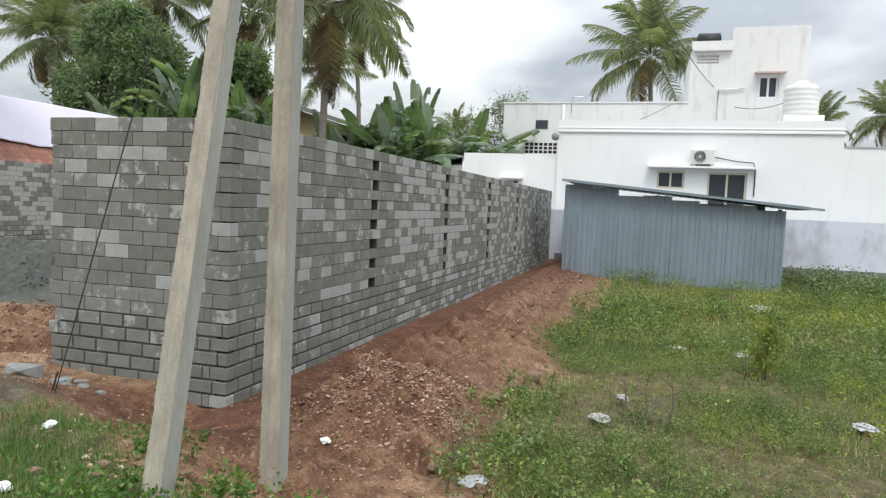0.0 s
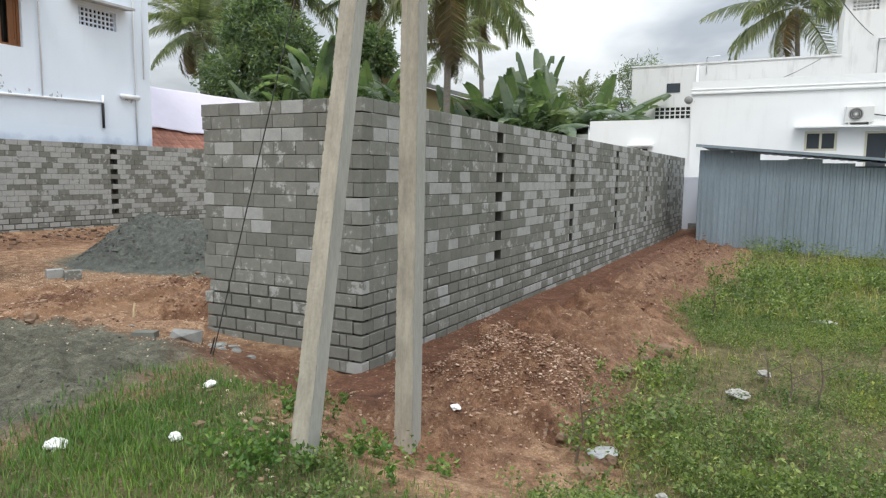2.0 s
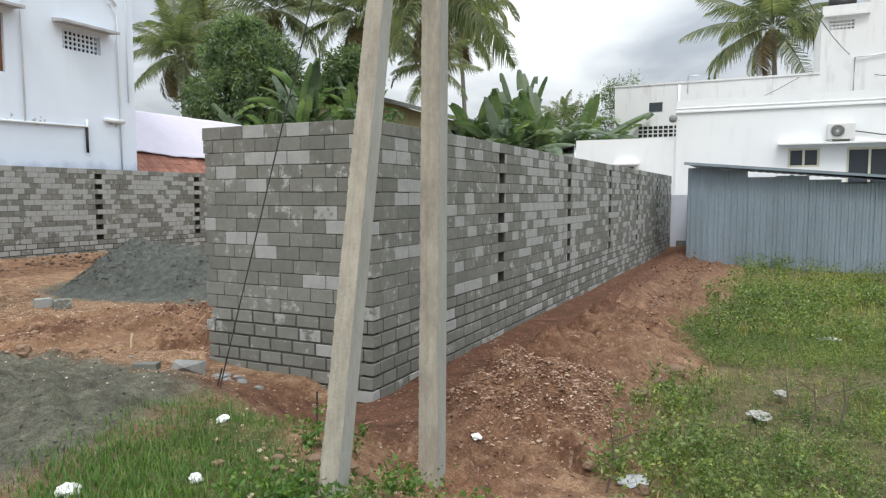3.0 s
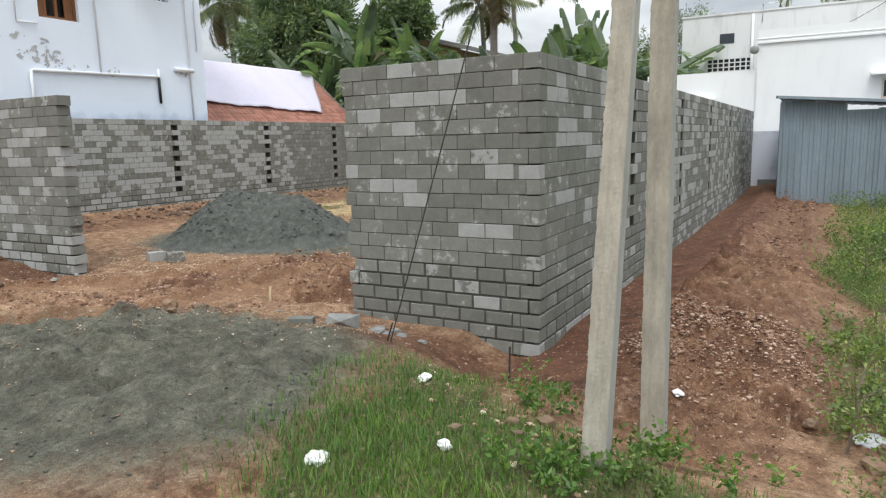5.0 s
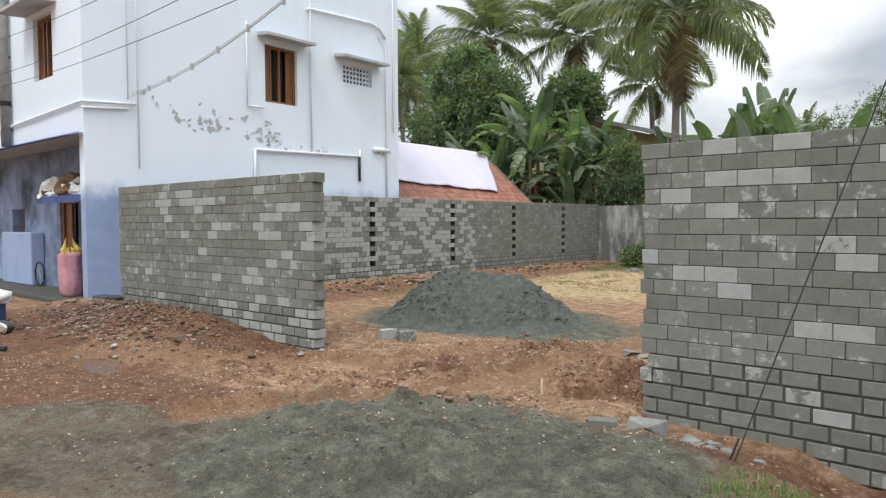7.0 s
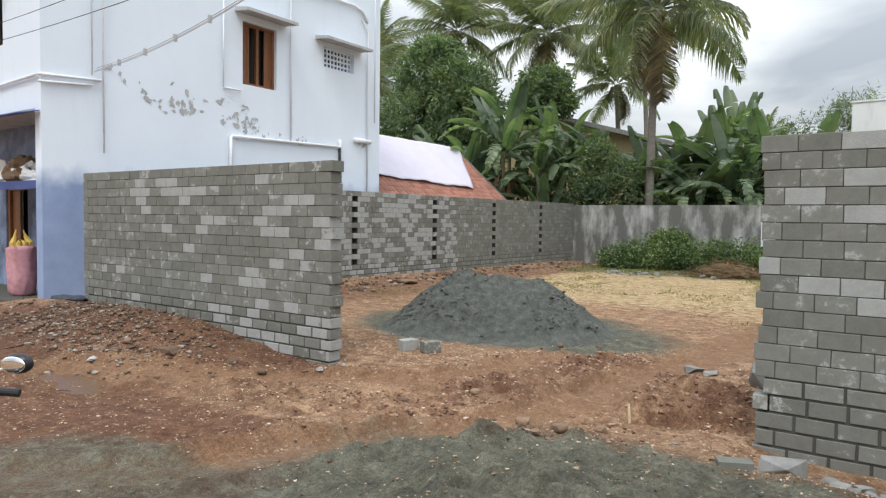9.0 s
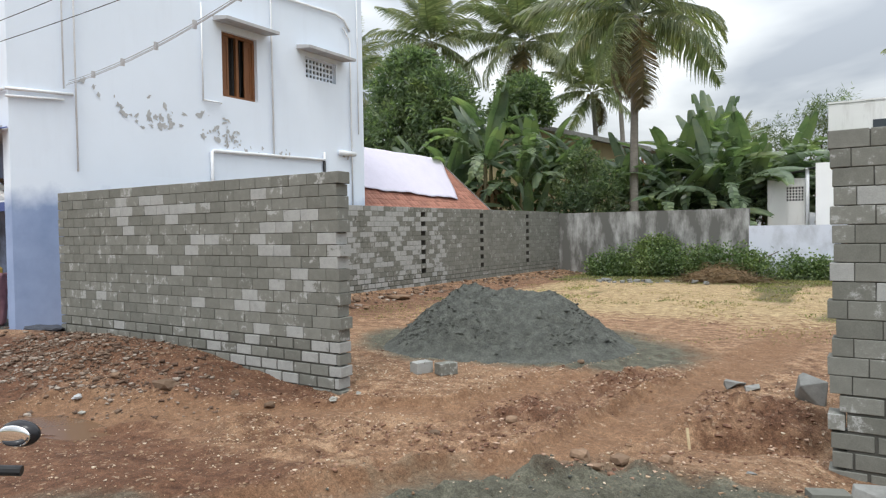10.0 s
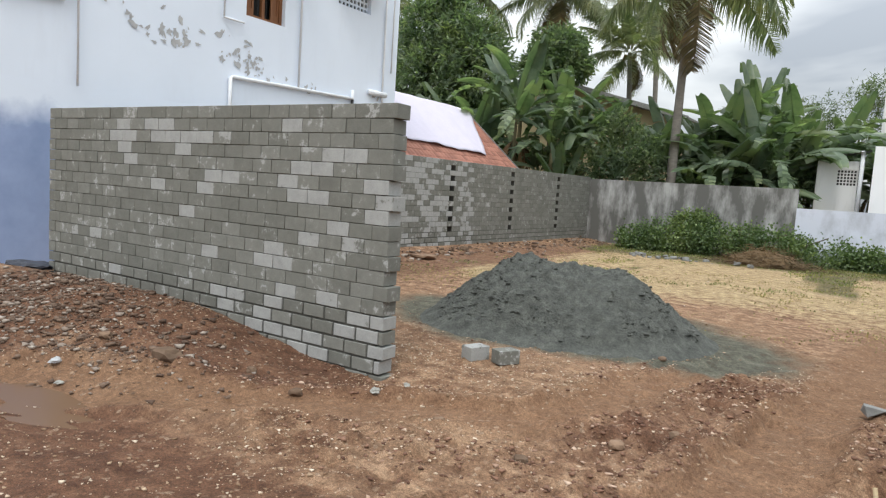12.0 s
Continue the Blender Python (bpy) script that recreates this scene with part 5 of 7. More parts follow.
# ---- the two concrete poles and the stay wire ----


def concrete_pole(name, foot, head, w0, w1, d0, d1, turn, label):
    """A tapered, rectangular prestressed pole with a sunk panel and ragged corners along it."""
    foot, head = Vector(foot), Vector(head)
    root = thing(name, foot, label, "utility pole")
    up = (head - foot).normalized()
    length = (head - foot).length
    across = (Vector((1, 0, 0)) - up * up.x).normalized()
    q = Matrix((across, up.cross(across), up)).transposed().to_4x4() @ pose(0, 0, 0, 0, 0, turn)
    rnd = random.Random(name)
    n = 140
    V, F = [], []
    prof = [(-0.5, -0.5), (-0.18, -0.5), (0.0, -0.5), (0.1, -0.5), (0.18, -0.5), (0.5, -0.5), (0.5, 0.5), (0.18, 0.5), (0.12, 0.40), (-0.12, 0.40), (-0.18, 0.5), (-0.5, 0.5)]
    for i in range(n + 1):
        t = i / n
        w, d = w0 + (w1 - w0) * t, d0 + (d1 - d0) * t
        for j, (a, b) in enumerate(prof):
            e = rnd.uniform(-0.006, 0.001) if j in (0, 11) else 0.0
            V.append(tuple(q @ Vector((a * w + e * (1 if a > 0 else -1), b * d + e * (1 if b > 0 else -1), t * length))))
    m = len(prof)
    for i in range(n):
        for j in range(m):
            F.append((i * m + j, i * m + (j + 1) % m, (i + 1) * m + (j + 1) % m, (i + 1) * m + j))
    F.append(tuple(range(m))[::-1])
    F.append(tuple(n * m + j for j in range(m)))
    part("shaft", (V, F), M_CONCRETE, root)
    # the rough cast face with its ragged edges, a little proud of the shaft
    V, F = [], []
    cols = (-0.5, -0.4, -0.29, -0.17, -0.05, 0.06, 0.18, 0.3, 0.4, 0.5)
    for i in range(n * 4 + 1):
        t = i / (n * 4)
        w, d = w0 + (w1 - w0) * t, d0 + (d1 - d0) * t
        for k, a in enumerate(cols):
            deep = -0.004
            e = rnd.uniform(-0.006, 0.002) - 0.03 * max(0.0, noise.noise(Vector((k, foot.x * 9, t * 22))) - 0.15) if k in (0, 9) else rnd.uniform(-0.002, 0.002)
            V.append(tuple(q @ Vector((a * w + (e if a > 0 else -e), -0.5 * d + deep + rnd.uniform(-0.0009, 0.0006) - (0.006 if k in (4, 5) else 0.0), t * length))))
    c = len(cols)
    for i in range(n * 4):
        for k in range(c - 1):
            F.append((i * c + k, i * c + k + 1, (i + 1) * c + k + 1, (i + 1) * c + k))
    part("cast_face", (V, F), M_CONCRETE_ROUGH, root, "rough brownish crumbling cast face")
    return root


concrete_pole("utility_pole", (-2.45, 4.22, -0.75), (-2.48, 4.42, 8.2), 0.158, 0.13, 0.135, 0.11, 0, "square grey concrete utility pole standing upright in weeds")
concrete_pole("strut_pole", (-2.54, 3.04, -0.35), (-2.50, 4.30, 6.5), 0.135, 0.115, 0.115, 0.10, 0, "square grey concrete strut pole leaning on another pole")


def wires():
    st = thing("stay_wire", (-4.77, 4.51, gz(-4.77, 4.51)), "thin twisted steel stay wire anchored in the ground", "wire")
    z0 = gz(-4.77, 4.51)
    part("strand", tube([(0, 0, -0.1), (-2.31 + 4.77, -0.09, 7.2 - z0)], 0.0055, 6), M_WIRE, st)
    part("grip", tube([(0.0, 0, 0.0), (0.06, 0, 0.17)], 0.0075, 8), M_WIRE, st)
    rod = thing("anchor_rod", (-3.56, 4.35, gz(-3.56, 4.35)), "rusty steel anchor rod sticking out of red earth", "rod")
    part("rod", tube([(0, 0, -0.1), (0.01, 0, 0.30)], 0.008, 6), M_WIRE, rod)
    sv = thing("service_cable", (0, 0, 0), "pair of grey overhead service cables with spacers", "cable")
    a, b = Vector((-18.1, 6.5, 4.6)), Vector((-2.45, 4.35, 7.6))
    for k, off in enumerate((Vector((0, 0, 0)), Vector((0, 0.02, 0.045)), Vector((0, -0.03, -0.04)))):
        pts = [a.lerp(b, s / 24) + off - Vector((0, 0, 0.9 * (1 - (2 * s / 24 - 1) ** 2))) for s in range(25)]
        part("cable", tube(pts, 0.006, 5), M_GREYWIRE, sv)
    for s in range(1, 14):
        p = a.lerp(b, s / 14) - Vector((0, 0, 0.9 * (1 - (2 * s / 14 - 1) ** 2)))
        part("spacer", box(p.x - 0.012, p.x + 0.012, p.y - 0.035, p.y + 0.025, p.z - 0.055, p.z + 0.06), M_GREYWIRE, sv)
    for e0, e1 in (((-2.48, 4.42, 7.9), (3.0, 36.1, 8.2)),):
        w = thing("overhead_wire", (0, 0, 0), "single black overhead wire from the pole", "wire")
        e0, e1 = Vector(e0), Vector(e1)
        part("strand", tube([e0.lerp(e1, s / 20) - Vector((0, 0, 0.7 * (1 - (2 * s / 20 - 1) ** 2))) for s in range(21)], 0.016, 5), M_WIRE, w)
    for z0, z1, sag in ((5.45, 5.6, 0.35), (5.15, 5.05, 0.3), (6.3, 5.9, 0.35)):
        w = thing("overhead_wire", (0, 0, 0), "thin black overhead wire running past the house", "wire")
        e0, e1 = Vector((-22.4, 5.26, z0)), Vector((-2.45, 4.34, z1))
        part("strand", tube([e0.lerp(e1, s / 20) - Vector((0, 0, sag * (1 - (2 * s / 20 - 1) ** 2))) for s in range(21)], 0.006, 5), M_WIRE, w)
    for e0, e1 in (((-3.4, 27.9, 4.7), (1.0, 36.0, 7.3)), ((4.0, 36.0, 7.2), (6.4, 33.2, 7.3))):
        w = thing("overhead_wire", (0, 0, 0), "thin slack wire strung between the white houses", "wire")
        e0, e1 = Vector(e0), Vector(e1)
        part("strand", tube([e0.lerp(e1, s / 12) - Vector((0, 0, 0.3 * (1 - (2 * s / 12 - 1) ** 2))) for s in range(13)], 0.014, 5), M_WIRE, w)


M_GREYWIRE = simple("grey_cable", (0.45, 0.45, 0.47), 0.6, vary=0.1)
wires()


# ---- plants ----
M_PALM = leaf_material("coconut_leaflet", (0.245, 0.275, 0.178), (0.40, 0.41, 0.285), 0.35, 0.42, 0.5)
M_PALM_DRY = leaf_material("dry_coconut_leaflet", (0.20, 0.155, 0.08), (0.28, 0.21, 0.11), 0.4, 0.7, 0.15)
M_BANANA = leaf_material("banana_leaf", (0.185, 0.250, 0.160), (0.31, 0.39, 0.25), 0.35, 0.34, 0.48)
M_BANANA_DRY = leaf_material("dry_banana_leaf", (0.20, 0.13, 0.07), (0.26, 0.18, 0.09), 0.4, 0.8, 0.2)
M_MANGO = leaf_material("mango_leaf", (0.185, 0.250, 0.155), (0.30, 0.37, 0.22), 0.35, 0.38, 0.55)
M_SHRUB = leaf_material("shrub_leaf", (0.145, 0.215, 0.085), (0.25, 0.32, 0.13), 0.4, 0.45, 0.35)
M_LIGHT = leaf_material("light_feathery_leaf", (0.13, 0.185, 0.075), (0.22, 0.28, 0.13), 0.3, 0.5, 0.3)
M_GRASS = leaf_material("grass_blade", (0.23, 0.26, 0.085), (0.46, 0.43, 0.19), 0.45, 0.6, 0.4)
M_DRYGRASS = leaf_material("straw_grass", (0.30, 0.26, 0.11), (0.44, 0.37, 0.18), 0.45, 0.7, 0.25)
M_VERGE = leaf_material("verge_grass", (0.105, 0.21, 0.042), (0.22, 0.32, 0.08), 0.45, 0.55, 0.35)
M_WEED = leaf_material("weed_leaf", (0.165, 0.242, 0.072), (0.34, 0.40, 0.14), 0.5, 0.55, 0.4)
M_YELLOWISH = leaf_material("yellow_green_weed", (0.27, 0.31, 0.06), (0.42, 0.42, 0.09), 0.35, 0.5, 0.4)
M_STRAW = leaf_material("dead_brush", (0.16, 0.105, 0.055), (0.25, 0.18, 0.10), 0.45, 0.8, 0.1)
M_BARK = simple("palm_bark", (0.22, 0.20, 0.175), 0.9, 0, 0.3, 3, 22, 0.6, "World", stretch=(1, 1, 3))
M_BARK_DARK = simple("dark_bark", (0.14, 0.11, 0.085), 0.95, 0, 0.3, 3, 22, 0.6, "World")
M_STEM = simple("banana_stem", (0.17, 0.145, 0.075), 0.7, 0, 0.35, 3, 18, 0.3, "World", stretch=(1, 1, 0.3))


def fast_mesh(name, V, F, material):
    """A mesh from arrays of places and equal-sided faces."""
    V, F = np.asarray(V, np.float32), np.asarray(F, np.int32)
    me = bpy.data.meshes.new(name)
    me.vertices.add(len(V))
    me.vertices.foreach_set("co", V.ravel())
    me.loops.add(F.size)
    me.loops.foreach_set("vertex_index", F.ravel())
    me.polygons.add(len(F))
    me.polygons.foreach_set("loop_start", np.arange(0, F.size, F.shape[1]))
    me.polygons.foreach_set("loop_total", np.full(len(F), F.shape[1]))
    me.update()
    me.materials.append(material)
    return me


def leaves(places, ways, length, width, rng, fold=0.25):
    """Pointed leaves: a kite of four corners at each place, lying along its way."""
    n = len(places)
    ways = ways / np.linalg.norm(ways, axis=1, keepdims=True)
    ref = rng.normal(size=(n, 3))
    side = np.cross(ways, ref)
    side /= np.linalg.norm(side, axis=1, keepdims=True) + 1e-9
    nor = np.cross(side, ways)
    L, W = np.broadcast_to(length, n)[:, None], np.broadcast_to(width, n)[:, None]
    a = places
    b = places + ways * L * 0.45 + side * W * 0.5 + nor * W * fold
    c = places + ways * L
    d = places + ways * L * 0.45 - side * W * 0.5 + nor * W * fold
    V = np.stack([a, b, c, d], 1).reshape(-1, 3)
    F = np.arange(4 * n).reshape(n, 4)
    return V, F


def frond_mesh(seed, length=4.3, droop=1.0, material=None):
    """A coconut frond: a bending midrib with two rows of hanging leaflets; grows along x."""
    rng = np.random.default_rng(seed)
    V, F = [], []
    n = 16
    s = np.linspace(0, 1, n)
    ang = 0.25 - droop * (s ** 1.4) * 1.5
    x = np.cumsum(np.cos(ang)) * length / n
    z = np.cumsum(np.sin(ang)) * length / n
    y = 0.12 * np.sin(s * 3 + seed)
    for i in range(n):   # midrib, three-sided
        r = 0.045 * (1 - 0.85 * s[i])
        for a in (0, 2.09, 4.19):
            V.append((x[i], y[i] + r * math.cos(a), z[i] + r * math.sin(a)))
    for i in range(n - 1):
        for k in range(3):
            F.append((i * 3 + k, i * 3 + (k + 1) % 3, (i + 1) * 3 + (k + 1) % 3, (i + 1) * 3 + k))
    m = 78
    for j in range(m):
        t = 0.12 + 0.88 * j / m
        px_, py, pz = (np.interp(t, s, q) for q in (x, y, z))
        ln = 1.12 * math.sin(math.pi * min(1, 0.18 + 0.80 * t)) ** 0.7 * rng.uniform(0.8, 1.1)
        for sd in (-1, 1):
            if rng.random() < 0.06:
                continue
            fwd, down = 0.45 + 0.3 * t, rng.uniform(0.4, 1.05)
            mid = np.array([px_ + fwd * ln * 0.4, py + sd * ln * 0.40, pz - down * ln * 0.22])
            end = np.array([px_ + fwd * ln * 0.7, py + sd * ln * 0.58, pz - down * ln * 0.75])
            w = 0.026
            a0, a1 = np.array([px_ - w, py, pz]), np.array([px_ + w, py, pz])
            k0 = len(V)
            V += [tuple(a0), tuple(a1), tuple(mid + (w, 0, 0)), tuple(mid - (w, 0, 0.0)), tuple(end + (0.006, 0, 0)), tuple(end - (0.006, 0, 0))]
            F += [(k0, k0 + 1, k0 + 2, k0 + 3), (k0 + 3, k0 + 2, k0 + 4, k0 + 5)]
    return fast_mesh("frond", V, F, material or M_PALM)


FRONDS = [frond_mesh(k, 4.3, d) for k, d in enumerate((0.45, 0.75, 1.0, 0.6))]
DRY_FRONDS = [frond_mesh(9, 3.6, 1.3, M_PALM_DRY)]


def palm(foot, crown, fronds=26, size=1.0, seed=0, dry=2, lean=0.3):
    foot, crown = Vector(foot), Vector(crown)
    rnd = random.Random(seed)
    t = thing("coconut_palm", foot, "tall coconut palm with a slim grey trunk and drooping fronds", "palm tree", group="coconut palms")
    h = crown - foot
    bow = Vector((lean, 0.1, 0))
    pts = [h * (i / 14) + bow * math.sin(math.pi * i / 14) for i in range(15)]
    part("trunk", tube(pts, [0.20 - 0.075 * (i / 14) + (0.08 if i == 0 else 0) + 0.006 * (i % 2) for i in range(15)], 10), M_BARK, t, smooth=True)
    for k in range(fronds + dry):
        old = k >= fronds
        me = rnd.choice(DRY_FRONDS if old else FRONDS)
        o = new("frond", me)
        o.parent = t
        lift = -58 if old else 78 - 116 * ((k / fronds) ** 0.95) + rnd.uniform(-9, 9)
        sc = size * rnd.uniform(0.85, 1.08)
        o.matrix_basis = Matrix.Translation(h) @ pose(0, 0, 0, 0, 0, k * 137.5 + rnd.uniform(-12, 12)) @ pose(0, 0, 0, rnd.uniform(-25, 25), -lift, 0) @ Matrix.Diagonal((sc, sc, sc, 1))
    for k in range(6):
        bm = bmesh.new()
        bmesh.ops.create_icosphere(bm, subdivisions=1, radius=0.14)
        o = part("coconut", bm, M_PALM_NUT, t, smooth=True)
        a = k * 1.05
        o.matrix_basis = Matrix.Translation(h + Vector((0.28 * math.cos(a), 0.28 * math.sin(a), -0.25 - 0.08 * (k % 2))))
    return t


M_PALM_NUT = simple("green_coconut", (0.20, 0.17, 0.06), 0.5, vary=0.3)


def banana_leaf_mesh(seed, length=2.4, width=0.62, bend=1.2, tears=7, material=None):
    """A banana leaf along x: a channelled midrib and a blade torn into strips at the edges."""
    rng = np.random.default_rng(seed + 50)
    n = 30
    s = np.linspace(0, 1, n + 1)
    ang = 0.55 - bend * s ** 1.3
    x = np.concatenate([[0], np.cumsum(np.cos(ang[:-1]))]) * length / n
    z = np.concatenate([[0], np.cumsum(np.sin(ang[:-1]))]) * length / n
    V, F = [], []
    for i in range(n + 1):
        r = 0.028 * (1 - 0.9 * s[i])
        for a in (0, 2.09, 4.19):
            V.append((x[i], r * math.cos(a), z[i] - 0.01 + r * math.sin(a)))
    for i in range(n):
        for k in range(3):
            F.append((i * 3 + k, i * 3 + (k + 1) % 3, (i + 1) * 3 + (k + 1) % 3, (i + 1) * 3 + k))
    for sd in (-1, 1):
        cuts = set(rng.choice(np.arange(6, n - 1), size=min(tears, n - 8), replace=False).tolist())
        sag, slip = rng.uniform(0.15, 0.4), 0.0
        prev = None

        def rib(i):
            w = width * 0.5 * (math.sin(math.pi * min(1.0, (s[i] - 0.1) / 0.92 * 0.93 + 0.05)) ** 0.5 if s[i] > 0.1 else 0)
            k0 = len(V)
            V.extend([(x[i], 0, z[i] + 0.012), (x[i] + 0.05 + slip * 0.4, sd * w * 0.55, z[i] + 0.03 - w * 0.45 * sag), (x[i] + 0.10 + slip, sd * w * math.cos(sag), z[i] + 0.02 - w * math.sin(sag) * 1.05)])
            return k0
        for i in range(3, n + 1):
            k0 = rib(i)
            if prev is not None:
                F += [(prev, prev + 1, k0 + 1, k0), (prev + 1, prev + 2, k0 + 2, k0 + 1)]
            if i in cuts:
                sag, slip = rng.uniform(0.15, 1.15), rng.uniform(0.0, 0.06)
                k0 = rib(i)
            prev = k0
    return fast_mesh("leaf", V, F, material or M_BANANA)


BANANA_LEAVES = [banana_leaf_mesh(k, 3.0, w, b, t) for k, (w, b, t) in enumerate(((0.52, 1.7, 12), (0.50, 2.2, 20), (0.74, 0.35, 2), (0.48, 2.7, 21), (0.54, 1.4, 6)))]
BANANA_DEAD = [banana_leaf_mesh(20, 2.1, 0.35, 3.2, 12, M_BANANA_DRY)]


def banana(x, y, z, height, seed=0, n=9, size=1.0, dead=2, upright=1):
    rnd = random.Random(seed)
    t = thing("banana_plant", (x, y, z), "banana plant with broad green leaves, partly torn", "banana plant", group="banana plants")
    part("stem", tube([(0, 0, 0), (0.03, 0.02, height * 0.5), (0.05, 0, height)], [0.15 * size, 0.12 * size, 0.07 * size], 10), M_STEM, t, smooth=True)
    for k in range(n + dead):
        old = k >= n
        o = new("leaf", rnd.choice(BANANA_DEAD) if old else BANANA_LEAVES[2] if k < upright else rnd.choice(BANANA_LEAVES))
        o.parent = t
        lift = -50 if old else 66 if k < upright else rnd.uniform(12, 74)
        sc = 1.15 * size * rnd.uniform(0.8, 1.15)
        zz = height * (0.8 if old else 0.93 + 0.07 * rnd.random())
        o.matrix_basis = pose(0.05, 0, zz, 0, 0, k * 137.5 + rnd.uniform(-20, 20)) @ pose(0, 0, 0, rnd.uniform(-18, 18), -lift + 18, 0) @ Matrix.Diagonal((sc, sc, sc, 1))
    return t


def crown_leaves(centres, radii, count, length, width, seed, material, name="crown", down=0.3, shell=0.55):
    """Many leaves in clumps: the clumps sit on the outer part of each ball."""
    rng = np.random.default_rng(seed)
    P, D = [], []
    for c, r in zip(centres, radii):
        clumps = max(8, int(count / 26 / len(centres)))
        v = rng.normal(size=(clumps, 3))
        v /= np.linalg.norm(v, axis=1, keepdims=True)
        rad = (shell + (1 - shell) * rng.random((clumps, 1)) ** 0.6)
        cl = np.array(c) + v * rad * np.array(r)
        for q, vv in zip(cl, v):
            m = int(26 * rng.uniform(0.6, 1.4))
            P.append(q + rng.normal(size=(m, 3)) * 0.16 * np.mean(r) ** 0.5)
            D.append(rng.normal(size=(m, 3)) * 0.8 + vv - np.array([0, 0, down]))
    P, D = np.concatenate(P), np.concatenate(D)
    V, F = leaves(P, D, rng.uniform(0.7, 1.2, len(P)) * length, rng.uniform(0.8, 1.2, len(P)) * width, rng)
    return fast_mesh(name, V, F, material)


def tree(name, foot, balls, trunk_h, label, category, count, length, width, seed, material, bark=None, r0=0.28, shell=0.55):
    foot = Vector(foot)
    t = thing(name, foot, label, category)
    bm = tube([(0, 0, 0), (0.1, 0.05, trunk_h * 0.5), (0.0, 0.1, trunk_h)], [r0, r0 * 0.8, r0 * 0.65], 10)
    part("trunk", bm, bark or M_BARK_DARK, t, smooth=True)
    for c, r in balls:
        cc = Vector(c) - foot
        part("limb", tube([(0, 0.1, trunk_h * 0.9), tuple(Vector((0, 0.1, trunk_h * 0.9)).lerp(cc, 0.5) + Vector((0, 0, 0.3))), tuple(cc)], [r0 * 0.5, r0 * 0.32, r0 * 0.1], 7), bark or M_BARK_DARK, t, smooth=True)
    me = crown_leaves([tuple(Vector(c) - foot) for c, r in balls], [r for c, r in balls], count, length, width, seed, material, shell=shell)
    o = new("crown", me)
    o.parent = t
    return t


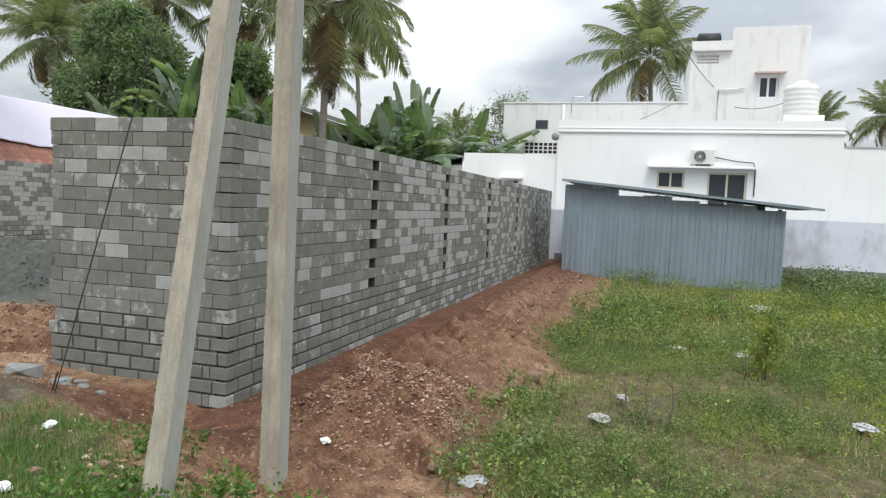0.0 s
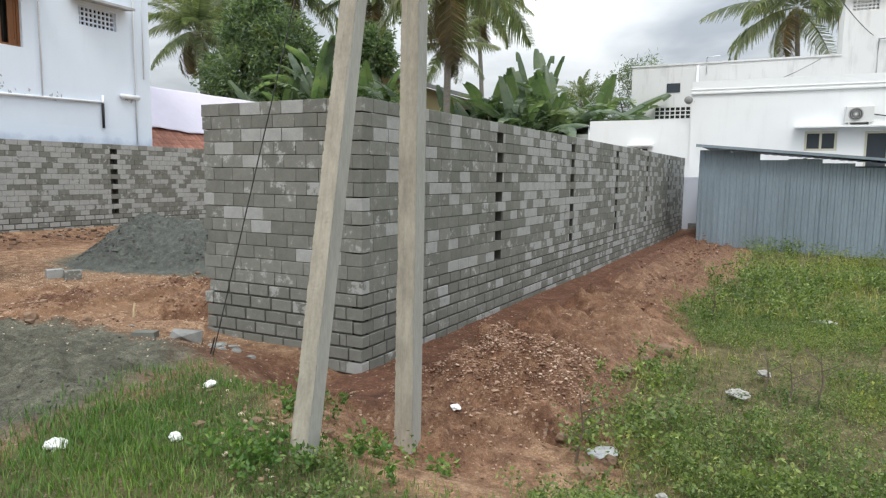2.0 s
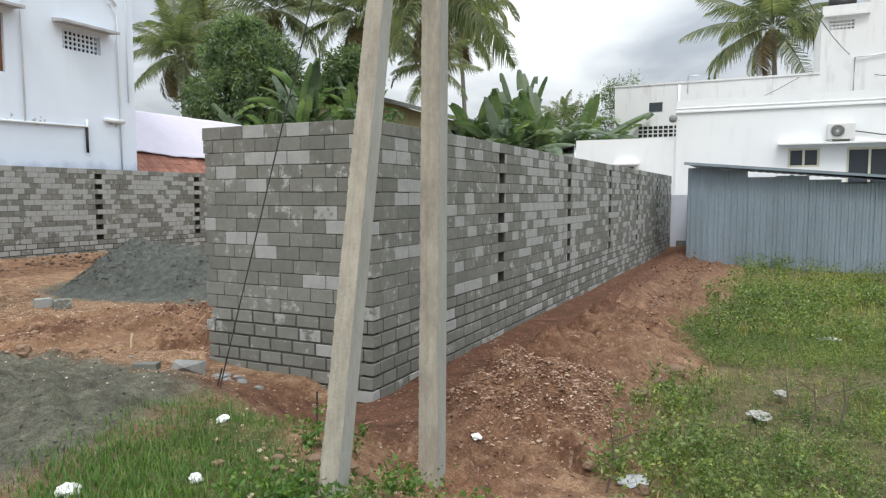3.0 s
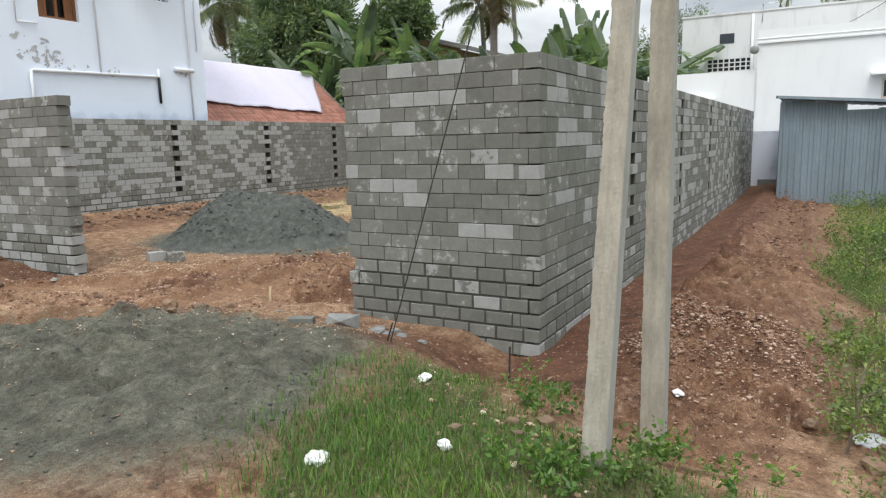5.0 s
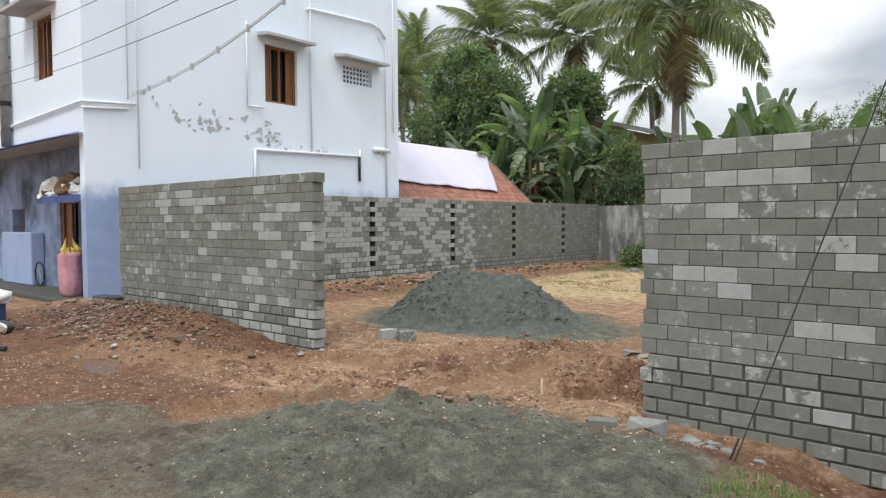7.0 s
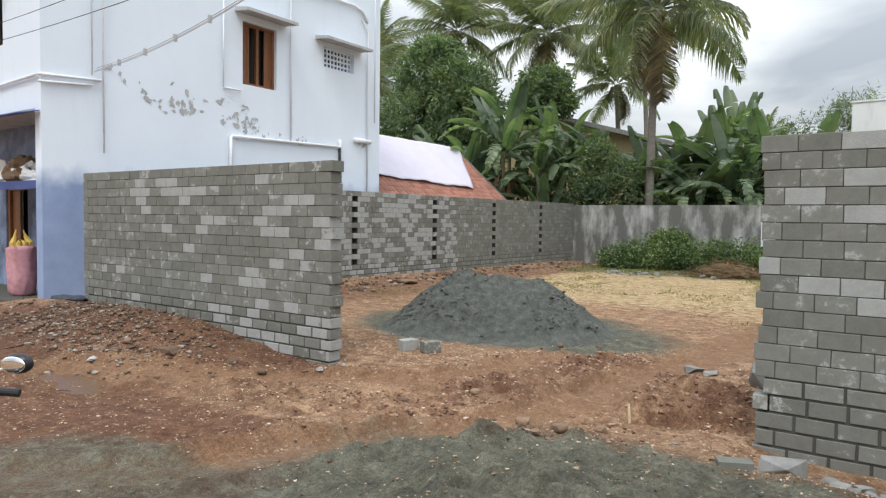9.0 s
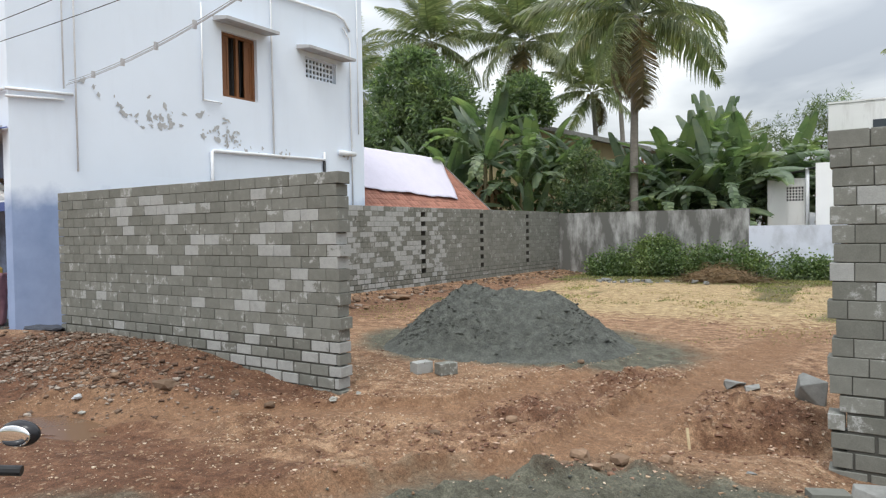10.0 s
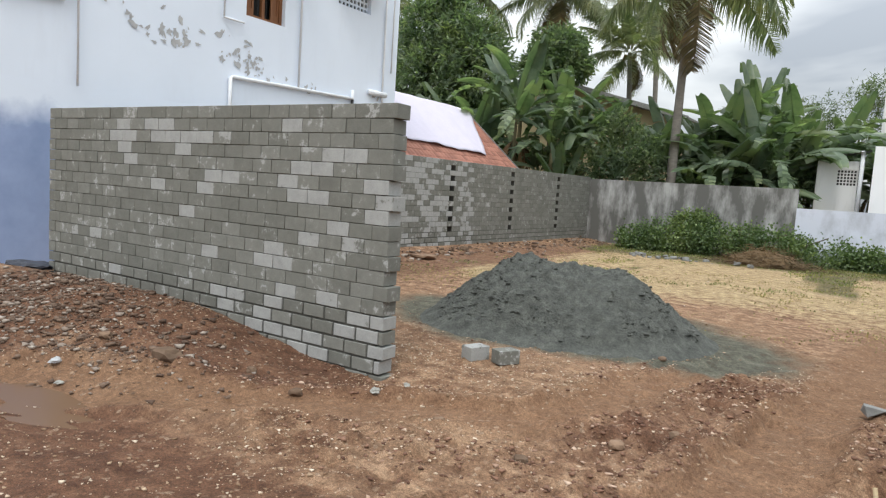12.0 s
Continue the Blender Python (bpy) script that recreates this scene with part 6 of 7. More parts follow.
def plants():
    # palms beyond the walls
    palm((-14.2, 27.9, 0), (-14.05, 27.9, 10.6), 30, 1.2, 1, 2, -0.05)
    palm((-23.6, 36, 0), (-23.1, 36, 12.8), 30, 1.05, 2, 2)
    palm((-30.2, 36, 0), (-29.6, 36, 13.9), 30, 1.1, 3)
    palm((-34.9, 33, 0), (-35.3, 33, 10.9), 28, 1.0, 4, 3)
    palm((-20.6, 40, 0), (-20.4, 40, 10.2), 24, 0.85, 5, 1)
    palm((-0.2, 45, 0), (-0.15, 45, 11.7), 28, 1.22, 6, 1)
    palm((14.6, 50, 0), (14.9, 50, 8.6), 24, 0.75, 7)
    palm((11.4, 52, 0), (11.2, 52, 8.2), 20, 0.7, 8)
    palm((-20.5, 46, 0), (-21.0, 46, 14.6), 26, 1.05, 9)
    palm((-41, 40, 0), (-40, 40, 14.5), 26, 1.05, 10)
    palm((-12.4, 44, 0), (-12.4, 44, 6.6), 14, 0.5, 11, 0)
    tree("mango_tree", (-27.0, 30.2, 0), [((-27.0, 29.5, 9.5), (1.9, 1.7, 1.7)), ((-25.2, 29.5, 8.9), (1.7, 1.6, 1.7)), ((-29.0, 29.8, 7.0), (1.7, 1.7, 1.7)), ((-26.6, 28.9, 7.0), (2.4, 1.8, 2.1)), ((-24.4, 29.4, 7.6), (1.8, 1.7, 1.9)), ((-27.6, 29.2, 4.8), (2.6, 1.8, 1.8)), ((-24.6, 29.3, 5.0), (2.2, 1.8, 1.6)), ((-26.6, 29.6, 10.6), (1.2, 1.2, 0.9))],
         3.6, "dense dark green mango tree above the tiled cottage", "tree", 36000, 0.34, 0.10, 21, M_MANGO)
    tree("mango_tree", (-21.6, 32.5, 0), [((-21.5, 32.5, 9.0), (1.35, 1.2, 1.15)), ((-20.8, 32.3, 8.2), (1.0, 1.0, 0.95)), ((-22.2, 32.2, 8.0), (1.0, 1.0, 1.0))],
         5.0, "small rounded dark green tree behind banana plants", "tree", 9000, 0.27, 0.12, 22, M_MANGO)
    tree("shrub", (-16.0, 27.6, 0), [((-16.2, 27.4, 3.6), (1.3, 0.8, 1.2)), ((-15.3, 27.3, 3.2), (1.0, 0.7, 1.0)), ((-17.0, 27.4, 3.0), (0.9, 0.7, 0.9)), ((-16.1, 27.4, 4.6), (0.7, 0.6, 0.7))],
         1.8, "bushy dark green shrub leaning over the old wall", "shrub", 5200, 0.20, 0.075, 23, M_MANGO, None, 0.08, 0.3)
    tree("feathery_tree", (-8.2, 38.5, 0), [((-8.6, 38, 6.4), (1.7, 1.2, 1.5)), ((-6.9, 38, 5.6), (1.5, 1.2, 1.3)), ((-10.3, 38, 6.0), (1.6, 1.2, 1.2)), ((-7.6, 38, 7.4), (1.2, 1.0, 0.9)), ((-5.8, 37.6, 4.8), (1.0, 0.8, 1.0))],
         4.0, "light green feathery tree in front of a pale building", "tree", 7000, 0.26, 0.04, 24, M_LIGHT, None, 0.12, 0.2)
    tree("thicket", (-11.2, 30.6, 0), [((-12.6, 30.4, 2.6), (1.5, 0.9, 1.3)), ((-10.8, 30.2, 2.4), (1.6, 0.9, 1.2)), ((-9.6, 31.0, 2.9), (1.4, 0.9, 1.3)), ((-13.8, 31.2, 3.0), (1.2, 0.9, 1.2)), ((-15.2, 31.0, 2.6), (1.3, 0.9, 1.2)), ((-11.6, 33.0, 3.7), (1.7, 0.8, 1.5)), ((-9.6, 33.4, 3.6), (1.7, 0.8, 1.4)), ((-13.3, 32.6, 3.5), (1.5, 0.8, 1.3))],
         1.6, "dark green undergrowth behind the old wall", "shrub", 11000, 0.24, 0.09, 27, M_MANGO, None, 0.07, 0.2)
    # banana groves
    for k, (x, y, h, n, s) in enumerate(((-20.5, 26.4, 4.9, 10, 1.05), (-19.1, 27.2, 3.6, 11, 1.0), (-22.4, 25.9, 3.4, 10, 1.0), (-21.2, 28.2, 5.2, 10, 1.05), (-18.3, 26.6, 1.9, 8, 0.7), (-23.3, 27.8, 4.0, 10, 1.0), (-18.9, 29.2, 4.2, 9, 1.0),
                                         (-12.6, 29.6, 2.6, 11, 1.0), (-11.0, 29.4, 2.8, 12, 1.05), (-10.7, 30.6, 2.6, 11, 1.0), (-13.4, 31.4, 3.4, 11, 1.05), (-10.2, 32.0, 3.6, 12, 1.15), (-9.9, 34.2, 3.2, 11, 1.05), (-11.8, 31.4, 3.8, 12, 1.1), (-12.3, 34.4, 4.6, 10, 1.15), (-7.6, 34.2, 3.2, 11, 1.0), (-15.6, 30.5, 3.0, 9, 0.9), (-17.4, 30.0, 3.8, 9, 1.0), (-9.2, 34.6, 4.0, 11, 1.1), (-21.6, 25.2, 2.2, 8, 0.8), (-20.0, 27.9, 2.6, 12, 1.0), (-22.0, 27.0, 2.4, 12, 1.0), (-10.6, 30.8, 2.0, 13, 1.0), (-11.9, 30.2, 1.8, 12, 0.95), (-11.4, 31.6, 2.2, 12, 1.0), (-13.0, 30.4, 2.2, 12, 1.0), (-10.9, 33.0, 3.0, 13, 1.1), (-9.4, 33.2, 3.0, 12, 1.05), (-19.4, 30.6, 4.6, 10, 1.0), (-20.6, 31.4, 5.2, 10, 1.0), (-18.3, 31.2, 4.2, 10, 0.95), (-13.6, 29.2, 2.0, 11, 0.95), (-14.9, 30.4, 3.4, 10, 0.95))):
        banana(x, y, 0, h, 40 + k, n + 2, s, 6 if k in (0, 3) else 2, 1 if k in (0, 2, 4) else 0)
    banana(-12.7, 37.3, 0, 6.0, 90, 5, 1.0, 1, 1)
    # creeper over the heap at the back wall
    creeper = thing("creeper_bush", (-12.0, 25.1, 0), "sprawling green creeper bush over a heap by the wall", "bush")
    balls = [((-1.2, 0.2, 0.55), (1.3, 0.9, 0.8)), ((0.3, 0.3, 0.6), (1.4, 0.8, 0.65)), ((1.8, 0.3, 0.55), (1.3, 0.8, 0.65)), ((3.4, 0.3, 0.35), (1.3, 0.7, 0.5)), ((-2.3, 0.2, 0.3), (0.9, 0.7, 0.5)), ((-0.6, 0.7, 1.15), (0.7, 0.35, 0.5)), ((4.9, 0.3, 0.25), (0.9, 0.6, 0.4)), ((6.5, 0.2, 0.5), (0.6, 0.5, 0.55))]
    o = new("foliage", crown_leaves([(b[0][0], b[0][1], b[0][2] * 0.85) for b in balls], [(b[1][0] * 1.1, b[1][1], b[1][2] * 0.8) for b in balls], 24000, 0.10, 0.075, 31, M_SHRUB, "foliage", 0.1, 0.6))
    o.parent = creeper
    for k in range(5):
        part("vine_stem", tube([(k * 1.2 - 2, 0.3, -0.1), (k * 1.2 - 1.8, 0.2, 0.6), (k * 1.2 - 1.2, 0.1, 0.9)], 0.02, 6), M_BARK_DARK, creeper)
    heap = thing("brush_heap", (-9.9, 23.4, gz(-9.9, 23.4)), "heap of dead brown brushwood on the dry ground", "brush heap")
    rng = np.random.default_rng(6)
    n = 3800
    p = rng.normal(size=(n, 3)) * np.array([0.62, 0.4, 0.22])
    p[:, 2] = np.abs(p[:, 2]) * np.exp(-(p[:, 0] / 0.9) ** 2) + 0.02
    V, F = leaves(p, rng.normal(size=(n, 3)) * np.array([1, 1, 0.4]), rng.uniform(0.2, 0.5, n), 0.014, rng)
    o = new("brushwood", fast_mesh("brushwood", V, F, M_STRAW))
    o.parent = heap
    tagged(o, kind="stuff")
    bm = bmesh.new()
    bmesh.ops.create_icosphere(bm, subdivisions=3, radius=1)
    for v in bm.verts:
        v.co = Vector((v.co.x * 1.05, v.co.y * 0.7, v.co.z * 0.42)) * (1 + 0.3 * noise.noise(v.co * 2.5))
    part("core", bm, simple("brown_mulch", (0.13, 0.085, 0.045), 0.95, vary=0.35, scale=9), heap)


plants()


def scatter(rng, n, x0, x1, y0, y1, keep):
    """Random places in a rectangle, kept with the chance that keep gives."""
    x, y = rng.uniform(x0, x1, n), rng.uniform(y0, y1, n)
    k = rng.random(n) < keep(x, y)
    x, y = x[k], y[k]
    return x, y, ground(x, y)


def turf_share(x, y):
    return soil_masks(x, y)[1]


def grass_and_weeds():
    rng = np.random.default_rng(12)

    def blades(name, label, n, box_, keep, hmin, hmax, width, material):
        x, y, z = scatter(rng, n, *box_, keep)
        m = len(x)
        h = rng.uniform(hmin, hmax, m) * (0.6 + 0.8 * (rough_noise(x, y, 0.9, 3, 77) + 0.5))
        a = rng.uniform(0, math.tau, m)
        lean = rng.uniform(0.1, 0.9, m) * h
        base = np.stack([x, y, z - 0.01], -1)
        side = np.stack([np.sin(a), -np.cos(a), np.zeros(m)], -1) * (width * rng.uniform(0.6, 1.3, m))[:, None]
        tip = base + np.stack([np.cos(a) * lean, np.sin(a) * lean, h], -1)
        mid = base + np.stack([np.cos(a) * lean * 0.35, np.sin(a) * lean * 0.35, h * 0.6], -1)
        V = np.stack([base - side, base + side, mid + side * 0.8, mid - side * 0.8, tip + side * 0.12, tip - side * 0.12], 1).reshape(-1, 3)
        k = np.arange(m)[:, None] * 6
        F = np.concatenate([k + np.array([0, 1, 2, 3]), k + np.array([3, 2, 4, 5])])
        tagged(new(name, fast_mesh(name, V, F, material)), label, "grass", kind="stuff")

    def weeds(name, label, plants_n, box_, keep, hmin, hmax, per, leaf, wide, material):
        x, y, z = scatter(rng, plants_n, *box_, keep)
        m = len(x)
        h = rng.uniform(hmin, hmax, m) * (0.5 + 1.0 * (rough_noise(x, y, 0.7, 3, 55) + 0.5))
        t = rng.random((m, per)) ** 0.7
        r = 0.32 * h[:, None] * rng.normal(size=(m, per, 2)).transpose(2, 0, 1)
        p = np.stack([x[:, None] + r[0] * t, y[:, None] + r[1] * t, z[:, None] + h[:, None] * t], -1).reshape(-1, 3)
        d = rng.normal(size=p.shape) * np.array([1, 1, 0.6]) + np.array([0, 0, 0.45])
        V, F = leaves(p, d, rng.uniform(0.6, 1.3, len(p)) * leaf, rng.uniform(0.7, 1.2, len(p)) * wide, rng)
        tagged(new(name, fast_mesh(name, V, F, material)), label, "weeds", kind="stuff")

    near = lambda x, y: turf_share(x, y)
    # field beside the wall
    blades("field_grass", "short green grass of the open plot", 90000, (-2.6, 6.5, 3.0, 12, ), lambda x, y: near(x, y) ** 1.5 * (0.15 + 1.1 * step(-0.15, 0.15, rough_noise(x, y, 0.8, 4, 66))), 0.03, 0.12, 0.004, M_GRASS)
    blades("far_grass", "green grass of the open plot further off", 80000, (-3, 16, 11, 26), lambda x, y: near(x, y) * (0.25 + 1.0 * step(-0.18, 0.18, rough_noise(x, y, 0.5, 4, 67))), 0.05, 0.17, 0.008, M_GRASS)
    weeds("field_weeds", "small leafy weeds covering the open plot", 17000, (-2.2, 7, 3.2, 14), lambda x, y: near(x, y) * (0.16 + 1.4 * step(-0.08, 0.15, rough_noise(x, y, 0.7, 4, 91))), 0.05, 0.22, 26, 0.027, 0.013, M_WEED)
    weeds("tall_weeds", "taller bright green weeds by the shed", 5200, (-2.6, 14, 10, 22), lambda x, y: near(x, y) * (0.12 + 1.3 * step(-0.06, 0.15, rough_noise(x, y, 0.45, 3, 92))) * step(9, 14, y + 3 * rough_noise(x, y, 0.4, 3, 94)), 0.14, 0.5, 26, 0.06, 0.035, M_WEED)
    weeds("yellow_weeds", "yellow-green flowering weeds in the plot", 2600, (-1.4, 9, 6, 20), lambda x, y: near(x, y) * (step(0.0, 0.2, rough_noise(x, y, 0.35, 3, 93)) + 0.8 * bell(x, y, 0.2, 16.0, 1.3, 2.2) + 0.7 * bell(x, y, 3.4, 15.0, 0.7, 1.2)), 0.12, 0.42, 26, 0.045, 0.024, M_YELLOWISH)
    weeds("border_weeds", "leafy green weeds along the edge of the spoil", 1700, (-2.0, 1.2, 4.2, 13), lambda x, y: 0.6 * bell(x, y, -0.75, 5.7, 0.45, 0.5) + 0.5 * bell(x, y, -0.1, 5.0, 0.7, 0.5) + 0.5 * np.exp(-((x + 1.15 - 0.03 * (y - 6)) / 0.28) ** 2) * step(-0.12, 0.1, rough_noise(x, y, 0.8, 3, 95)), 0.12, 0.36, 34, 0.045, 0.026, M_WEED)
    weeds("hedge_weeds", "dense dark green shrubs under the white wall", 1500, (3.2, 16, 10, 25.5), lambda x, y: near(x, y) * np.clip(step(18, 20, y) * step(4, 5, x) + step(0.0, 0.12, rough_noise(x, y, 0.35, 3, 96)) * step(3.4, 5, x - 0.1 * (y - 10)), 0, 1), 0.25, 0.8, 40, 0.085, 0.05, M_SHRUB)
    # verge by the poles
    blades("verge_grass", "fine bright green grass at the roadside", 60000, (-4.8, -1.0, 1.2, 4.3), lambda x, y: np.clip(1.2 * bell(x, y, -3.5, 2.8, 0.6, 0.55) + 0.5 * near(x, y), 0, 1), 0.03, 0.085, 0.0030, M_VERGE)
    weeds("verge_weeds", "broad-leaved green weeds round the pole feet", 380, (-3.6, -1.2, 2.2, 4.6), lambda x, y: 1.2 * bell(x, y, -2.7, 2.85, 0.3, 0.22) + 0.9 * bell(x, y, -2.2, 3.4, 0.35, 0.3) + 0.5 * bell(x, y, -3.1, 3.9, 0.25, 0.25), 0.06, 0.20, 26, 0.045, 0.028, M_VERGE)
    blades("trench_grass", "thin grass tufts in the footing trench", 1400, (-3.7, -2.7, 3.4, 4.8), lambda x, y: bell(x, y, -3.25, 4.1, 0.25, 0.2), 0.05, 0.13, 0.0035, M_GRASS)
    blades("yard_grass", "patchy dry grass inside the plot", 70000, (-16.5, -4.2, 11, 26), lambda x, y: near(x, y) ** 1.5, 0.015, 0.05, 0.012, M_GRASS)
    blades("dry_grass", "short straw-coloured grass over the yard", 40000, (-16.0, -4.2, 10.5, 25.5), lambda x, y: 0.9 * step(-0.1, 0.2, rough_noise(x, y, 0.7, 4, 33)), 0.01, 0.035, 0.012, M_DRYGRASS)
    weeds("mixed_verge", "low weeds across the roadside verge", 4200, (-2.4, 5.5, 1.8, 5.0), lambda x, y: near(x, y) * (0.25 + 1.2 * step(-0.08, 0.12, rough_noise(x, y, 1.1, 3, 97))), 0.04, 0.17, 20, 0.034, 0.017, M_WEED)


grass_and_weeds()


def dead_bushes():
    rnd = random.Random(8)
    for x, y, h in ((0.1, 6.6, 0.5), (0.35, 6.9, 0.55), (-0.1, 7.2, 0.4), (-1.3, 4.75, 0.55), (-0.9, 10.5, 0.6), (1.3, 9.0, 0.5)):
        t = thing("dry_twig", (x, y, gz(x, y)), "bare dark twig standing in the weeds", "twig", group="dry twigs")
        part("stem", tube([(0, 0, -0.05), (0.05, 0.02, h * 0.5), (0.02, 0.0, h)], [0.012, 0.009, 0.003], 6), M_BARK_DARK, t)
        for k in range(5):
            z = h * (0.35 + 0.12 * k)
            a = rnd.uniform(0, 6.28)
            part("branch", tube([(0.04, 0.01, z), (0.04 + 0.14 * math.cos(a), 0.14 * math.sin(a), z + 0.08), (0.04 + 0.26 * math.cos(a), 0.24 * math.sin(a), z + 0.10 + 0.1 * rnd.random())], [0.006, 0.004, 0.002], 5), M_BARK_DARK, t)
    b = thing("dry_shrub", (1.7, 9.78, gz(1.7, 9.78)), "upright yellowing shrub among the weeds", "shrub")
    o = new("foliage", crown_leaves([(0, 0, 0.35), (0.03, 0, 0.55)], [(0.14, 0.14, 0.3), (0.16, 0.16, 0.2)], 900, 0.07, 0.03, 77, M_YELLOWISH, "foliage", -0.3, 0.2))
    o.parent = b
    part("stem", tube([(0, 0, -0.05), (0, 0, 0.5)], 0.012, 6), M_BARK_DARK, b)


dead_bushes()


# ---- sand, rubble and small things ----


HEAP = (-10.4, 9.1, 2.2)


def heap_height(x, y):
    """Height of the two-humped sand heap over the ground."""
    d1, d2 = np.hypot(x + 10.95, y - 8.92), np.hypot(x + 9.9, y - 9.2)
    soft = np.log(np.exp(12 * (1.15 - 0.79 * np.sqrt(d1 ** 2 + 0.05))) + np.exp(12 * (1.11 - 0.79 * np.sqrt(d2 ** 2 + 0.06))) + np.exp(12 * (1.08 - 0.76 * np.sqrt((x + 10.4) ** 2 + (y - 9.05) ** 2 + 0.08))) + 1.0) / 12 - 0.06
    slips = np.abs(rough_noise(x, y, 4.5, 3, 43))
    h = soft + (0.14 * rough_noise(x, y, 2.2, 4, 41) + 0.13 * rough_noise(x, y, 9, 4, 42) - 0.22 * np.minimum(slips, 0.14) + 0.03) * step(0.0, 0.25, soft)
    return h * step(HEAP[2], HEAP[2] * 0.82, np.hypot((x - HEAP[0]) / 1.05, y - HEAP[1]))


def sand_heap():
    cx, cy, R = HEAP
    n, m = 110, 180
    V, F = [], []
    for j in range(n + 1):
        for i in range(m):
            a, r = i * math.tau / m, R * j / n
            x, y = cx + r * math.cos(a) * 1.05, cy + r * math.sin(a)
            V.append((x, y))
    xy = np.array(V)
    x, y = xy[:, 0], xy[:, 1]
    z = ground(x, y) + heap_height(x, y) - 0.02 * (np.hypot((x - cx) / 1.05, y - cy) > R * 0.97)
    V = np.stack([x, y, z], -1)
    for j in range(n):
        for i in range(m):
            F.append((j * m + i, j * m + (i + 1) % m, (j + 1) * m + (i + 1) % m, (j + 1) * m + i))
    me = fast_mesh("sand_mound", V, F, M_SAND)
    for p in me.polygons:
        p.use_smooth = True
    tagged(new("sand_mound", me), "heap of damp dark grey building sand", "sand mound")


def sand_material():
    mat = bpy.data.materials.new("damp_grey_sand")
    nt, b = nodes_of(mat)
    mid = noise_node(nt, 7.0, 8, 0.7, None, "World")
    fine = noise_node(nt, 45.0, 5, 0.7, None, "World")
    col = ramp_node(nt, mid.outputs[0], [(0.34, (0.072, 0.077, 0.068)), (0.52, (0.112, 0.118, 0.104)), (0.70, (0.168, 0.174, 0.154))])
    col = mix_node(nt, 1.0, col, ramp_node(nt, fine.outputs[0], [(0.3, 0.65), (0.7, 1.2)]), "MULTIPLY")
    nt.links.new(col, b.inputs["Base Color"])
    b.inputs["Roughness"].default_value = 0.95
    bump(nt, b, fine.outputs[0], 1.0, 0.04)
    return mat


M_SAND = sand_material()
sand_heap()


def puddle():
    mat = bpy.data.materials.new("muddy_water")
    nt, b = nodes_of(mat)
    b.inputs["Base Color"].default_value = (0.15, 0.088, 0.052, 1)
    b.inputs["Roughness"].default_value = 0.2
    b.inputs["Specular IOR Level"].default_value = 0.25
    rip = noise_node(nt, 6.0, 3, 0.5, None, "World")
    bump(nt, b, rip.outputs[0], 0.05, 0.004)
    bm = bmesh.new()
    ring = []
    level = gz(-12.3, 3.2) + 0.045
    for i in range(48):
        a = i * math.tau / 48
        r = 1 + 0.3 * noise.noise(Vector((2.2 * math.cos(a), 2.2 * math.sin(a), 0.3)))
        ring.append(bm.verts.new((-12.3 + 0.8 * r * math.cos(a), 3.2 + 0.3 * r * math.sin(a), level)))
    top = bm.faces.new(ring)
    ext = bmesh.ops.extrude_face_region(bm, geom=[top])
    bmesh.ops.translate(bm, vec=(0, 0, -0.05), verts=[v for v in ext["geom"] if isinstance(v, bmesh.types.BMVert)])
    tagged(part("puddle", bm, mat), "shallow brown rain puddle on red earth", "puddle", kind="structure")


puddle()


def stone_mesh(seed, name="stone"):
    bm = bmesh.new()
    bmesh.ops.create_icosphere(bm, subdivisions=2, radius=0.5)
    off = Vector((seed * 3.7, seed * 1.3, 0))
    for v in bm.verts:
        v.co *= 0.85 + 0.55 * noise.noise(v.co * 1.9 + off)
        for ax in range(3):   # broken flats
            lim = 0.30 + 0.09 * ((seed * 7 + ax * 3) % 5) / 5
            v.co[ax] = max(-lim, min(lim, v.co[ax]))
    me = bpy.data.meshes.new(name)
    bm.to_mesh(me)
    bm.free()
    return me


STONES = [stone_mesh(k) for k in range(6)]


def split_stone_mesh(seed):
    """A quarried lump: flat broken faces and sharp edges."""
    rnd = random.Random(seed)
    bm = bmesh.new()
    for k in range(13):
        bm.verts.new([rnd.choice((-1, 1)) * rnd.uniform(0.12, 0.5) ** 0.8 * 0.62 for i in range(3)])
    r = bmesh.ops.convex_hull(bm, input=list(bm.verts))
    bmesh.ops.delete(bm, geom=[g for g in set(r["geom_interior"] + r["geom_unused"]) if isinstance(g, bmesh.types.BMVert)], context="VERTS")
    bmesh.ops.dissolve_limit(bm, angle_limit=radians(14), verts=list(bm.verts), edges=list(bm.edges))
    bmesh.ops.bevel(bm, geom=list(bm.edges), offset=0.012, segments=1, affect="EDGES")
    bmesh.ops.triangulate(bm, faces=list(bm.faces))
    bmesh.ops.recalc_face_normals(bm, faces=list(bm.faces))
    me = bpy.data.meshes.new("stone")
    bm.to_mesh(me)
    bm.free()
    return me


STONES_GREY = [split_stone_mesh(k + 10) for k in range(6)]
for me in STONES:
    me.materials.append(M_STONE)
for me in STONES_GREY:
    me.materials.append(M_STONE_GREY)


def stone(x, y, size, label, grey=False, flat=0.6, name="stone", sink=0.25, seed=0, long=1.0, turn=None):
    rnd = random.Random(int(x * 100) * 31 + int(y * 100) + seed)
    ob = new(name, rnd.choice(STONES_GREY if grey else STONES))
    ob.matrix_basis = pose(x, y, gz(x, y) + size * flat * (0.36 - sink * 0.5), 0, 0, rnd.uniform(0, 360) if turn is None else turn) @ Matrix.Diagonal((size * long, size, size * flat, 1))
    tagged(ob, label, "stone", group="loose stones")


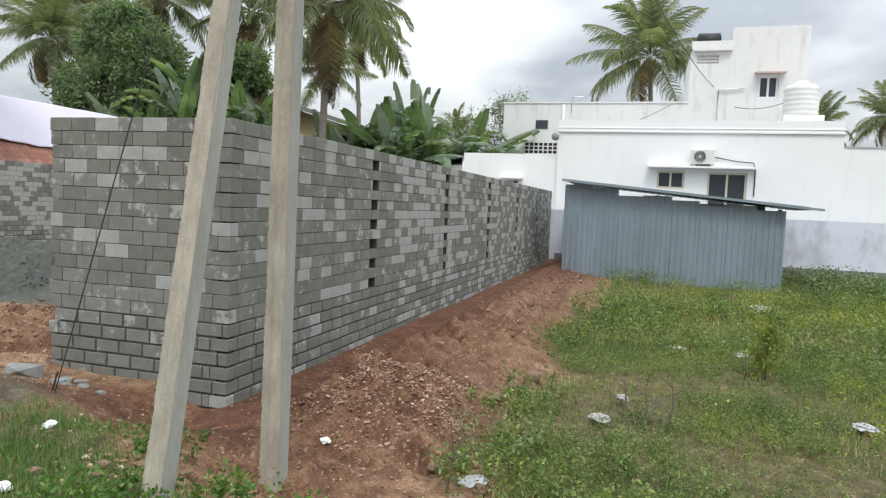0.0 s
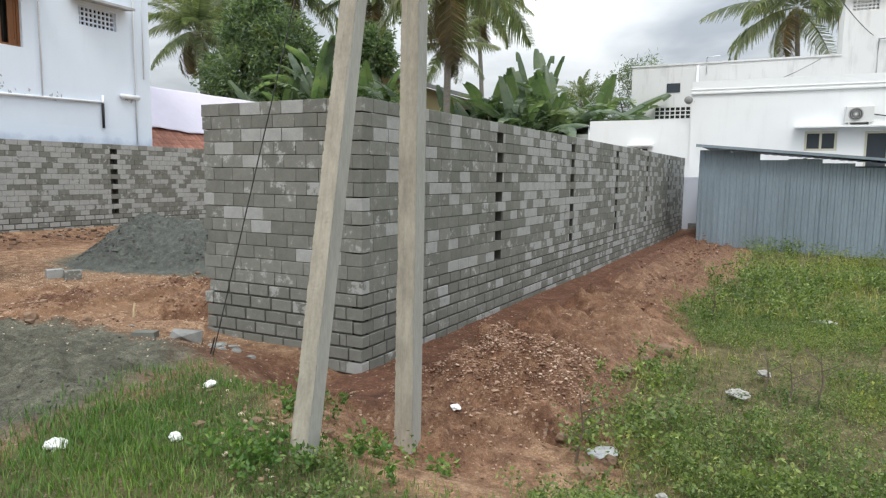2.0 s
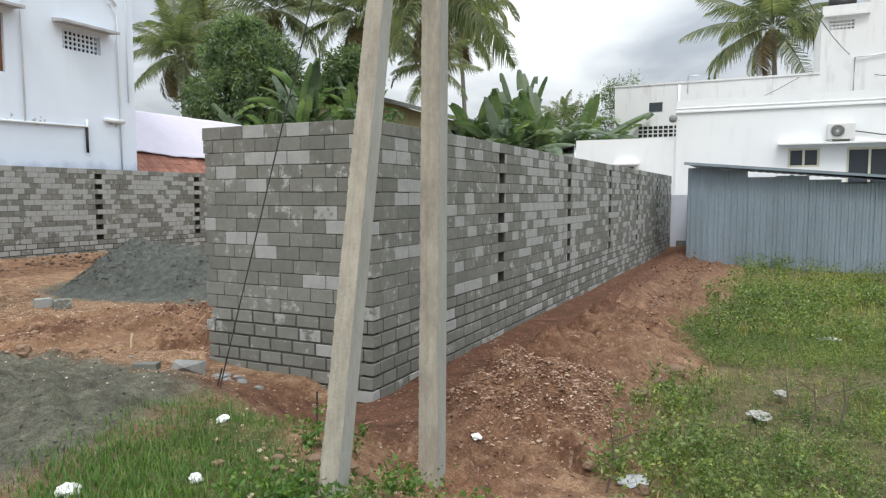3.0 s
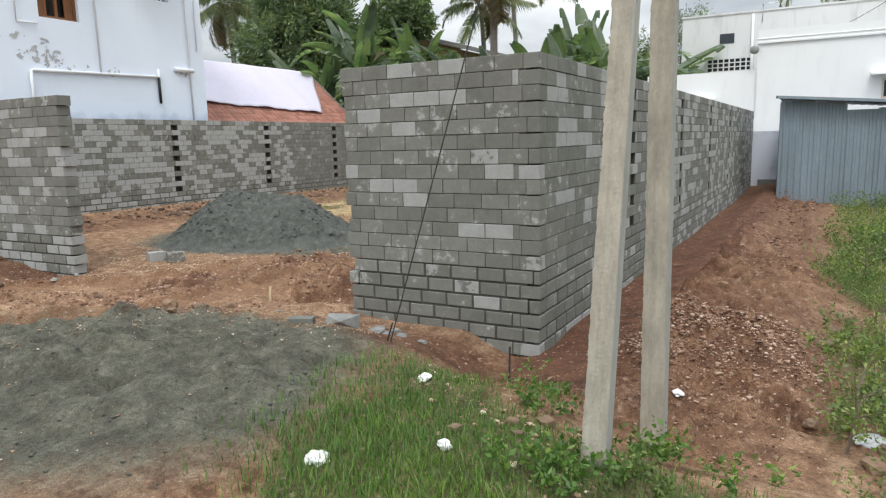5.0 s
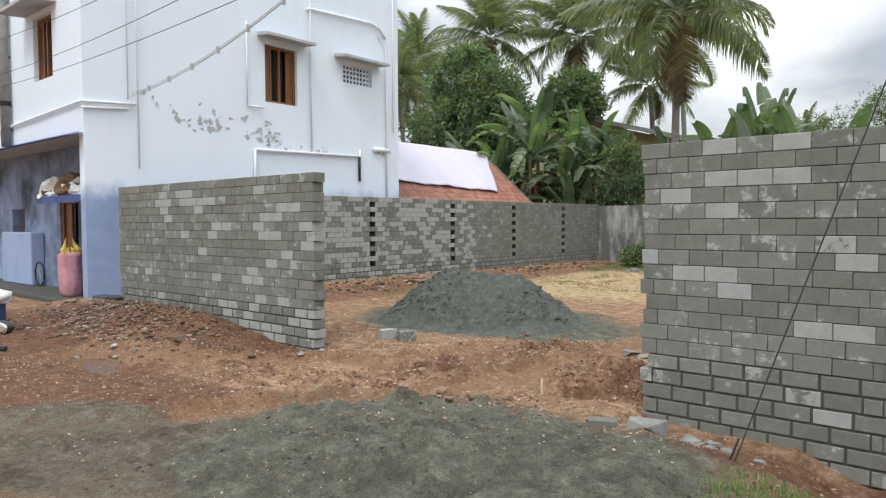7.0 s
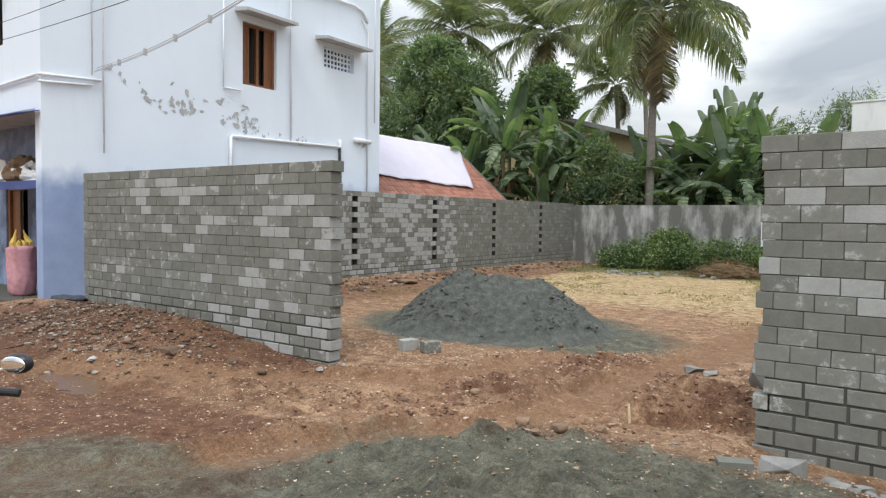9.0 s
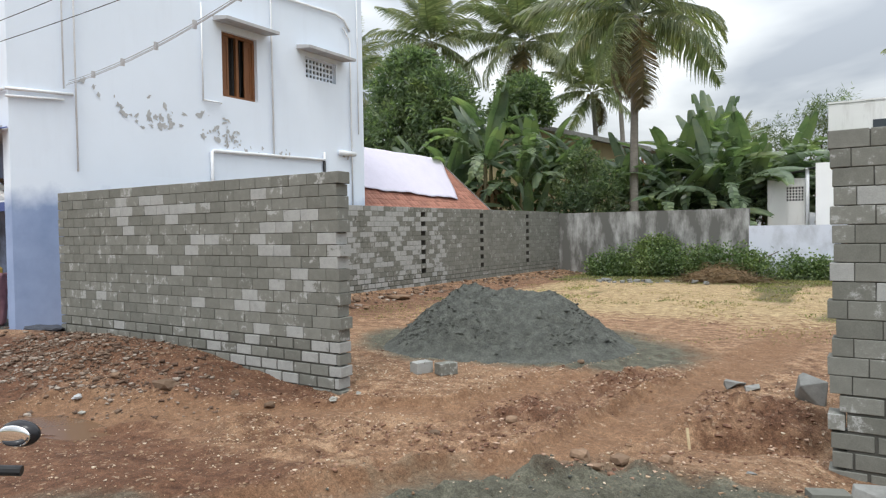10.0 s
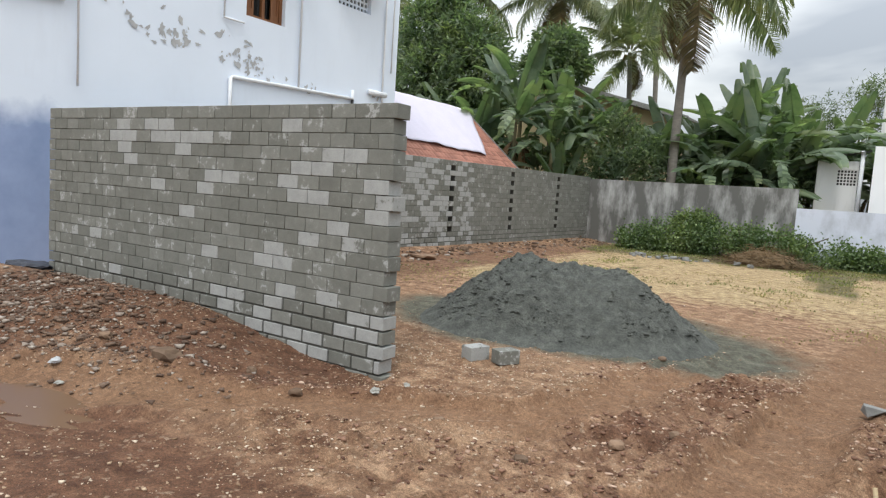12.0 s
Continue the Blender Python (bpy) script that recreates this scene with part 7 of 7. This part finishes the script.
def litter_and_stones():
    rough_label, grey_label = "small brown stone lying on red earth", "broken grey granite stone lying on the ground"
    stone(-6.17, 7.45, 0.50, "large broken grey granite boulder beside the gate wall", True, 0.9)
    stone(-6.90, 7.5, 0.34, grey_label, True, 0.4)
    stone(-6.70, 7.55, 0.32, grey_label, True, 0.3)
    stone(-5.58, 4.95, 0.46, "blue-grey granite rock at the foot of the wall", True, 0.5)
    ob = new("broken_block", BLOCK_MESHES[False][1])
    ob.matrix_basis = pose(-5.84, 4.62, gz(-5.84, 4.62) + 0.012, 0, 0, 25) @ Matrix.Diagonal((0.85, 0.6, 0.5, 1))
    tagged(ob, "half-buried pale cement block lying on sand", "block", group="loose blocks")
    for x, y, s in ((-5.31, 5.17, 0.18), (-5.22, 5.02, 0.2), (-5.12, 4.92, 0.17), (-5.04, 4.92, 0.15), (-4.95, 5.02, 0.17), (-5.1, 5.14, 0.18), (-4.68, 4.96, 0.17), (-6.35, 4.9, 0.1)):
        stone(x, y, s, "flat grey chip of broken block", True, 0.3)
    for x, y, s in ((-7.2, 4.6, 0.16), (-7.45, 4.45, 0.22), (-7.6, 4.5, 0.14), (-7.3, 4.35, 0.12), (-6.9, 4.75, 0.14), (-8.82, 4.57, 0.13), (-9.71, 4.95, 0.14), (-12.1, 4.25, 0.34), (-13.0, 4.2, 0.18), (-10.9, 4.6, 0.16), (-11.6, 4.75, 0.14), (-8.1, 5.6, 0.12), (-3.35, 3.05, 0.12), (-3.1, 3.3, 0.12), (-2.95, 3.5, 0.14), (-2.8, 3.7, 0.12), (-3.0, 3.15, 0.09), (-8.9, 8.2, 0.12), (-8.4, 5.2, 0.14)):
        stone(x, y, s, rough_label)
    for x, y, s in ((-1.15, 4.55, 0.2), (-1.05, 4.85, 0.17), (-1.5, 5.1, 0.15), (-1.2, 8.2, 0.3), (-1.3, 7.6, 0.2), (-1.4, 6.9, 0.22)):
        stone(x, y, s, "brown rounded stone at the edge of the spoil")
    stone(-16.0, 13.7, 0.75, "pale flat slab lying on the earth bank", False, 0.25)
    for x, y, s in ((-16.3, 12.4, 0.3), (-15.8, 12.9, 0.22), (-16.2, 14.8, 0.25), (-15.5, 11.8, 0.2), (-16.4, 16.2, 0.3), (-15.9, 17.4, 0.2)):
        stone(x, y, s, "pale stone on the red earth bank")
    rnd = random.Random(11)
    for k in range(26):
        stone(-12.6 + rnd.gauss(0, 0.75), 22.2 + rnd.gauss(0, 0.35), rnd.uniform(0.15, 0.4), "grey concrete rubble lump in the back yard", True, 0.5, "rubble")
    for k in range(12):
        stone(-5.9 + rnd.gauss(0, 0.5), 20.6 + rnd.gauss(0, 0.9), rnd.uniform(0.15, 0.35), "broken brick rubble on the red bank", k % 2 == 0, 0.5, "rubble")
    # two loose blocks in the gateway
    for x, y, a in ((-10.32, 6.62, 70), (-10.03, 6.72, 62)):
        ob = new("loose_block", PALE_MESHES[False][1])
        ob.matrix_basis = pose(x, y, gz(x, y) + 0.07, 0, 0, a) @ Matrix.Diagonal((0.85, 0.8, 1.05, 1))
        tagged(ob, "loose grey cement block lying in the gateway", "block", group="loose blocks")
    st = thing("wooden_peg", (-6.86, 5.32, gz(-6.86, 5.32)), "pale wooden peg stuck in the ground", "peg")
    part("shaft", tube([(0, 0, -0.05), (-0.02, 0.02, 0.09), (-0.035, 0.05, 0.165)], 0.013, 7), M_PEG, st)
    for x, y, s, lab, tx in ((-3.82, 2.37, 0.115, "crumpled white plastic bag on the grass", 1.0), (-3.28, 2.79, 0.09, "white lump of litter on the grass", 0.8), (-3.92, 3.69, 0.08, "white paper scrap on the sand edge", 1.2), (-2.42, 5.0, 0.085, "small white paper cup on red earth", 1.0),
                             (-0.3, 6.9, 0.20, "dirty white plastic sheet caught in weeds", 1.2), (-0.1, 7.7, 0.13, "white plastic scrap in the weeds", 1.2), (1.57, 11.0, 0.24, "grey plastic lump in the weeds", 1), (2.76, 17.0, 0.5, "large pale stone-coloured sack in the weeds", 1.3), (2.3, 7.7, 0.22, "grey plastic scrap in the weeds", 0.8), (0.62, 11.2, 0.2, "white plastic scrap in the weeds", 1.6), (-0.6, 4.3, 0.07, "tiny white litter in the weeds", 1), (-1.15, 5.0, 0.18, "grey plastic scrap at the edge of the spoil", 1.3),
                             (-10.42, 5.05, 0.075, "pale paper scrap by the wall end", 1.0), (-10.25, 5.25, 0.055, "white lump of mortar by the wall end", 0.9), (-12.9, 3.7, 0.09, "grey plastic litter by a puddle", 1.2), (-12.55, 3.55, 0.06, "white plastic litter by a puddle", 1.2), (-16.9, 5.35, 0.5, "dark crumpled tarpaulin scrap by the wall end", 1.3)):
        bm = bmesh.new()
        bmesh.ops.create_icosphere(bm, subdivisions=3, radius=0.5)
        off = Vector((x * 5, y * 3, 0))
        flat = 0.28 if s > 0.15 else 0.7
        for v in bm.verts:
            q = 1 + 0.55 * noise.noise(v.co * 3.1 + off) + 0.2 * noise.noise(v.co * 9 + off)
            v.co = Vector((v.co.x * tx, v.co.y, max(v.co.z, -0.2) * flat)) * q * s
        dark = "dark" in lab or "grey" in lab
        o = part("litter", bm, M_TARP if "dark" in lab else M_GREYPLASTIC if dark else M_DIRTY if "weeds" in lab or "wall end" in lab or "puddle" in lab else M_PLASTIC)
        o.matrix_basis = pose(x, y, gz(x, y) + 0.03 * flat + (0.06 if "weeds" in lab else 0.0), 0, 0, 30 * (x % 3))
        tagged(o, lab, "litter")


M_PEG = simple("pale_wood", (0.50, 0.40, 0.25), 0.8, vary=0.2)
M_DIRTY = simple("dirty_white_plastic", (0.32, 0.315, 0.285), 0.6, vary=0.45, scale=12, grain=40, relief=0.3)
M_TARP = simple("dark_tarpaulin", (0.05, 0.055, 0.07), 0.6, vary=0.4)
M_GREYPLASTIC = simple("grey_plastic_film", (0.40, 0.41, 0.42), 0.45, vary=0.25, scale=9)
litter_and_stones()


def gravel():
    """Pebbles and clods that nobody could count."""
    rng = np.random.default_rng(3)
    base = []
    for k in range(3):
        bm = bmesh.new()
        bmesh.ops.create_icosphere(bm, subdivisions=1, radius=0.5)
        for v in bm.verts:
            v.co *= 0.75 + 1.1 * noise.noise(v.co * 3.1 + Vector((k * 5, 0, 0)))
        bm.verts.ensure_lookup_table()
        base.append((np.array([v.co[:] for v in bm.verts]), np.array([[v.index for v in f.verts] for f in bm.faces])))
        bm.free()

    def lay(name, label, n, box_, keep, smin, smax, material, over=None):
        x, y, z = scatter(rng, n, *box_, keep)
        if over:
            z = z + over(x, y)
        s = smin * (smax / smin) ** (rng.random(len(x)) ** 3.0)
        Vs, Fs, o = [], [], 0
        for k in range(3):
            pick = np.arange(k, len(x), 3)
            v, f = base[k]
            a = rng.uniform(0, math.tau, len(pick))
            c, sn = np.cos(a)[:, None], np.sin(a)[:, None]
            sc = s[pick][:, None]
            vx = (v[None, :, 0] * c - v[None, :, 1] * sn) * sc * rng.uniform(0.7, 1.4, (len(pick), 1)) + x[pick][:, None]
            vy = (v[None, :, 0] * sn + v[None, :, 1] * c) * sc + y[pick][:, None]
            vz = v[None, :, 2] * sc * 0.65 + z[pick][:, None] + 0.12 * sc
            Vs.append(np.stack([vx, vy, vz], -1).reshape(-1, 3))
            Fs.append((f[None] + (np.arange(len(pick)) * len(v))[:, None, None]).reshape(-1, 3) + o)
            o += len(pick) * len(v)
        tagged(new(name, fast_mesh(name, np.concatenate(Vs), np.concatenate(Fs), material)), label, "gravel", kind="stuff")

    lay("spoil_gravel", "pinkish gravel and clods on the spoil bank", 55000, (-3.0, -1.0, 3.8, 12), lambda x, y: 1.3 * bell(x, y, -2.25, 6.0, 0.6, 0.75) + 0.10 * np.exp(-((x + 2.05) / 0.5) ** 2) + 0.3 * bell(x, y, -2.4, 4.5, 0.6, 0.4), 0.009, 0.042, M_GRAVEL_RED)
    lay("gravel_heap", "tan gravel tipped beside the footing trench", 16000, (-3.15, -1.35, 5.0, 7.0), lambda x, y: 1.25 * bell(x, y, -2.25, 6.0, 0.62, 0.66), 0.014, 0.055, M_GRAVEL_TAN)
    lay("far_spoil_gravel", "clods on the spoil bank further along", 5000, (-3.2, -1.0, 10, 22), lambda x, y: 0.8 * np.exp(-((x + 1.9) / 0.6) ** 2), 0.02, 0.09, M_GRAVEL_RED)
    lay("verge_rubble", "ochre pebbles between grass and trench", 1500, (-4.2, -2.4, 2.6, 4.6), lambda x, y: np.exp(-((y - 3.1 - 0.75 * -(x + 2.9)) / 0.28) ** 2) * 0.8, 0.012, 0.06, M_GRAVEL_OCHRE)
    lay("rubble_heap", "rubble of stones and broken brick in front of the wall", 30000, (-18.2, -11.2, 3.2, 5.5), lambda x, y: bell(x, y, -14.4, 4.3, 1.7, 0.6) + 0.12 * bell(x, y, -15, 4.5, 2.5, 1.0), 0.012, 0.095, M_GRAVEL_MIX)
    lay("gate_clods", "red clods pushed up along the wheel ruts", 60000, (-12.5, -5.9, 2.8, 8), lambda x, y: step(0.25, 0.4, ruts(x, y)) * (0.5 * np.exp(-((ruts(x, y) - 0.45) / 0.2) ** 2) * step(-0.1, 0.2, rough_noise(x, y, 1.3, 3, 23)) + 0.12 * step(0.02, 0.2, rough_noise(x, y, 0.9, 3, 12)) + 0.9 * bell(x, y, -7.5, 4.05, 0.95, 0.2, 48) + 0.5 * bell(x, y, -9.3, 4.3, 0.9, 0.25, 35) + 0.6 * bell(x, y, -8.5, 5.6, 0.7, 0.45) + 0.6 * bell(x, y, -8.1, 7.3, 0.6, 1.0) + 0.6 * bell(x, y, -6.5, 6.3, 0.7, 0.7)) * (1 - soil_masks(x, y)[0]), 0.009, 0.055, M_GRAVEL_RED)
    lay("road_pebbles", "pale pebbles pressed into red earth", 60000, (-13.5, -5, 1.5, 9), lambda x, y: step(0.15, 0.4, ruts(x, y)) * (0.9 * step(-0.05, 0.2, rough_noise(x, y, 0.7, 3, 14)) + 0.2) * (1 - 0.9 * soil_masks(x, y)[0]), 0.010, 0.036, M_GRAVEL_OCHRE)
    lay("yard_pebbles", "stones scattered over the yard", 3000, (-16.8, -4.2, 9, 26), lambda x, y: 0.5 + 0 * x, 0.015, 0.06, M_GRAVEL_OCHRE)
    lay("bank_stones", "stones and clods along the inside bank", 3200, (-17.0, -14.6, 8, 26), lambda x, y: np.exp(-((x + 16.2) / 0.55) ** 2), 0.03, 0.2, M_GRAVEL_MIX)
    lay("sand_clods", "small grey lumps in the spread sand", 5000, (-9, -3.8, 1.2, 4.8), lambda x, y: soil_masks(x, y)[0] * 0.6, 0.008, 0.035, M_SAND)
    lay("heap_clods", "crumbs of damp sand lying on the heap", 9000, (-12.6, -8.2, 7.0, 11.2), lambda x, y: step(0.05, 0.2, heap_height(x, y)) * step(-0.1, 0.15, rough_noise(x, y, 1.6, 3, 45)), 0.015, 0.075, M_SAND, heap_height)
    lay("trench_clods", "red clods in the footing trench", 1800, (-4.8, -2.6, 4.2, 9), lambda x, y: 0.8 + 0 * x, 0.008, 0.035, M_GRAVEL_RED)


def gravel_material(name, dark, mid, light):
    mat = bpy.data.materials.new(name)
    nt, b = nodes_of(mat)
    isl = nt.nodes.new("ShaderNodeNewGeometry").outputs["Random Per Island"]
    fine = noise_node(nt, 40, 4, 0.6, None, "World")
    col = ramp_node(nt, isl, [(0.0, dark), (0.7, mid), (1.0, light)])
    col = mix_node(nt, 1.0, col, ramp_node(nt, fine.outputs[0], [(0.3, 0.75), (0.7, 1.15)]), "MULTIPLY")
    nt.links.new(col, b.inputs["Base Color"])
    b.inputs["Roughness"].default_value = 0.95
    return mat


M_GRAVEL_RED = gravel_material("red_gravel", (0.10, 0.045, 0.028), (0.27, 0.148, 0.096), (0.60, 0.44, 0.33))
M_GRAVEL_OCHRE = gravel_material("ochre_pebbles", (0.22, 0.13, 0.076), (0.44, 0.31, 0.20), (0.74, 0.63, 0.50))
M_GRAVEL_TAN = gravel_material("tan_gravel", (0.17, 0.09, 0.058), (0.34, 0.205, 0.138), (0.62, 0.47, 0.36))
M_GRAVEL_MIX = gravel_material("mixed_rubble", (0.085, 0.050, 0.033), (0.185, 0.125, 0.088), (0.40, 0.35, 0.30))
gravel()


# ---- the parked motorcycle ----


def motorcycle():
    gx, gy = -8.02, 0.43
    z0 = gz(gx, gy)
    m = thing("motorcycle", (gx, gy, z0), "parked black motorcycle with a round chrome-backed mirror", "motorcycle", turn=150)
    L = lambda x, y, z: (x, y, z)
    chrome = simple("chrome", (0.75, 0.76, 0.78), 0.12, 1.0, 0.05, 4, 30, 0)
    paint = simple("black_gloss_paint", (0.02, 0.02, 0.024), 0.25, 0, 0.1, 4, 30, 0)
    for x in (0.62, -0.62):
        ring = [(x + 0.28 * math.cos(i * math.tau / 28), 0, 0.30 + 0.28 * math.sin(i * math.tau / 28)) for i in range(29)]
        w = part("wheel", tube(ring, 0.05, 10, cap=False), M_BLACK, m, smooth=True)
        part("hub", tube([(x, -0.06, 0.3), (x, 0.06, 0.3)], 0.06, 14), chrome, w)
        for k in range(6):
            a = k * math.tau / 6
            part("spoke", tube([(x, 0, 0.3), (x + 0.25 * math.cos(a), 0, 0.3 + 0.25 * math.sin(a))], 0.012, 6), chrome, w)
    for s in (-1, 1):
        part("fork", tube([(0.62, 0.08 * s, 0.30), (0.42, 0.08 * s, 0.85)], 0.022, 8), chrome, m)
    part("tank", tube([(0.36, 0, 0.76), (0.25, 0, 0.80), (0.0, 0, 0.80), (-0.12, 0, 0.74)], [0.06, 0.15, 0.15, 0.07], 14), paint, m, smooth=True)
    part("seat", tube([(-0.10, 0, 0.74), (-0.2, 0, 0.76), (-0.55, 0, 0.77), (-0.72, 0, 0.78)], [0.07, 0.12, 0.12, 0.06], 12), M_BLACK, m, smooth=True)
    part("engine", box(-0.12, 0.28, -0.13, 0.13, 0.28, 0.62, 0.04), chrome, m)
    part("frame", tube([(0.42, 0, 0.82), (0.30, 0, 0.45), (-0.2, 0, 0.33), (-0.62, 0, 0.30)], 0.025, 8), paint, m)
    part("headlight", tube([(0.44, 0, 0.86), (0.52, 0, 0.86), (0.56, 0, 0.86)], [0.05, 0.1, 0.095], 16), chrome, m, smooth=True)
    part("handlebar", tube([(0.30, -0.36, 0.98), (0.36, -0.2, 1.0), (0.40, 0, 0.93), (0.36, 0.2, 1.0), (0.30, 0.36, 0.98)], 0.012, 8), chrome, m, smooth=True)
    for s in (-1, 1):
        part("grip", tube([(0.33, 0.25 * s, 0.99), (0.29, 0.38 * s, 0.975)], 0.018, 10), M_BLACK, m)
    # mirror, its stem from the bar; only one is fitted
    inv = m.matrix_basis.inverted()
    head = inv @ Vector((-8.03, 0.88, 1.13 - 0.0))
    root = Vector((0.36, -0.2, 1.0))
    stem = part("mirror_stem", tube([root, root.lerp(head, 0.5) + Vector((0, 0, 0.02)), head], 0.006, 8), M_STEEL, m, "thin white mirror stem", True)
    bm = bmesh.new()
    bmesh.ops.create_uvsphere(bm, u_segments=20, v_segments=12, radius=1.0)
    for v in bm.verts:
        v.co = Vector((v.co.x * 0.035, v.co.y * 0.072, v.co.z * 0.045))
    h = part("mirror_shell", bm, paint, m, "black oval mirror housing", True)
    h.matrix_basis = Matrix.Translation(head) @ pose(0, 0, 0, 0, 0, -35)
    bm = bmesh.new()
    bmesh.ops.create_uvsphere(bm, u_segments=20, v_segments=12, radius=1.0)
    for v in bm.verts:
        v.co = Vector((v.co.x * 0.008, v.co.y * 0.062, v.co.z * 0.036))
    g = part("mirror_glass", bm, simple("mirror_glass", (0.9, 0.9, 0.9), 0.03, 1.0, 0.0, 1, 1, 0), m, "oval mirror face", True)
    g.matrix_basis = Matrix.Translation(head) @ pose(0, 0, 0, 0, 0, -35) @ pose(-0.031, 0, 0)


motorcycle()
